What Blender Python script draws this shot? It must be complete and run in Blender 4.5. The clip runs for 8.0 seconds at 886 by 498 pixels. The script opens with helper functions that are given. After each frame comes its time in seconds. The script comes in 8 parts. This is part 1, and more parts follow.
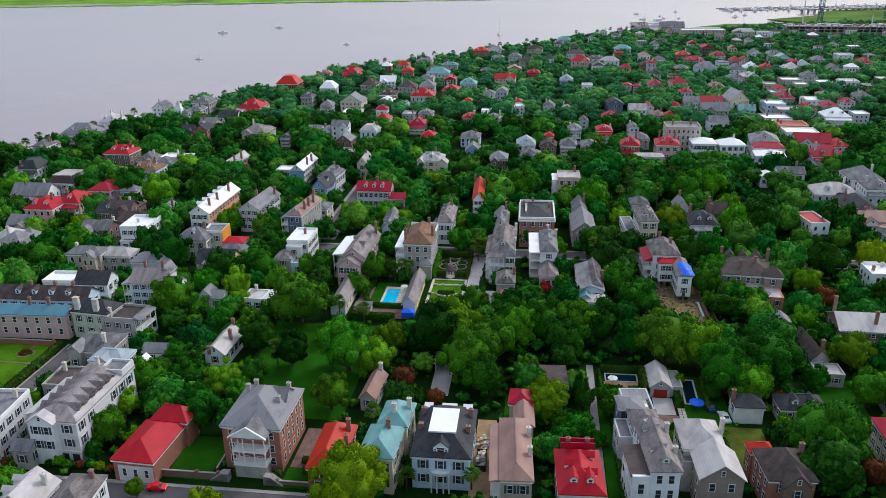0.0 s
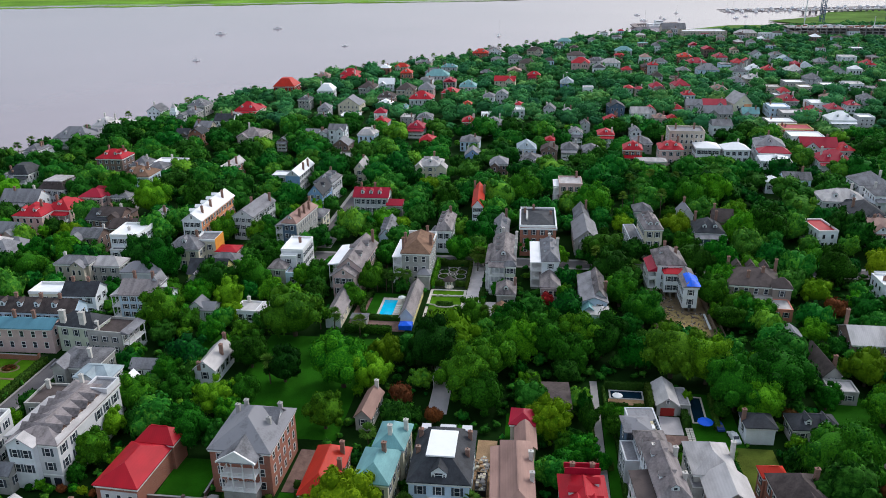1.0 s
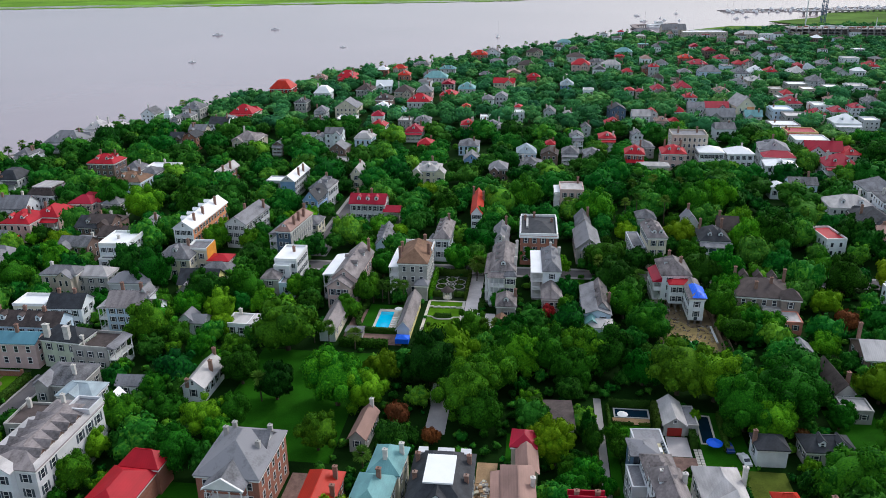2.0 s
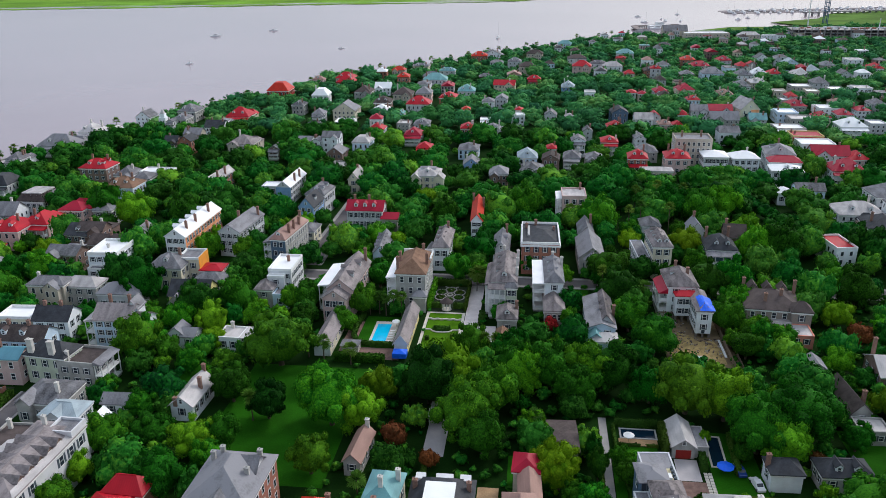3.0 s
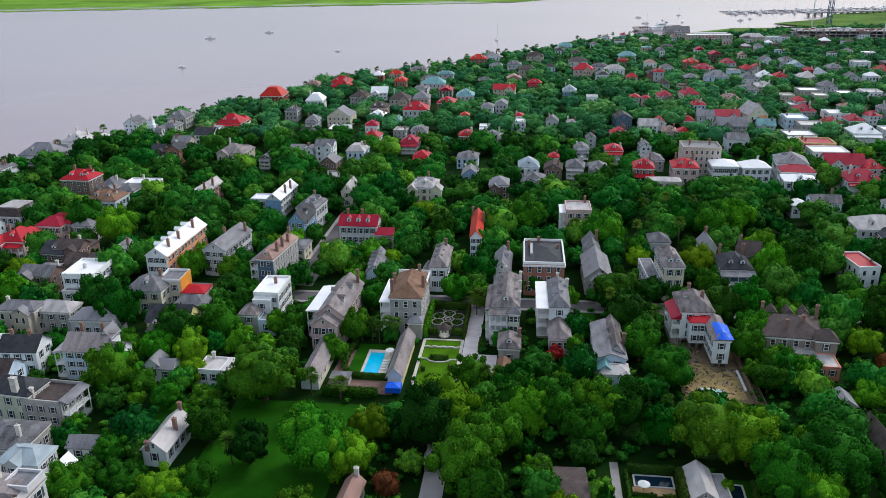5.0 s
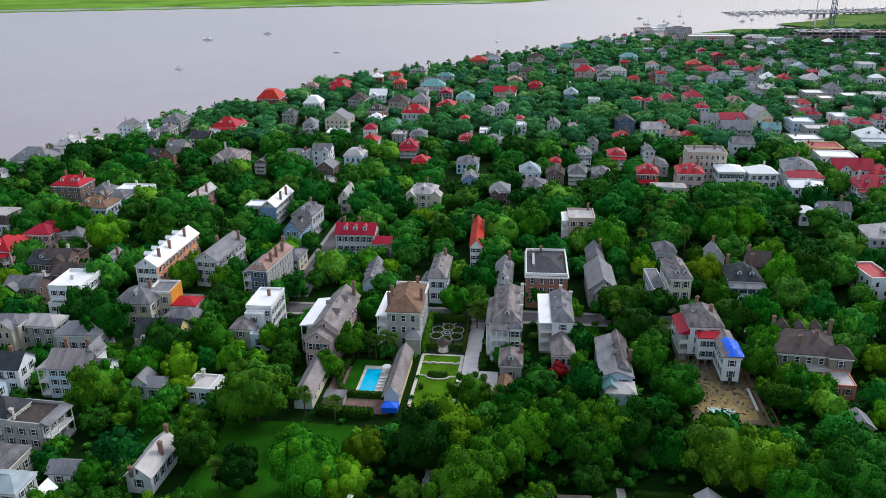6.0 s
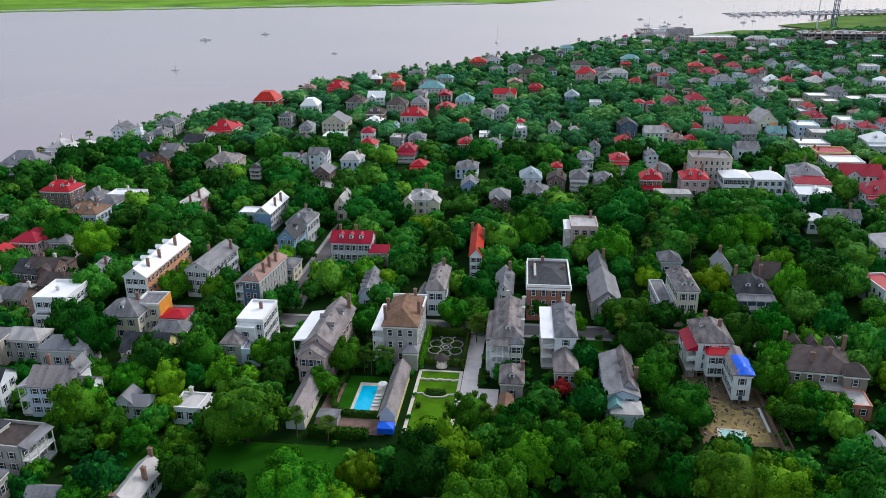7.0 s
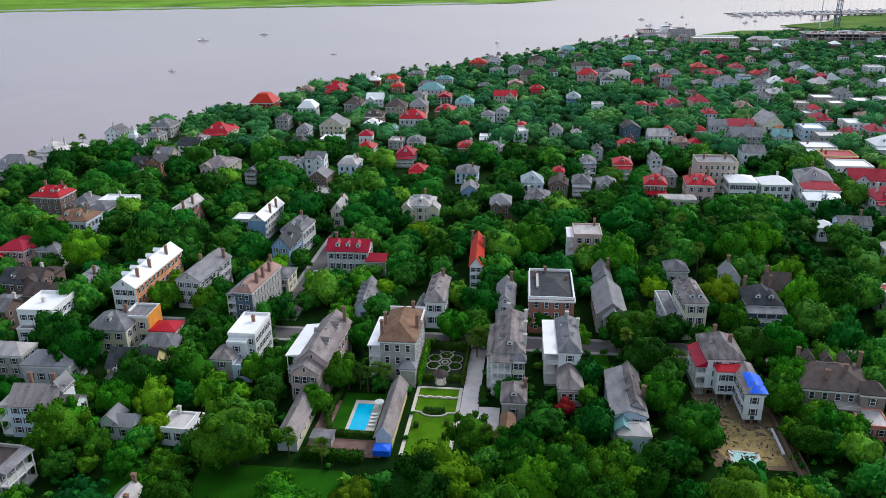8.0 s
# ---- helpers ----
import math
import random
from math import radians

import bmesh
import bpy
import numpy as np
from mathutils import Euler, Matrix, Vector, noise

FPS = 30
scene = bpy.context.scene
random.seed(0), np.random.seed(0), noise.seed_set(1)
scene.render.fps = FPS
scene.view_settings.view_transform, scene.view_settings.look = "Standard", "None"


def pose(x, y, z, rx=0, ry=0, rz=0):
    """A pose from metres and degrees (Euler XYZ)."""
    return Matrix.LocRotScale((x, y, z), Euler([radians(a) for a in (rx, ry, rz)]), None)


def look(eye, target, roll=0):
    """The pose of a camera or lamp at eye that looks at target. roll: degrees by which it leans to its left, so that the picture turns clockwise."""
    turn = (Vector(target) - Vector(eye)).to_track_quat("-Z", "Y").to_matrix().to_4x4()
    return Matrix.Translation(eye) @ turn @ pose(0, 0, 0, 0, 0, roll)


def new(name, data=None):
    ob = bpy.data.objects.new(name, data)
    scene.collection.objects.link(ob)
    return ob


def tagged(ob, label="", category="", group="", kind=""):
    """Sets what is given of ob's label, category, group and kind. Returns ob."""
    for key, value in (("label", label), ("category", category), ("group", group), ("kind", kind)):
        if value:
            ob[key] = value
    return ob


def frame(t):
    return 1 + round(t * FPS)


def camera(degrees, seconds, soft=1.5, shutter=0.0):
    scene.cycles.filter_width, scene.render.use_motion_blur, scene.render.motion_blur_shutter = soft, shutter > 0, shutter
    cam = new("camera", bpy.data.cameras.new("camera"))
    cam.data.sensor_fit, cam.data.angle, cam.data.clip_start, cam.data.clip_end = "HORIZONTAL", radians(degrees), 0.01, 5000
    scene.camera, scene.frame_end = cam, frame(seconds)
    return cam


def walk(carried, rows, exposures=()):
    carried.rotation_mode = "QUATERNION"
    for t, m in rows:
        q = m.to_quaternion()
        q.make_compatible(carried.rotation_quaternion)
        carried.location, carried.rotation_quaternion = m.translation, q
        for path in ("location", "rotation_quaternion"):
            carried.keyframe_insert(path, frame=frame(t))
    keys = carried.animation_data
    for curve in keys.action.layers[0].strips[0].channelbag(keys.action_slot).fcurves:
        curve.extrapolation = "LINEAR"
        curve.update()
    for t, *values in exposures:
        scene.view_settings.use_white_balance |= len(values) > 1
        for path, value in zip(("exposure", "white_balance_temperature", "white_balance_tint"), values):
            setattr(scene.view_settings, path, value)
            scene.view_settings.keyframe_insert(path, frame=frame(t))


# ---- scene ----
cam = camera(59.0, 8.0, soft=0.8)
PATH = [
    (0, (0.203, 0.478, 109.99), (-0.029, 2.328, 109.265), -0.7),
    (0.5, (-0.135, 4.535, 110.013), (-0.366, 6.385, 109.289), -0.7),
    (1, (-0.451, 8.693, 110.05), (-0.682, 10.543, 109.327), -0.7),
    (1.5, (-0.809, 12.926, 110.082), (-1.038, 14.777, 109.359), -0.7),
    (3, (-1.902, 25.756, 110.177), (-2.13, 27.607, 109.455), -0.7),
    (3.5, (-2.285, 30.155, 110.217), (-2.512, 32.006, 109.495), -0.7),
    (4, (-2.676, 34.571, 110.264), (-2.902, 36.422, 109.542), -0.8),
    (4.5, (-3.039, 38.991, 110.306), (-3.265, 40.843, 109.584), -0.8),
    (6, (-4.16, 52.596, 110.554), (-4.386, 54.447, 109.833), -0.8),
    (6.5, (-4.571, 57.083, 110.575), (-4.796, 58.935, 109.853), -0.7),
    (7, (-5.003, 61.606, 110.607), (-5.227, 63.458, 109.886), -0.7),
    (7.5, (-5.402, 66.12, 110.605), (-5.626, 67.972, 109.884), -0.7),
    (8, (-5.8, 70.631, 110.611), (-6.024, 72.483, 109.889), -0.7),
]
walk(cam, [(t, look(eye, target, roll)) for t, eye, target, roll in PATH])

# ---- light ----
SUN_ELEVATION, SUN_AZIMUTH = 38.0, 40.0  # azimuth: degrees clockwise from +y
world = bpy.data.worlds.new("overcast_sky")
scene.world = world
world.use_nodes = True
wn = world.node_tree.nodes
sky = wn.new("ShaderNodeTexSky")
sky.sky_type, sky.sun_disc = "NISHITA", False
sky.sun_elevation, sky.sun_rotation = radians(SUN_ELEVATION), radians(SUN_AZIMUTH)
sky.dust_density, sky.air_density, sky.ozone_density = 5.5, 1.0, 1.5
veil = wn.new("ShaderNodeHueSaturation")  # cloud takes most of the blue out of the sky
veil.inputs["Saturation"].default_value = 0.7
world.node_tree.links.new(sky.outputs["Color"], veil.inputs["Color"])
cloud = wn.new("ShaderNodeMixRGB")  # a thin even sheet of cloud over the whole sky
cloud.inputs["Fac"].default_value = 0.5
cloud.inputs["Color2"].default_value = (5.4, 6.1, 7.0, 1)
world.node_tree.links.new(veil.outputs["Color"], cloud.inputs["Color1"])
world.node_tree.links.new(cloud.outputs["Color"], wn["Background"].inputs["Color"])
wn["Background"].inputs["Strength"].default_value = 0.15

sun_data = bpy.data.lights.new("sun", "SUN")
sun_data.energy, sun_data.angle, sun_data.color = 1.3, radians(14), (1.0, 0.97, 0.93)
sun = new("sun", sun_data)
a, e = radians(SUN_AZIMUTH), radians(SUN_ELEVATION)
sun.matrix_basis = look((900 * math.sin(a) * math.cos(e), 900 * math.cos(a) * math.cos(e), 900 * math.sin(e)), (0, 0, 0))
scene.view_settings.exposure = 0.1
scene.view_settings.use_white_balance = True
scene.view_settings.white_balance_temperature = 6200

# ---- materials ----
def surface(name, rgb, rough=0.7, vary=0.25, scale=0.6, bump=0.3, fine=9.0, metal=0.0, pattern="", spec=0.2, streak=1.0, pieces=0.0):
    """A procedural surface: large stains, fine grain, relief; streak stretches the stains down the slope."""
    m = bpy.data.materials.new(name)
    m.use_nodes = True
    nt = m.node_tree
    n, l = nt.nodes, nt.links
    b = n["Principled BSDF"]
    b.inputs["Roughness"].default_value = rough
    b.inputs["Metallic"].default_value = metal
    b.inputs["Specular IOR Level"].default_value = spec
    tc = n.new("ShaderNodeTexCoord")
    mp = n.new("ShaderNodeMapping")
    mp.inputs["Scale"].default_value = (1, 1 / streak, 1 / streak)
    l.new(tc.outputs["Object"], mp.inputs["Vector"])
    big = n.new("ShaderNodeTexNoise")
    big.inputs["Scale"].default_value, big.inputs["Detail"].default_value = scale, 5
    l.new(mp.outputs["Vector"], big.inputs["Vector"])
    small = n.new("ShaderNodeTexNoise")
    small.inputs["Scale"].default_value, small.inputs["Detail"].default_value = fine, 3
    l.new(tc.outputs["Object"], small.inputs["Vector"])
    add = n.new("ShaderNodeMath")
    add.operation = "MULTIPLY_ADD"
    add.inputs[1].default_value = 0.45
    l.new(small.outputs["Fac"], add.inputs[0])
    l.new(big.outputs["Fac"], add.inputs[2])
    last = add
    if pieces:
        info = n.new("ShaderNodeObjectInfo")
        more = n.new("ShaderNodeMath")
        more.operation = "MULTIPLY_ADD"
        more.inputs[1].default_value = pieces
        l.new(info.outputs["Random"], more.inputs[0])
        l.new(last.outputs[0], more.inputs[2])
        last = more
    ramp = n.new("ShaderNodeValToRGB")
    lo, hi = 0.42, 1.05 + pieces
    ramp.color_ramp.elements[0].position, ramp.color_ramp.elements[1].position = lo, min(1.0, hi)
    ramp.color_ramp.elements[0].color = (*[c * (1 - vary) for c in rgb], 1)
    ramp.color_ramp.elements[1].color = (*[min(1, c * (1 + vary * 0.6)) for c in rgb], 1)
    l.new(last.outputs[0], ramp.inputs["Fac"])
    colour = ramp.outputs["Color"]
    height = small.outputs["Fac"]
    if pattern in ("seam", "board"):
        wave = n.new("ShaderNodeTexWave")
        wave.bands_direction = "X" if pattern == "seam" else "Z"
        wave.wave_profile = "SIN" if pattern == "seam" else "SAW"
        wave.inputs["Scale"].default_value = 0.62 if pattern == "seam" else 1.3
        l.new(tc.outputs["Object"], wave.inputs["Vector"])
        height = wave.outputs["Fac"]
    elif pattern == "brick":
        br = n.new("ShaderNodeTexBrick")
        br.inputs["Scale"].default_value = 1.0
        br.inputs["Brick Width"].default_value, br.inputs["Row Height"].default_value = 0.24, 0.08
        br.inputs["Mortar Size"].default_value = 0.008
        br.inputs["Color1"].default_value = (*[c * 0.75 for c in rgb], 1)
        br.inputs["Color2"].default_value = (*[min(1, c * 1.25) for c in rgb], 1)
        br.inputs["Mortar"].default_value = (0.32, 0.27, 0.23, 1)
        turn = n.new("ShaderNodeMapping")
        turn.inputs["Rotation"].default_value = (radians(90), 0, 0)
        l.new(tc.outputs["Object"], turn.inputs["Vector"])
        l.new(turn.outputs["Vector"], br.inputs["Vector"])
        mix = n.new("ShaderNodeMixRGB")
        mix.inputs["Fac"].default_value = 0.5
        l.new(colour, mix.inputs["Color1"])
        l.new(br.outputs["Color"], mix.inputs["Color2"])
        colour = mix.outputs["Color"]
        height = br.outputs["Fac"]
    l.new(colour, b.inputs["Base Color"])
    if bump:
        bp = n.new("ShaderNodeBump")
        bp.inputs["Strength"].default_value, bp.inputs["Distance"].default_value = bump * (0.45 if pattern == "seam" else 1.0), 0.06
        l.new(height, bp.inputs["Height"])
        l.new(bp.outputs["Normal"], b.inputs["Normal"])
    return m


WALLS = {
    "white": surface("white_paint", (0.80, 0.83, 0.86), 0.6, 0.16, 0.5, 0.25, pattern="board"),
    "stucco_white": surface("white_stucco", (0.64, 0.64, 0.66), 0.8, 0.2, 0.4, 0.2),
    "cream": surface("cream_stucco", (0.66, 0.61, 0.47), 0.8, 0.2, 0.4, 0.2),
    "beige": surface("beige_stucco", (0.52, 0.46, 0.38), 0.8, 0.22, 0.4, 0.2),
    "grey": surface("grey_paint", (0.57, 0.58, 0.60), 0.7, 0.2, 0.4, 0.25, pattern="board"),
    "stone": surface("weathered_stucco", (0.40, 0.39, 0.37), 0.85, 0.35, 0.5, 0.2),
    "pink": surface("pink_stucco", (0.62, 0.45, 0.42), 0.85, 0.25, 0.4, 0.2),
    "salmon": surface("salmon_stucco", (0.70, 0.27, 0.20), 0.85, 0.3, 0.4, 0.2),
    "coral": surface("coral_stucco", (0.78, 0.33, 0.16), 0.85, 0.25, 0.4, 0.2),
    "orange": surface("orange_stucco", (0.75, 0.33, 0.05), 0.85, 0.25, 0.4, 0.2),
    "red": surface("red_painted_wall", (0.30, 0.025, 0.02), 0.7, 0.2, 0.4, 0.2),
    "brick": surface("red_brick", (0.36, 0.140, 0.095), 0.9, 0.3, 0.5, 0.4, pattern="brick"),
    "taupe": surface("taupe_brick", (0.29, 0.24, 0.215), 0.9, 0.3, 0.5, 0.4, pattern="brick"),
    "brown": surface("brown_brick", (0.20, 0.13, 0.11), 0.9, 0.3, 0.5, 0.4, pattern="brick"),
    "blue": surface("blue_paint", (0.22, 0.36, 0.58), 0.7, 0.2, 0.5, 0.25, pattern="board"),
    "paleblue": surface("pale_blue_paint", (0.58, 0.71, 0.84), 0.7, 0.16, 0.5, 0.25, pattern="board"),
    "sage": surface("sage_paint", (0.55, 0.60, 0.47), 0.7, 0.18, 0.5, 0.25, pattern="board"),
    "yellow": surface("yellow_paint", (0.72, 0.62, 0.28), 0.7, 0.18, 0.5, 0.25, pattern="board"),
    "darkblue": surface("slate_blue_paint", (0.10, 0.16, 0.24), 0.7, 0.2, 0.5, 0.25, pattern="board"),
}
ROOFS = {
    "slate": surface("grey_slate", (0.160, 0.158, 0.170), 0.7, 0.8, 0.45, 0.5, fine=2.2, streak=2.5, pieces=0.32),
    "pale": surface("pale_metal_roof", (0.42, 0.395, 0.39), 0.55, 0.55, 0.4, 0.5, pattern="seam", streak=2.5, pieces=0.25),
    "weathered": surface("weathered_shingle", (0.190, 0.165, 0.164), 0.75, 0.9, 0.6, 0.5, fine=1.8, streak=3.5, pieces=0.2),
    "bluegrey": surface("blue_grey_metal", (0.36, 0.43, 0.47), 0.6, 0.4, 0.35, 0.4, pattern="seam", streak=2),
    "dark": surface("dark_slate", (0.050, 0.053, 0.061), 0.6, 0.5, 0.5, 0.5, fine=2.5, spec=0.12),
    "brown": surface("brown_shingle", (0.072, 0.056, 0.053), 0.85, 0.6, 0.5, 0.5, fine=2.5, pieces=0.25),
    "tan": surface("tan_tile_roof", (0.225, 0.130, 0.085), 0.85, 0.5, 0.4, 0.5, fine=2.5),
    "mauve": surface("weathered_pink_metal", (0.34, 0.205, 0.170), 0.6, 0.4, 0.35, 0.5, pattern="seam", streak=3),
    "red": surface("red_painted_metal", (0.43, 0.008, 0.02), 0.5, 0.25, 0.35, 0.4, pattern="seam", streak=2),
    "crimson": surface("crimson_metal", (0.36, 0.008, 0.032), 0.5, 0.25, 0.35, 0.4, pattern="seam", streak=2),
    "orange": surface("orange_red_metal", (0.50, 0.026, 0.010), 0.5, 0.25, 0.35, 0.4, pattern="seam", streak=2),
    "teal": surface("verdigris_copper", (0.17, 0.36, 0.37), 0.6, 0.4, 0.35, 0.4, pattern="seam", streak=2),
    "blue": surface("faded_blue_metal", (0.10, 0.25, 0.32), 0.6, 0.25, 0.35, 0.4, pattern="seam", streak=2),
    "white": surface("white_membrane", (0.84, 0.84, 0.85), 0.6, 0.08, 0.3, 0.15),
}
TRIM = surface("white_trim", (0.80, 0.80, 0.79), 0.55, 0.12, 0.8, 0.1)
GREYTRIM = surface("grey_trim", (0.45, 0.44, 0.43), 0.6, 0.2, 0.8, 0.1)
SHUTTER = surface("dark_shutter", (0.06, 0.08, 0.10), 0.5, 0.3, 2, 0.1)
CHIMNEY = surface("chimney_brick", (0.27, 0.15, 0.115), 0.9, 0.35, 0.8, 0.4, pattern="brick")
STUCCO_STACK = surface("stuccoed_chimney", (0.60, 0.57, 0.53), 0.9, 0.3, 0.8, 0.2)
IRON = surface("black_iron", (0.03, 0.03, 0.035), 0.5, 0.2, 2, 0.1)
CONCRETE = surface("pale_concrete", (0.33, 0.31, 0.30), 0.9, 0.25, 0.3, 0.2)
ASPHALT = surface("asphalt", (0.125, 0.115, 0.12), 0.9, 0.35, 0.15, 0.2)
PAVING = surface("brick_paving", (0.20, 0.125, 0.105), 0.9, 0.5, 0.6, 0.3, fine=5)
GRAVEL = surface("pale_gravel", (0.72, 0.64, 0.62), 0.95, 0.25, 0.3, 0.4)
DIRT = surface("bare_earth", (0.19, 0.138, 0.080), 0.95, 0.45, 0.25, 0.6)
TANDRIVE = surface("tan_gravel", (0.42, 0.27, 0.15), 0.95, 0.4, 0.4, 0.4, fine=3)
LAWN = surface("mown_lawn", (0.019, 0.104, 0.004), 0.95, 0.55, 0.12, 0.8, fine=3, spec=0.04)
BRIGHTLAWN = surface("garden_lawn", (0.072, 0.180, 0.006), 0.95, 0.45, 0.2, 0.8, fine=3, spec=0.04)
DULLMARSH = surface("olive_marsh_grass", (0.095, 0.18, 0.030), 0.95, 0.6, 0.02, 0.4, fine=0.2, spec=0.04)
# near-black green: the deep shade under the trees is part of this colour
GROUND = surface("shade_toned_ground", (0.008, 0.030, 0.004), 0.98, 0.6, 0.06, 0.6, fine=2, spec=0.04)
MARSH = surface("marsh_grass", (0.15, 0.30, 0.03), 0.95, 0.6, 0.01, 0.4, fine=0.2, spec=0.04)
WOODFENCE = surface("weathered_wood", (0.25, 0.18, 0.13), 0.85, 0.35, 1.0, 0.3)
TARP = surface("blue_tarpaulin", (0.015, 0.13, 0.80), 0.45, 0.2, 0.8, 0.5, fine=3)
POOLWATER = surface("pool_water", (0.01, 0.50, 0.80), 0.08, 0.12, 0.5, 0.08, fine=3)
DARKPOOL = surface("dark_pool_water", (0.006, 0.022, 0.042), 0.06, 0.2, 0.5, 0.08, fine=3)
GREENPOOL = surface("milky_pool_water", (0.36, 0.62, 0.58), 0.15, 0.15, 0.5, 0.08, fine=3)
HULL = surface("white_hull", (0.80, 0.80, 0.80), 0.35, 0.08, 0.5, 0.0)

GLASS = bpy.data.materials.new("window_glass")
GLASS.use_nodes = True
gb = GLASS.node_tree.nodes["Principled BSDF"]
gb.inputs["Base Color"].default_value = (0.028, 0.036, 0.050, 1)
gb.inputs["Roughness"].default_value = 0.08
gb.inputs["Specular IOR Level"].default_value = 0.6


def paint(name, rgb, rough=0.25):
    m = surface(name, rgb, rough, 0.06, 1.0, 0.0)
    m.node_tree.nodes["Principled BSDF"].inputs["Coat Weight"].default_value = 0.5
    return m


WATER = bpy.data.materials.new("river_water")
WATER.use_nodes = True
nt = WATER.node_tree
wb = nt.nodes["Principled BSDF"]
wb.inputs["Roughness"].default_value = 0.14
wb.inputs["Specular IOR Level"].default_value = 0.7
wb.inputs["IOR"].default_value = 1.45
tc = nt.nodes.new("ShaderNodeTexCoord")
sn = nt.nodes.new("ShaderNodeTexNoise")
sn.inputs["Scale"].default_value, sn.inputs["Detail"].default_value = 0.004, 6
rp = nt.nodes.new("ShaderNodeValToRGB")
rp.color_ramp.elements[0].color, rp.color_ramp.elements[0].position = (0.255, 0.185, 0.205, 1), 0.35
rp.color_ramp.elements[1].color, rp.color_ramp.elements[1].position = (0.310, 0.230, 0.250, 1), 0.65
wv = nt.nodes.new("ShaderNodeTexNoise")
wv.inputs["Scale"].default_value, wv.inputs["Detail"].default_value = 0.25, 6
wp = nt.nodes.new("ShaderNodeBump")
wp.inputs["Strength"].default_value, wp.inputs["Distance"].default_value = 0.08, 0.5
nt.links.new(tc.outputs["Object"], sn.inputs["Vector"])
nt.links.new(tc.outputs["Object"], wv.inputs["Vector"])
nt.links.new(sn.outputs["Fac"], rp.inputs["Fac"])
nt.links.new(rp.outputs["Color"], wb.inputs["Base Color"])
nt.links.new(wv.outputs["Fac"], wp.inputs["Height"])
nt.links.new(wp.outputs["Normal"], wb.inputs["Normal"])


def foliage(name, dark, mid, light, by_tree, grain=1.7):
    """Leaves: a tone for each tree, a small one for each leaf clump, and shade painted into the gaps."""
    m = bpy.data.materials.new(name)
    m.use_nodes = True
    t = m.node_tree
    n, l = t.nodes, t.links
    b = n["Principled BSDF"]
    b.inputs["Roughness"].default_value = 0.75
    b.inputs["Specular IOR Level"].default_value = 0.03
    if by_tree:
        tone = n.new("ShaderNodeAttribute")
        tone.attribute_name = "tone"
        src = tone.outputs["Fac"]
    else:
        src = n.new("ShaderNodeObjectInfo").outputs["Random"]
    isl = n.new("ShaderNodeNewGeometry")
    mix = n.new("ShaderNodeMath")
    mix.operation = "MULTIPLY_ADD"
    mix.inputs[1].default_value = 0.34
    l.new(isl.outputs["Random Per Island"], mix.inputs[0])
    sub = n.new("ShaderNodeMath")
    sub.operation = "MULTIPLY_ADD"
    sub.inputs[1].default_value, sub.inputs[2].default_value = 0.68, -0.02
    l.new(src, sub.inputs[0])
    l.new(sub.outputs[0], mix.inputs[2])
    r = n.new("ShaderNodeValToRGB")
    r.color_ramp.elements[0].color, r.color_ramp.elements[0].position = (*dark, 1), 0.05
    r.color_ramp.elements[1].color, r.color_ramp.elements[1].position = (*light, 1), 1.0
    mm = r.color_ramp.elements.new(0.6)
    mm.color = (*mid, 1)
    fine = n.new("ShaderNodeTexNoise")  # tones of single leaves, and the shade in gaps between them as dark colour
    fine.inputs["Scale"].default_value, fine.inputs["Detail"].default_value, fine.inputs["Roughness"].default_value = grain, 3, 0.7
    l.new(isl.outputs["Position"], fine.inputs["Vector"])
    gap_shade = n.new("ShaderNodeMath")
    gap_shade.operation = "MULTIPLY_ADD"
    gap_shade.inputs[1].default_value, gap_shade.inputs[2].default_value = 1.5, -0.70
    l.new(fine.outputs["Fac"], gap_shade.inputs[0])
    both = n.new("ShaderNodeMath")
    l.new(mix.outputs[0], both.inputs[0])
    l.new(gap_shade.outputs[0], both.inputs[1])
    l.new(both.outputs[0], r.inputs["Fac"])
    own = n.new("ShaderNodeMath")  # each tree's own hue, from bluish to yellowish
    own.operation = "MULTIPLY"
    own.inputs[1].default_value = 17.3
    l.new(src, own.inputs[0])
    rest = n.new("ShaderNodeMath")
    rest.operation = "FRACT"
    l.new(own.outputs[0], rest.inputs[0])
    hue = n.new("ShaderNodeMath")
    hue.operation = "MULTIPLY_ADD"
    hue.inputs[1].default_value, hue.inputs[2].default_value = 0.040, 0.458
    l.new(rest.outputs[0], hue.inputs[0])
    tint = n.new("ShaderNodeHueSaturation")
    l.new(hue.outputs[0], tint.inputs["Hue"])
    l.new(r.outputs["Color"], tint.inputs["Color"])
    l.new(tint.outputs["Color"], b.inputs["Base Color"])
    relief = n.new("ShaderNodeBump")
    relief.inputs["Strength"].default_value, relief.inputs["Distance"].default_value = 0.6, 0.5
    l.new(fine.outputs["Fac"], relief.inputs["Height"])
    l.new(relief.outputs["Normal"], b.inputs["Normal"])
    return m


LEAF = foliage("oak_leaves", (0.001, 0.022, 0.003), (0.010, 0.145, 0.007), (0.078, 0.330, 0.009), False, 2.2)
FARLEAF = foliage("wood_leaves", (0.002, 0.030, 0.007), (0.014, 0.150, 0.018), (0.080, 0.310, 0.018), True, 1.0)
# leaves of the far woods, with the distance haze mixed into their colours
HAZYLEAF = foliage("hazed_far_leaves", (0.022, 0.095, 0.046), (0.050, 0.215, 0.078), (0.120, 0.350, 0.082), True, 0.7)
DARKLEAF = foliage("dark_oak_leaves", (0.001, 0.016, 0.003), (0.007, 0.085, 0.006), (0.040, 0.190, 0.008), False, 2.2)
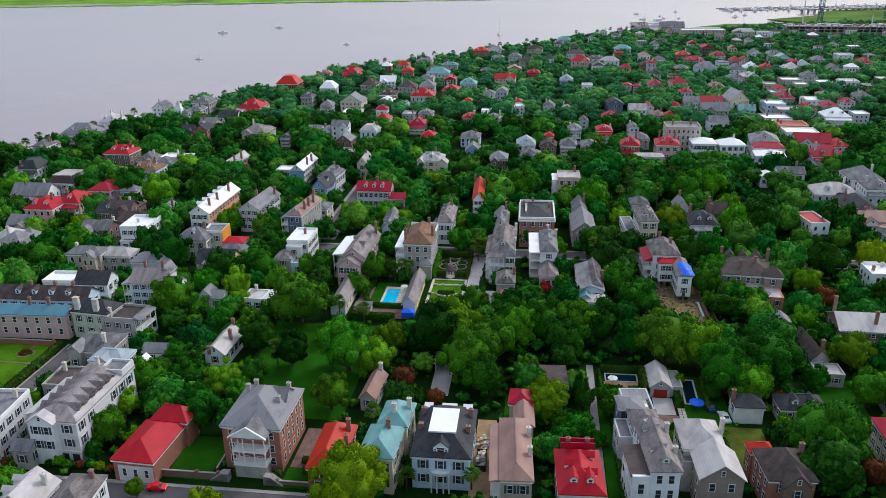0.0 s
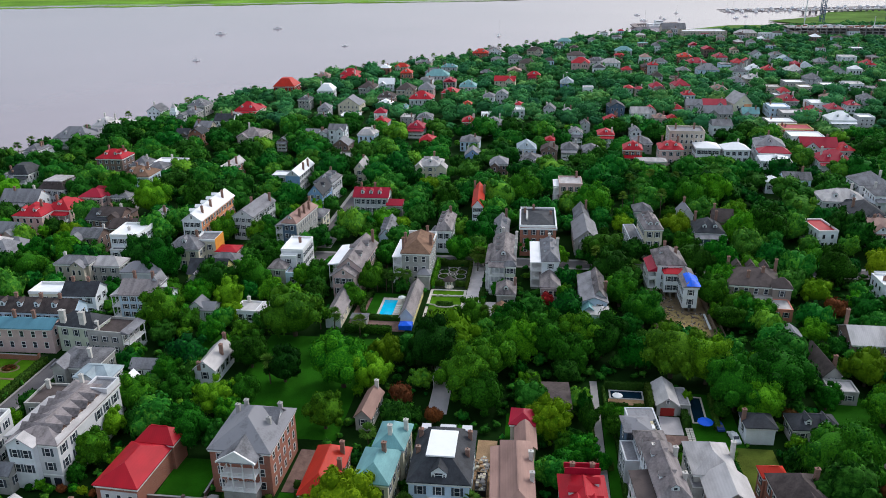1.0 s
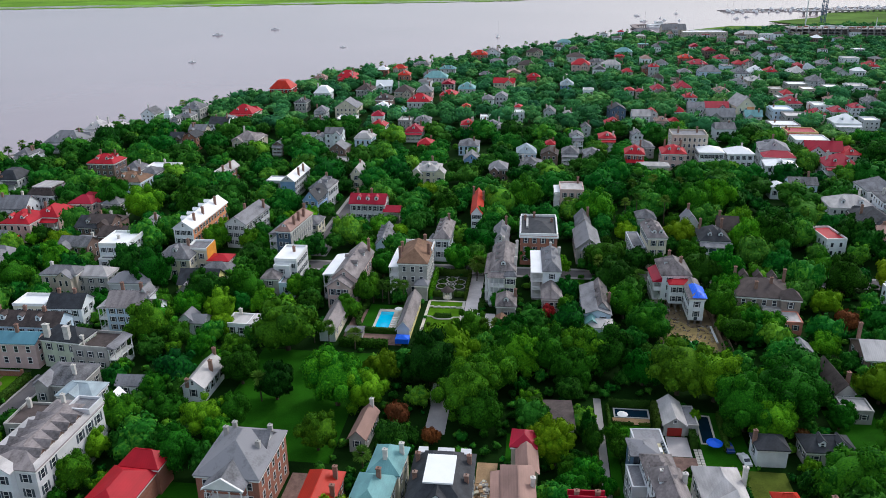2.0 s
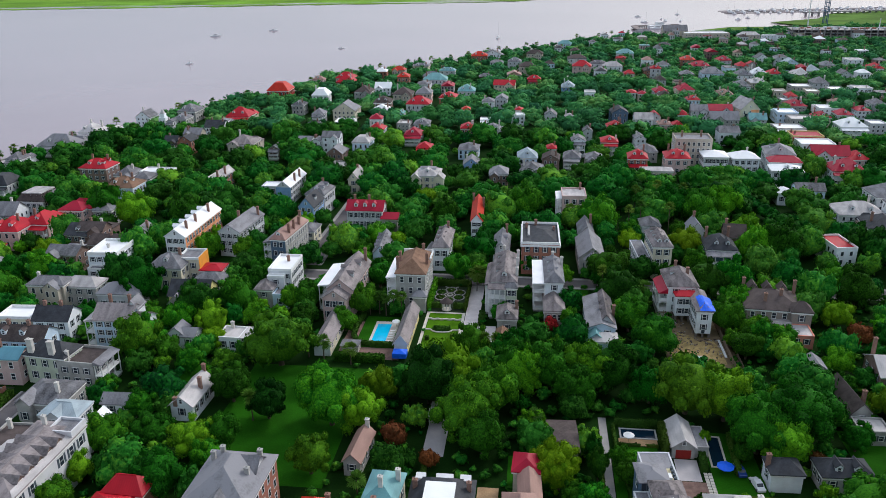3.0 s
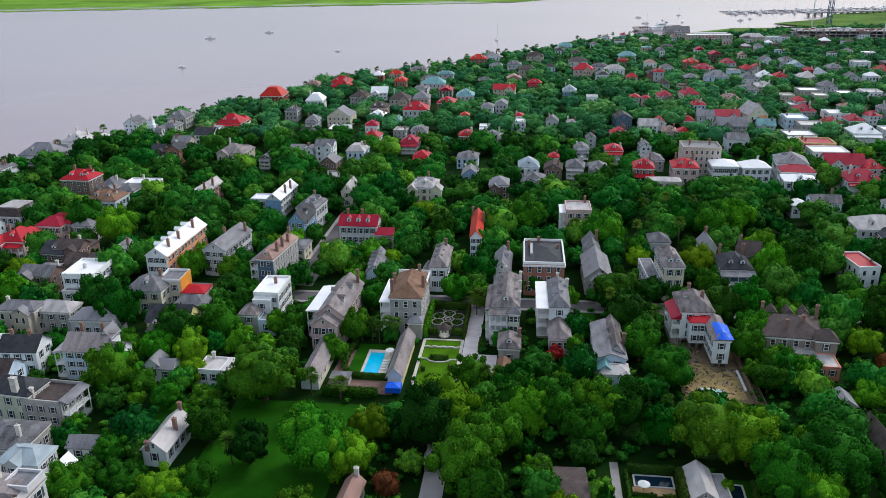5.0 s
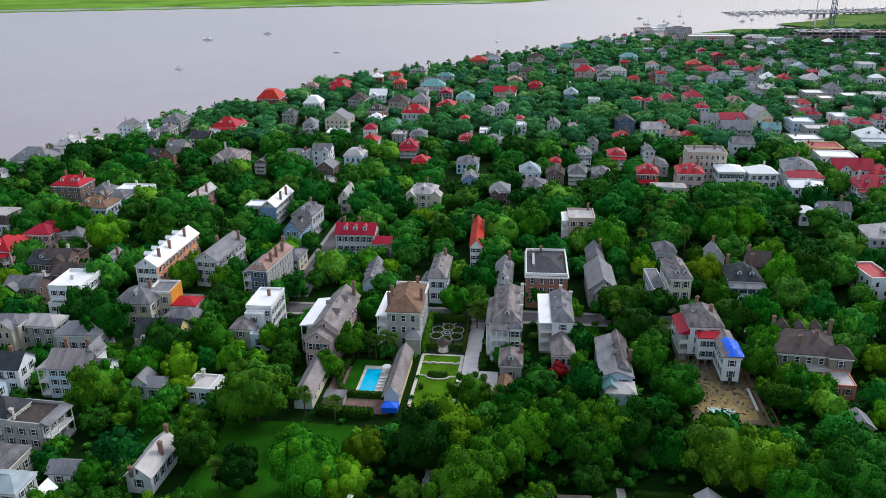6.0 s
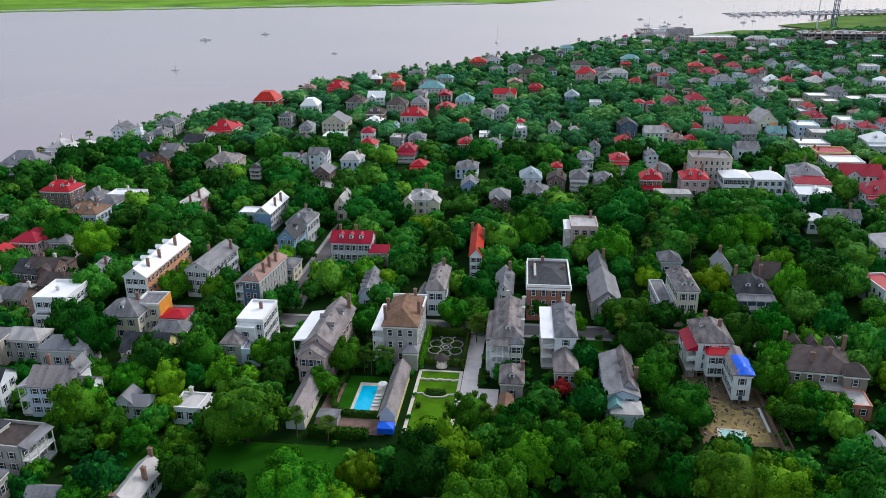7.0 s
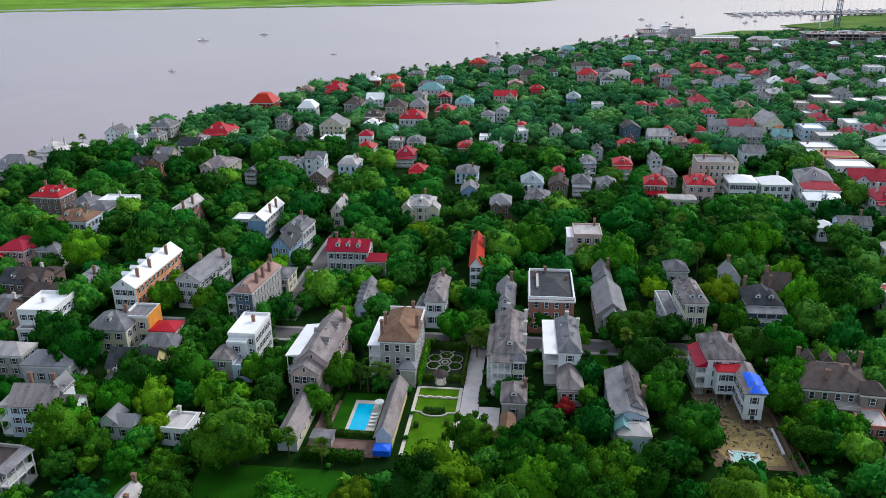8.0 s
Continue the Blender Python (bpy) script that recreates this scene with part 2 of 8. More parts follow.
LIMELEAF = foliage("lime_leaves", (0.028, 0.125, 0.004), (0.070, 0.205, 0.005), (0.16, 0.33, 0.008), False)
REDLEAF = foliage("russet_leaves", (0.07, 0.045, 0.012), (0.12, 0.06, 0.015), (0.20, 0.10, 0.02), False)
FLOWER = foliage("scarlet_leaves", (0.16, 0.05, 0.015), (0.28, 0.06, 0.02), (0.42, 0.10, 0.03), False)
PALMLEAF = foliage("palm_fronds", (0.030, 0.105, 0.014), (0.075, 0.20, 0.025), (0.14, 0.29, 0.04), False)
HEDGE = foliage("clipped_hedge", (0.014, 0.050, 0.008), (0.028, 0.085, 0.010), (0.05, 0.12, 0.015), False)
BARK = surface("bark", (0.10, 0.075, 0.055), 0.95, 0.4, 1.5, 0.6)

# ---- building blocks ----
class Shape:
    """Collects faces of one mesh, with a material slot for each."""

    def __init__(self):
        self.v, self.f, self.s = [], [], []

    def poly(self, pts, slot=0):
        k = len(self.v)
        self.v += [tuple(p) for p in pts]
        self.f.append(tuple(range(k, k + len(pts))))
        self.s.append(slot)

    def box(self, x0, y0, z0, x1, y1, z1, slot=0):
        k = len(self.v)
        self.v += [(x0, y0, z0), (x1, y0, z0), (x1, y1, z0), (x0, y1, z0), (x0, y0, z1), (x1, y0, z1), (x1, y1, z1), (x0, y1, z1)]
        for q in ((3, 2, 1, 0), (4, 5, 6, 7), (0, 1, 5, 4), (1, 2, 6, 5), (2, 3, 7, 6), (3, 0, 4, 7)):
            self.f.append(tuple(k + i for i in q))
            self.s.append(slot)
        return self

    def tube(self, x, y, z0, z1, r0, r1, n=8, slot=0):
        k = len(self.v)
        for r, z in ((r0, z0), (r1, z1)):
            self.v += [(x + r * math.cos(2 * math.pi * i / n), y + r * math.sin(2 * math.pi * i / n), z) for i in range(n)]
        for i in range(n):
            self.f.append((k + i, k + (i + 1) % n, k + n + (i + 1) % n, k + n + i))
            self.s.append(slot)
        self.f += [tuple(k + n - 1 - i for i in range(n)), tuple(k + n + i for i in range(n))]
        self.s += [slot, slot]
        return self

    def mesh(self, name, mats):
        me = bpy.data.meshes.new(name)
        me.from_pydata(self.v, [], self.f)
        for m in mats:
            me.materials.append(m)
        me.polygons.foreach_set("material_index", self.s)
        return me


def part(name, shape, mat=None, parent=None, label="", at=(0, 0, 0), turn=0.0):
    """Links a Shape (or a ready mesh) as one object under a thing."""
    me = shape if isinstance(shape, bpy.types.Mesh) else shape.mesh(name, mat if isinstance(mat, (list, tuple)) else [mat])
    ob = new(name, me)
    ob.parent = parent
    ob.matrix_basis = pose(*at, 0, 0, turn)
    if label:
        ob["label"] = label
    return ob


def base(name, x, y, yaw, label, category, group="", z=0.0):
    ob = new(name)
    ob.empty_display_size = 0.5
    ob.matrix_basis = pose(x, y, z, 0, 0, yaw)
    return tagged(ob, label, category, group)


KEPT = {}


def small_window(w, h, shutters):
    """A whole window in one piece: casing with two recessed panes and, if wanted, shutters folded out beside it."""
    s, e = Shape(), w * 0.27
    xs = [-w / 2 - 0.04, -w / 2 + 0.09, w / 2 - 0.09, w / 2 + 0.04]
    zs = [-0.06, 0.05, h / 2 - 0.03, h / 2 + 0.03, h - 0.05, h + 0.06]
    if shutters:
        xs = [xs[0] - e] + xs + [xs[-1] + e]
    at, out = {}, 0.08

    def v(x, y, z):
        k = (round(x, 4), round(y, 4), round(z, 4))
        if k not in at:
            at[k] = len(s.v)
            s.v.append((x, y, z))
        return at[k]
    for i in range(len(xs) - 1):
        side = shutters and i in (0, len(xs) - 2)
        for j in range(len(zs) - 1):
            q = [(xs[i], zs[j]), (xs[i + 1], zs[j]), (xs[i + 1], zs[j + 1]), (xs[i], zs[j + 1])]
            pane = j in (1, 3) and i == (2 if shutters else 1)
            y = -out + 0.06 if pane else -out
            s.f.append(tuple(v(x, y, z) for x, z in q))
            s.s.append(1 if pane else 2 if side else 0)
            if pane:
                for k in range(4):
                    (ax, az), (bx, bz) = q[k], q[(k + 1) % 4]
                    s.f.append((v(ax, -out, az), v(bx, -out, bz), v(bx, y, bz), v(ax, y, az)))
                    s.s.append(0)
    rim = [(xs[0], zs[0]), (xs[-1], zs[0]), (xs[-1], zs[-1]), (xs[0], zs[-1])]
    for k in range(4):
        (ax, az), (bx, bz) = rim[k], rim[(k + 1) % 4]
        s.f.append((v(ax, 0, az), v(bx, 0, bz), v(bx, -out, bz), v(ax, -out, az)))
        s.s.append(2 if shutters and k in (1, 3) else 0)
    return s


def window_meshes(w, h, shutters):
    """Frame with sill and glazing bars, pane, shutter: shared between all windows of that size."""
    key = (round(w, 1), round(h, 1), shutters)
    if key not in KEPT:
        f = small_window(w, h, False)
        f.s = [0] * len(f.s)
        p = Shape().box(-w / 2 + 0.095, -0.06, 0.056, w / 2 - 0.095, -0.03, h - 0.056)
        s = Shape().box(-w * 0.2, -0.06, 0, w * 0.26, -0.004, h)
        one = small_window(w, h, shutters)
        KEPT[key] = (f.mesh("window", [TRIM]), p.mesh("pane", [GLASS]), s.mesh("shutter", [SHUTTER]), one.mesh("window", [TRIM, GLASS, SHUTTER]))
    return KEPT[key]


SMALL = {}  # windows too small to pick apart, gathered house by house


def add_window(h, x, y, z, turn, w=1.1, tall=1.9, shutters=True, near=False):
    if h.name in SMALL:
        s, c, n = SMALL[h.name], math.cos(radians(turn)), math.sin(radians(turn))
        for q, (a, b, lo, hi, out) in enumerate(((-w / 2, w / 2, 0.0, tall, 0.05), (-w / 2 + 0.12, w / 2 - 0.12, 0.1, tall - 0.1, 0.07))):
            p = [(x + a * c + out * n, y + a * n - out * c, z + lo), (x + b * c + out * n, y + b * n - out * c, z + lo)]
            s.poly([p[0], p[1], (p[1][0], p[1][1], z + hi), (p[0][0], p[0][1], z + hi)], q)
        return None
    frame_me, pane_me, shutter_me, one_me = window_meshes(w, tall, shutters)
    if not near:
        return part("window", one_me, None, h, "", (x, y, z), turn)
    win = part("window", frame_me, None, h, "", (x, y, z), turn)
    part("pane", pane_me, None, win)
    if shutters:
        for sx in (-1, 1):
            part("shutter", shutter_me, None, win, "", (sx * w * 0.74, 0, 0))
    return win


def windows(h, x0, y0, x1, y1, z0, z1, storeys, pitch=3.0, w=1.1, shutters=True, near=False, skip=()):
    """Rows of windows on the wall from (x0, y0) to (x1, y1), seen with the outside on the right hand of that way turned back."""
    length = math.hypot(x1 - x0, y1 - y0)
    turn = math.degrees(math.atan2(y1 - y0, x1 - x0))
    n = max(1, round(length / pitch))
    if length < 2.2:
        return
    rise = (z1 - z0) / storeys
    tall = min(2.0, rise * 0.56)
    for s in range(storeys):
        for i in range(n):
            if (s, i) in skip:
                continue
            k = (i + 0.5) / n
            add_window(h, x0 + (x1 - x0) * k, y0 + (y1 - y0) * k, z0 + rise * s + rise * 0.26, turn, w, tall, shutters, near)


def ring(x0, y0, x1, y1, out, inside, z0, z1):
    """A square band round a rectangle, from out beyond its sides to inside within them."""
    q = Shape()
    for z in (z0, z1):
        for o in (out, -inside):
            q.v += [(x0 - o, y0 - o, z), (x1 + o, y0 - o, z), (x1 + o, y1 + o, z), (x0 - o, y1 + o, z)]
    for i in range(4):
        j = (i + 1) % 4
        q.f += [(i, j, 8 + j, 8 + i), (4 + j, 4 + i, 12 + i, 12 + j), (8 + i, 8 + j, 12 + j, 12 + i), (j, i, 4 + i, 4 + j)]
        q.s += [0, 0, 0, 0]
    return q


def block(h, cx, cy, w, d, eave, roof="hip", rise=3.0, wall="white", top="slate", storeys=2, over=0.45, z0=0.0, shutters=True, near=False,
          sides="flr", pitch=3.3, deck=None, base_h=0.8, cornice=True, ridge=None, top_label="", win=1.25):
    """One block of a building: wall, roof, cornice and windows. Front is -y."""
    x0, x1, y0, y1 = cx - w / 2, cx + w / 2, cy - d / 2, cy + d / 2
    wall_mat, top_mat = WALLS[wall], ROOFS[top]
    if cx or cy:
        LOTS.append((h.location.x + cx, h.location.y + cy, w / 2, d / 2, 1.0))
    s = Shape().box(x0, y0, z0, x1, y1, eave)
    if roof == "gable_y":
        s.poly([(x0, y0, eave), (x1, y0, eave), (cx, y0, eave + rise)])
        s.poly([(x1, y1, eave), (x0, y1, eave), (cx, y1, eave + rise)])
    elif roof == "gable_x":
        s.poly([(x1, y0, eave), (x1, y1, eave), (x1, cy, eave + rise)])
        s.poly([(x0, y1, eave), (x0, y0, eave), (x0, cy, eave + rise)])
    part("wall", s, wall_mat, h)
    r = Shape()
    X0, X1, Y0, Y1, t = x0 - over, x1 + over, y0 - over, y1 + over, 0.22
    E = eave + 0.02
    if roof == "flat":
        p = 0.28
        r.box(x0 + p, y0 + p, eave - 0.1, x1 - p, y1 - p, eave + 0.06)
        q = ring(x0, y0, x1, y1, 0.06, p, eave + 0.004, eave + rise)
        part("parapet", q, TRIM if wall in ("white", "stucco_white", "brick", "cream") else wall_mat, h)
    elif roof in ("hip", "deck"):
        if roof == "deck":
            k = deck or 0.5
            top4 = [(cx + sx * w / 2 * (1 - k), cy + sy * (d / 2 - w / 2 * k), E + t + rise) for sx, sy in ((-1, -1), (1, -1), (1, 1), (-1, 1))]
            low = [(X0, Y0, E + t), (X1, Y0, E + t), (X1, Y1, E + t), (X0, Y1, E + t)]
            for i in range(4):
                r.poly([low[i], low[(i + 1) % 4], top4[(i + 1) % 4], top4[i]])
            r.poly(top4)
        else:
            run = min(w, d) / 2 if ridge is None else ridge
            if d >= w:
                A, B = (cx, Y0 + run, E + t + rise), (cx, Y1 - run, E + t + rise)
                r.poly([(X0, Y0, E + t), (X1, Y0, E + t), A])
                r.poly([(X1, Y0, E + t), (X1, Y1, E + t), B, A])
                r.poly([(X1, Y1, E + t), (X0, Y1, E + t), B])
                r.poly([(X0, Y1, E + t), (X0, Y0, E + t), A, B])
            else:
                A, B = (X0 + run, cy, E + t + rise), (X1 - run, cy, E + t + rise)
                r.poly([(X0, Y0, E + t), (X1, Y0, E + t), B, A])
                r.poly([(X1, Y0, E + t), (X1, Y1, E + t), B])
                r.poly([(X1, Y1, E + t), (X0, Y1, E + t), A, B])
                r.poly([(X0, Y1, E + t), (X0, Y0, E + t), A])
        for i, j in ((0, 1), (1, 2), (2, 3), (3, 0)):
            c = [(X0, Y0), (X1, Y0), (X1, Y1), (X0, Y1)]
            r.poly([(*c[i], E), (*c[j], E), (*c[j], E + t), (*c[i], E + t)])
        r.poly([(X0, Y1, E), (X1, Y1, E), (X1, Y0, E), (X0, Y0, E)])
        if roof == "hip":
            if d >= w:
                r.box(cx - 0.12, A[1], A[2] - 0.08, cx + 0.12, B[1], A[2] + 0.07)
            else:
                r.box(A[0], cy - 0.12, A[2] - 0.08, B[0], cy + 0.12, A[2] + 0.07)
    else:
        gx = roof == "gable_x"
        half = (d if gx else w) / 2
        k = (half + over) / half
        drop = rise * (k - 1)
        lo, hi = -over, (w if gx else d) + over
        for sgn in (-1, 1):
            def P(u, along, up):
                return (x0 + along, cy + u * half, up) if gx else (cx + u * half, y0 + along, up)
            a, b = (sgn * k, eave - drop), (0, eave + rise)
            c = [P(a[0], lo, a[1] + t), P(a[0], hi, a[1] + t), P(0, hi, b[1] + t), P(0, lo, b[1] + t)]
            e2 = [P(a[0], lo, a[1] + 0.02), P(a[0], hi, a[1] + 0.02), P(0, hi, b[1] + 0.02), P(0, lo, b[1] + 0.02)]
            r.poly(c)
            r.poly(e2[::-1])
            for i, j in ((0, 1), (1, 2), (3, 0)):
                r.poly([e2[i], e2[j], c[j], c[i]])
    part("roof", r, top_mat, h, top_label)
    if cornice and roof != "flat":
        o = min(over - 0.1, 0.28)
        if roof == "gable_y":
            for a, b in ((x0 - o, x0 - 0.003), (x1 + 0.003, x1 + o)):
                part("cornice", Shape().box(a, y0 - 0.003, eave - 0.5, b, y1 + 0.003, eave - 0.16), TRIM, h)
        elif roof == "gable_x":
            for a, b in ((y0 - o, y0 - 0.003), (y1 + 0.003, y1 + o)):
                part("cornice", Shape().box(x0 - 0.003, a, eave - 0.5, x1 + 0.003, b, eave - 0.16), TRIM, h)
        else:
            part("cornice", ring(x0, y0, x1, y1, o, -0.003, eave - 0.5, eave + 0.01), TRIM, h)
    zb = z0 + base_h
    if "f" in sides:
        windows(h, x0 + 0.5, y0, x1 - 0.5, y0, zb, eave - 0.3, storeys, pitch, win, shutters, near)
    if "r" in sides:
        windows(h, x1, y0 + 0.6, x1, y1 - 0.6, zb, eave - 0.3, storeys, pitch, win, shutters, near)
    if "l" in sides:
        windows(h, x0, y1 - 0.6, x0, y0 + 0.6, zb, eave - 0.3, storeys, pitch, win, shutters, near)
    if roof == "gable_y" and w > 5 and rise > 1.8:
        add_window(h, cx, y0, eave + rise * 0.18, 0, 0.8, min(1.2, rise * 0.5), False, near)


def chimney(h, x, y, z0, z1, w=0.9, d=0.7, mat=None):
    s = Shape().box(x - w / 2, y - d / 2, z0, x + w / 2, y + d / 2, z1).box(x - w / 2 - 0.1, y - d / 2 - 0.1, z1, x + w / 2 + 0.1, y + d / 2 + 0.1, z1 + 0.22)
    s.tube(x, y, z1 + 0.22, z1 + 0.6, 0.17, 0.13, 6)
    return part("chimney", s, mat or CHIMNEY, h)


def dormer(h, x, y, z, turn, w=1.5, tall=1.5, depth=2.6, wall="white", top="slate", near=False):
    """A gabled dormer whose front stands at (x, y, z) and looks along -y of its turn; its body runs back into the slope."""
    key = ("dormer", w, tall, depth, wall, top)
    if key not in KEPT:
        b = Shape().box(-w / 2, 0, -0.6, w / 2, depth, tall)
        b.poly([(-w / 2, 0, tall), (w / 2, 0, tall), (0, 0, tall + w * 0.42)])
        r = Shape()
        for sg in (-1, 1):
            A, B = (sg * (w / 2 + 0.22), -0.25, tall - 0.16), (0, -0.25, tall + w * 0.42 + 0.03)
            C, D = (0, depth + 0.8, B[2]), (A[0], depth, A[2])
            up = 0.14
            r.poly([A, B, C, D])
            r.poly([(p[0], p[1], p[2] + up) for p in (A, B, C, D)])
            r.poly([A, B, (B[0], B[1], B[2] + up), (A[0], A[1], A[2] + up)])
            r.poly([A, D, (D[0], D[1], D[2] + up), (A[0], A[1], A[2] + up)])
        KEPT[key] = (b.mesh("dormer", [WALLS[wall]]), r.mesh("roof", [ROOFS[top]]))
    b, r = KEPT[key]
    d = part("dormer", b, None, h, "", (x, y, z), turn)
    part("roof", r, None, d)
    add_window(d, 0, 0, 0.2, 0, w * 0.58, tall - 0.35, False, False)
    return d


def piazza(h, x0, y0, x1, y1, eave, storeys, side, top="slate", floor0=0.9, post=2.6, rise=0.9, joined=False):
    """A tiered porch on posts in the rectangle given; side: where it opens. Its lean-to roof falls to that side."""
    st = (eave - floor0) / storeys
    LOTS.append((h.location.x + (x0 + x1) / 2, h.location.y + (y0 + y1) / 2, (x1 - x0) / 2, (y1 - y0) / 2, 1.0))
    for k in range(storeys):
        part("porch_floor", Shape().box(x0, y0, floor0 + st * k - 0.22, x1, y1, floor0 + st * k), TRIM, h)
    part("porch_base", Shape().box(x0 + 0.2, y0 + 0.2, 0, x1 - 0.2, y1 - 0.2, floor0 - 0.226), WALLS["stone"], h)
    edges = []
    if side in "l":
        edges = [((x0 + 0.15, y0 + 0.15), (x0 + 0.15, y1 - 0.15)), ((x0 + 0.15, y0 + 0.15), (x1 - 0.15, y0 + 0.15))]
    elif side == "r":
        edges = [((x1 - 0.15, y0 + 0.15), (x1 - 0.15, y1 - 0.15)), ((x0 + 0.15, y0 + 0.15), (x1 - 0.15, y0 + 0.15))]
    else:
        edges = [((x0 + 0.15, y0 + 0.15), (x1 - 0.15, y0 + 0.15)), ((x0 + 0.15, y0 + 0.15), (x0 + 0.15, y1 - 0.15)), ((x1 - 0.15, y0 + 0.15), (x1 - 0.15, y1 - 0.15))]
    key = ("post", round(st, 2))
    if key not in KEPT:
        KEPT[key] = Shape().box(-0.2, -0.2, 0, 0.2, 0.2, 0.15).tube(0, 0, 0.15, st - 0.42, 0.15, 0.12, 8).box(-0.2, -0.2, st - 0.42, 0.2, 0.2, st - 0.22).mesh("column", [TRIM])
    done, far_posts = set(), Shape()
    for (ax, ay), (bx, by) in edges:
        n = max(1, round(math.hypot(bx - ax, by - ay) / post))
        for i in range(n + 1):
            p = (round(ax + (bx - ax) * i / n, 2), round(ay + (by - ay) * i / n, 2))
            if p in done:
                continue
            done.add(p)
            for k in range(storeys):
                if joined:
                    far_posts.box(p[0] - 0.13, p[1] - 0.13, floor0 + st * k, p[0] + 0.13, p[1] + 0.13, floor0 + st * (k + 1) - 0.22)
                else:
                    part("column", KEPT[key], None, h, "", (*p, floor0 + st * k))
        for k in range(storeys):
            z = floor0 + st * k
            s = Shape()
            ux, uy = (0.03, 0.0) if ax == bx else (0.0, 0.03)
            s.box(ax - ux, ay - uy, z + 0.85, bx + ux, by + uy, z + 0.95).box(ax - ux, ay - uy, z + 0.12, bx + ux, by + uy, z + 0.18)
            if joined:
                far_posts.box(ax - ux, ay - uy, z + 0.2, bx + ux, by + uy, z + 0.9)
                continue
            length = math.hypot(bx - ax, by - ay)
            m = int(length / 0.35)
            for i in range(1, m):
                q = (ax + (bx - ax) * i / m, ay + (by - ay) * i / m)
                s.box(q[0] - 0.02, q[1] - 0.02, z + 0.18, q[0] + 0.02, q[1] + 0.02, z + 0.85)
            part("railing", s, TRIM, h)
    if joined:
        tagged(part("colonnade", far_posts, TRIM, h), kind="stuff")
    part("porch_beam", Shape().box(x0, y0, eave - 0.218, x1, y1, eave), TRIM, h)
    o, E = 0.3, eave + 0.004
    r = Shape()
    c = [(x0 - o, y0 - o), (x1 + o, y0 - o), (x1 + o, y1 + o), (x0 - o, y1 + o)]
    if side == "l":
        c = [(x0 - o, y0 - o), (x1, y0 - o), (x1, y1 + o), (x0 - o, y1 + o)]
        zs = [0, rise, rise, 0]
    elif side == "r":
        c = [(x0, y0 - o), (x1 + o, y0 - o), (x1 + o, y1 + o), (x0, y1 + o)]
        zs = [rise, 0, 0, rise]
    else:
        c = [(x0 - o, y0 - o), (x1 + o, y0 - o), (x1 + o, y1), (x0 - o, y1)]
        zs = [0, 0, rise, rise]
    up = [(*p, E + 0.16 + q) for p, q in zip(c, zs)]
    lo = [(*p, E) for p in c]
    r.poly(up)
    r.poly(lo[::-1])
    for i in range(4):
        j = (i + 1) % 4
        r.poly([lo[i], lo[j], up[j], up[i]])
    part("porch_roof", r, ROOFS[top], h)


LOTS = []  # footprints that trees keep clear of: x, y, half width, half depth, clear ground before the front


def house(x, y, w, d, eave, yaw=0, roof="hip", rise=3.0, wall="white", top="slate", storeys=2, label="", name="house", category="house", group="", clear=None,
          chimneys=(), dormers=(), stack=None, **more):
    h = base(name, x, y, yaw, label, category, group)
    if clear is None:
        clear = 2.0 if y > 340 else 3.0
    if y > 172:
        more["near"] = False
    if roof != "flat":  # the sizes given are those of the eaves
        w, d = w - 0.8, d - 0.8
    block(h, 0, 0, w, d, eave, roof, rise, wall, top, storeys, **more)
    LOTS.append((x, y, w / 2, d / 2, clear))
    for q in chimneys:  # x, y, top
        chimney(h, q[0], q[1], eave - 0.3, q[2], mat=stack)
    for q in dormers:  # side, count, how far up the slope
        side, n, k = q[:3]
        for i in range(n):
            f = (i + 0.5) / n - 0.5
            z = eave + rise * k
            if side == "f":
                dormer(h, f * w * 0.75, -d / 2 + k * min(w, d) / 2, z, 0, wall="white" if len(q) < 4 else q[3], top=top)
            elif side == "r":
                dormer(h, w / 2 - k * min(w, d) / 2, f * d * 0.8, z, 90, wall="white" if len(q) < 4 else q[3], top=top)
            elif side == "l":
                dormer(h, -w / 2 + k * min(w, d) / 2, f * d * 0.8, z, -90, wall="white" if len(q) < 4 else q[3], top=top)
    return h

# ---- the setting ----
PALECONC = surface("pale_forecourt", (0.48, 0.44, 0.44), 0.9, 0.2, 0.3, 0.2)
DARKBED = surface("dark_planting", (0.02, 0.035, 0.014), 0.95, 0.5, 0.5, 0.6)


def sheet(name, pts, z, mat, label="", category="", kind="structure", thick=0.0):
    """A flat polygon lying on the ground, with an edge of its own where it has thickness."""
    s = Shape()
    top = [(x, y, z) for x, y in pts]
    s.poly(top)
    if thick:
        low = [(x, y, z - thick) for x, y in pts]
        n = len(pts)
        for i in range(n):
            j = (i + 1) % n
            s.poly([low[i], low[j], top[j], top[i]])
    ob = part(name, s, mat)
    return tagged(ob, label, category, "", kind)


def rect(x0, y0, x1, y1):
    return [(x0, y0), (x1, y0), (x1, y1), (x0, y1)]


SHORE = [(-700, -1800), (-470, -250), (-346, 250), (-295, 450), (-261, 554), (-190, 705), (-62, 880), (52, 1032), (101, 1066), (141, 1092), (202, 1115)]
land = SHORE + [(272, 1122), (335, 1210), (560, 1330), (900, 1480), (1700, 2100), (4200, 4200), (4200, -1800)]
sheet("ground", land[::-1], 0.0, GROUND, "flat town ground, coloured near-black for the shade under trees", "ground", thick=2.4)
sheet("water", rect(-4600, -1800, 4600, 4800), -1.3, WATER, "wide calm grey river under an overcast sky", "river")
RAG = random.Random(17)
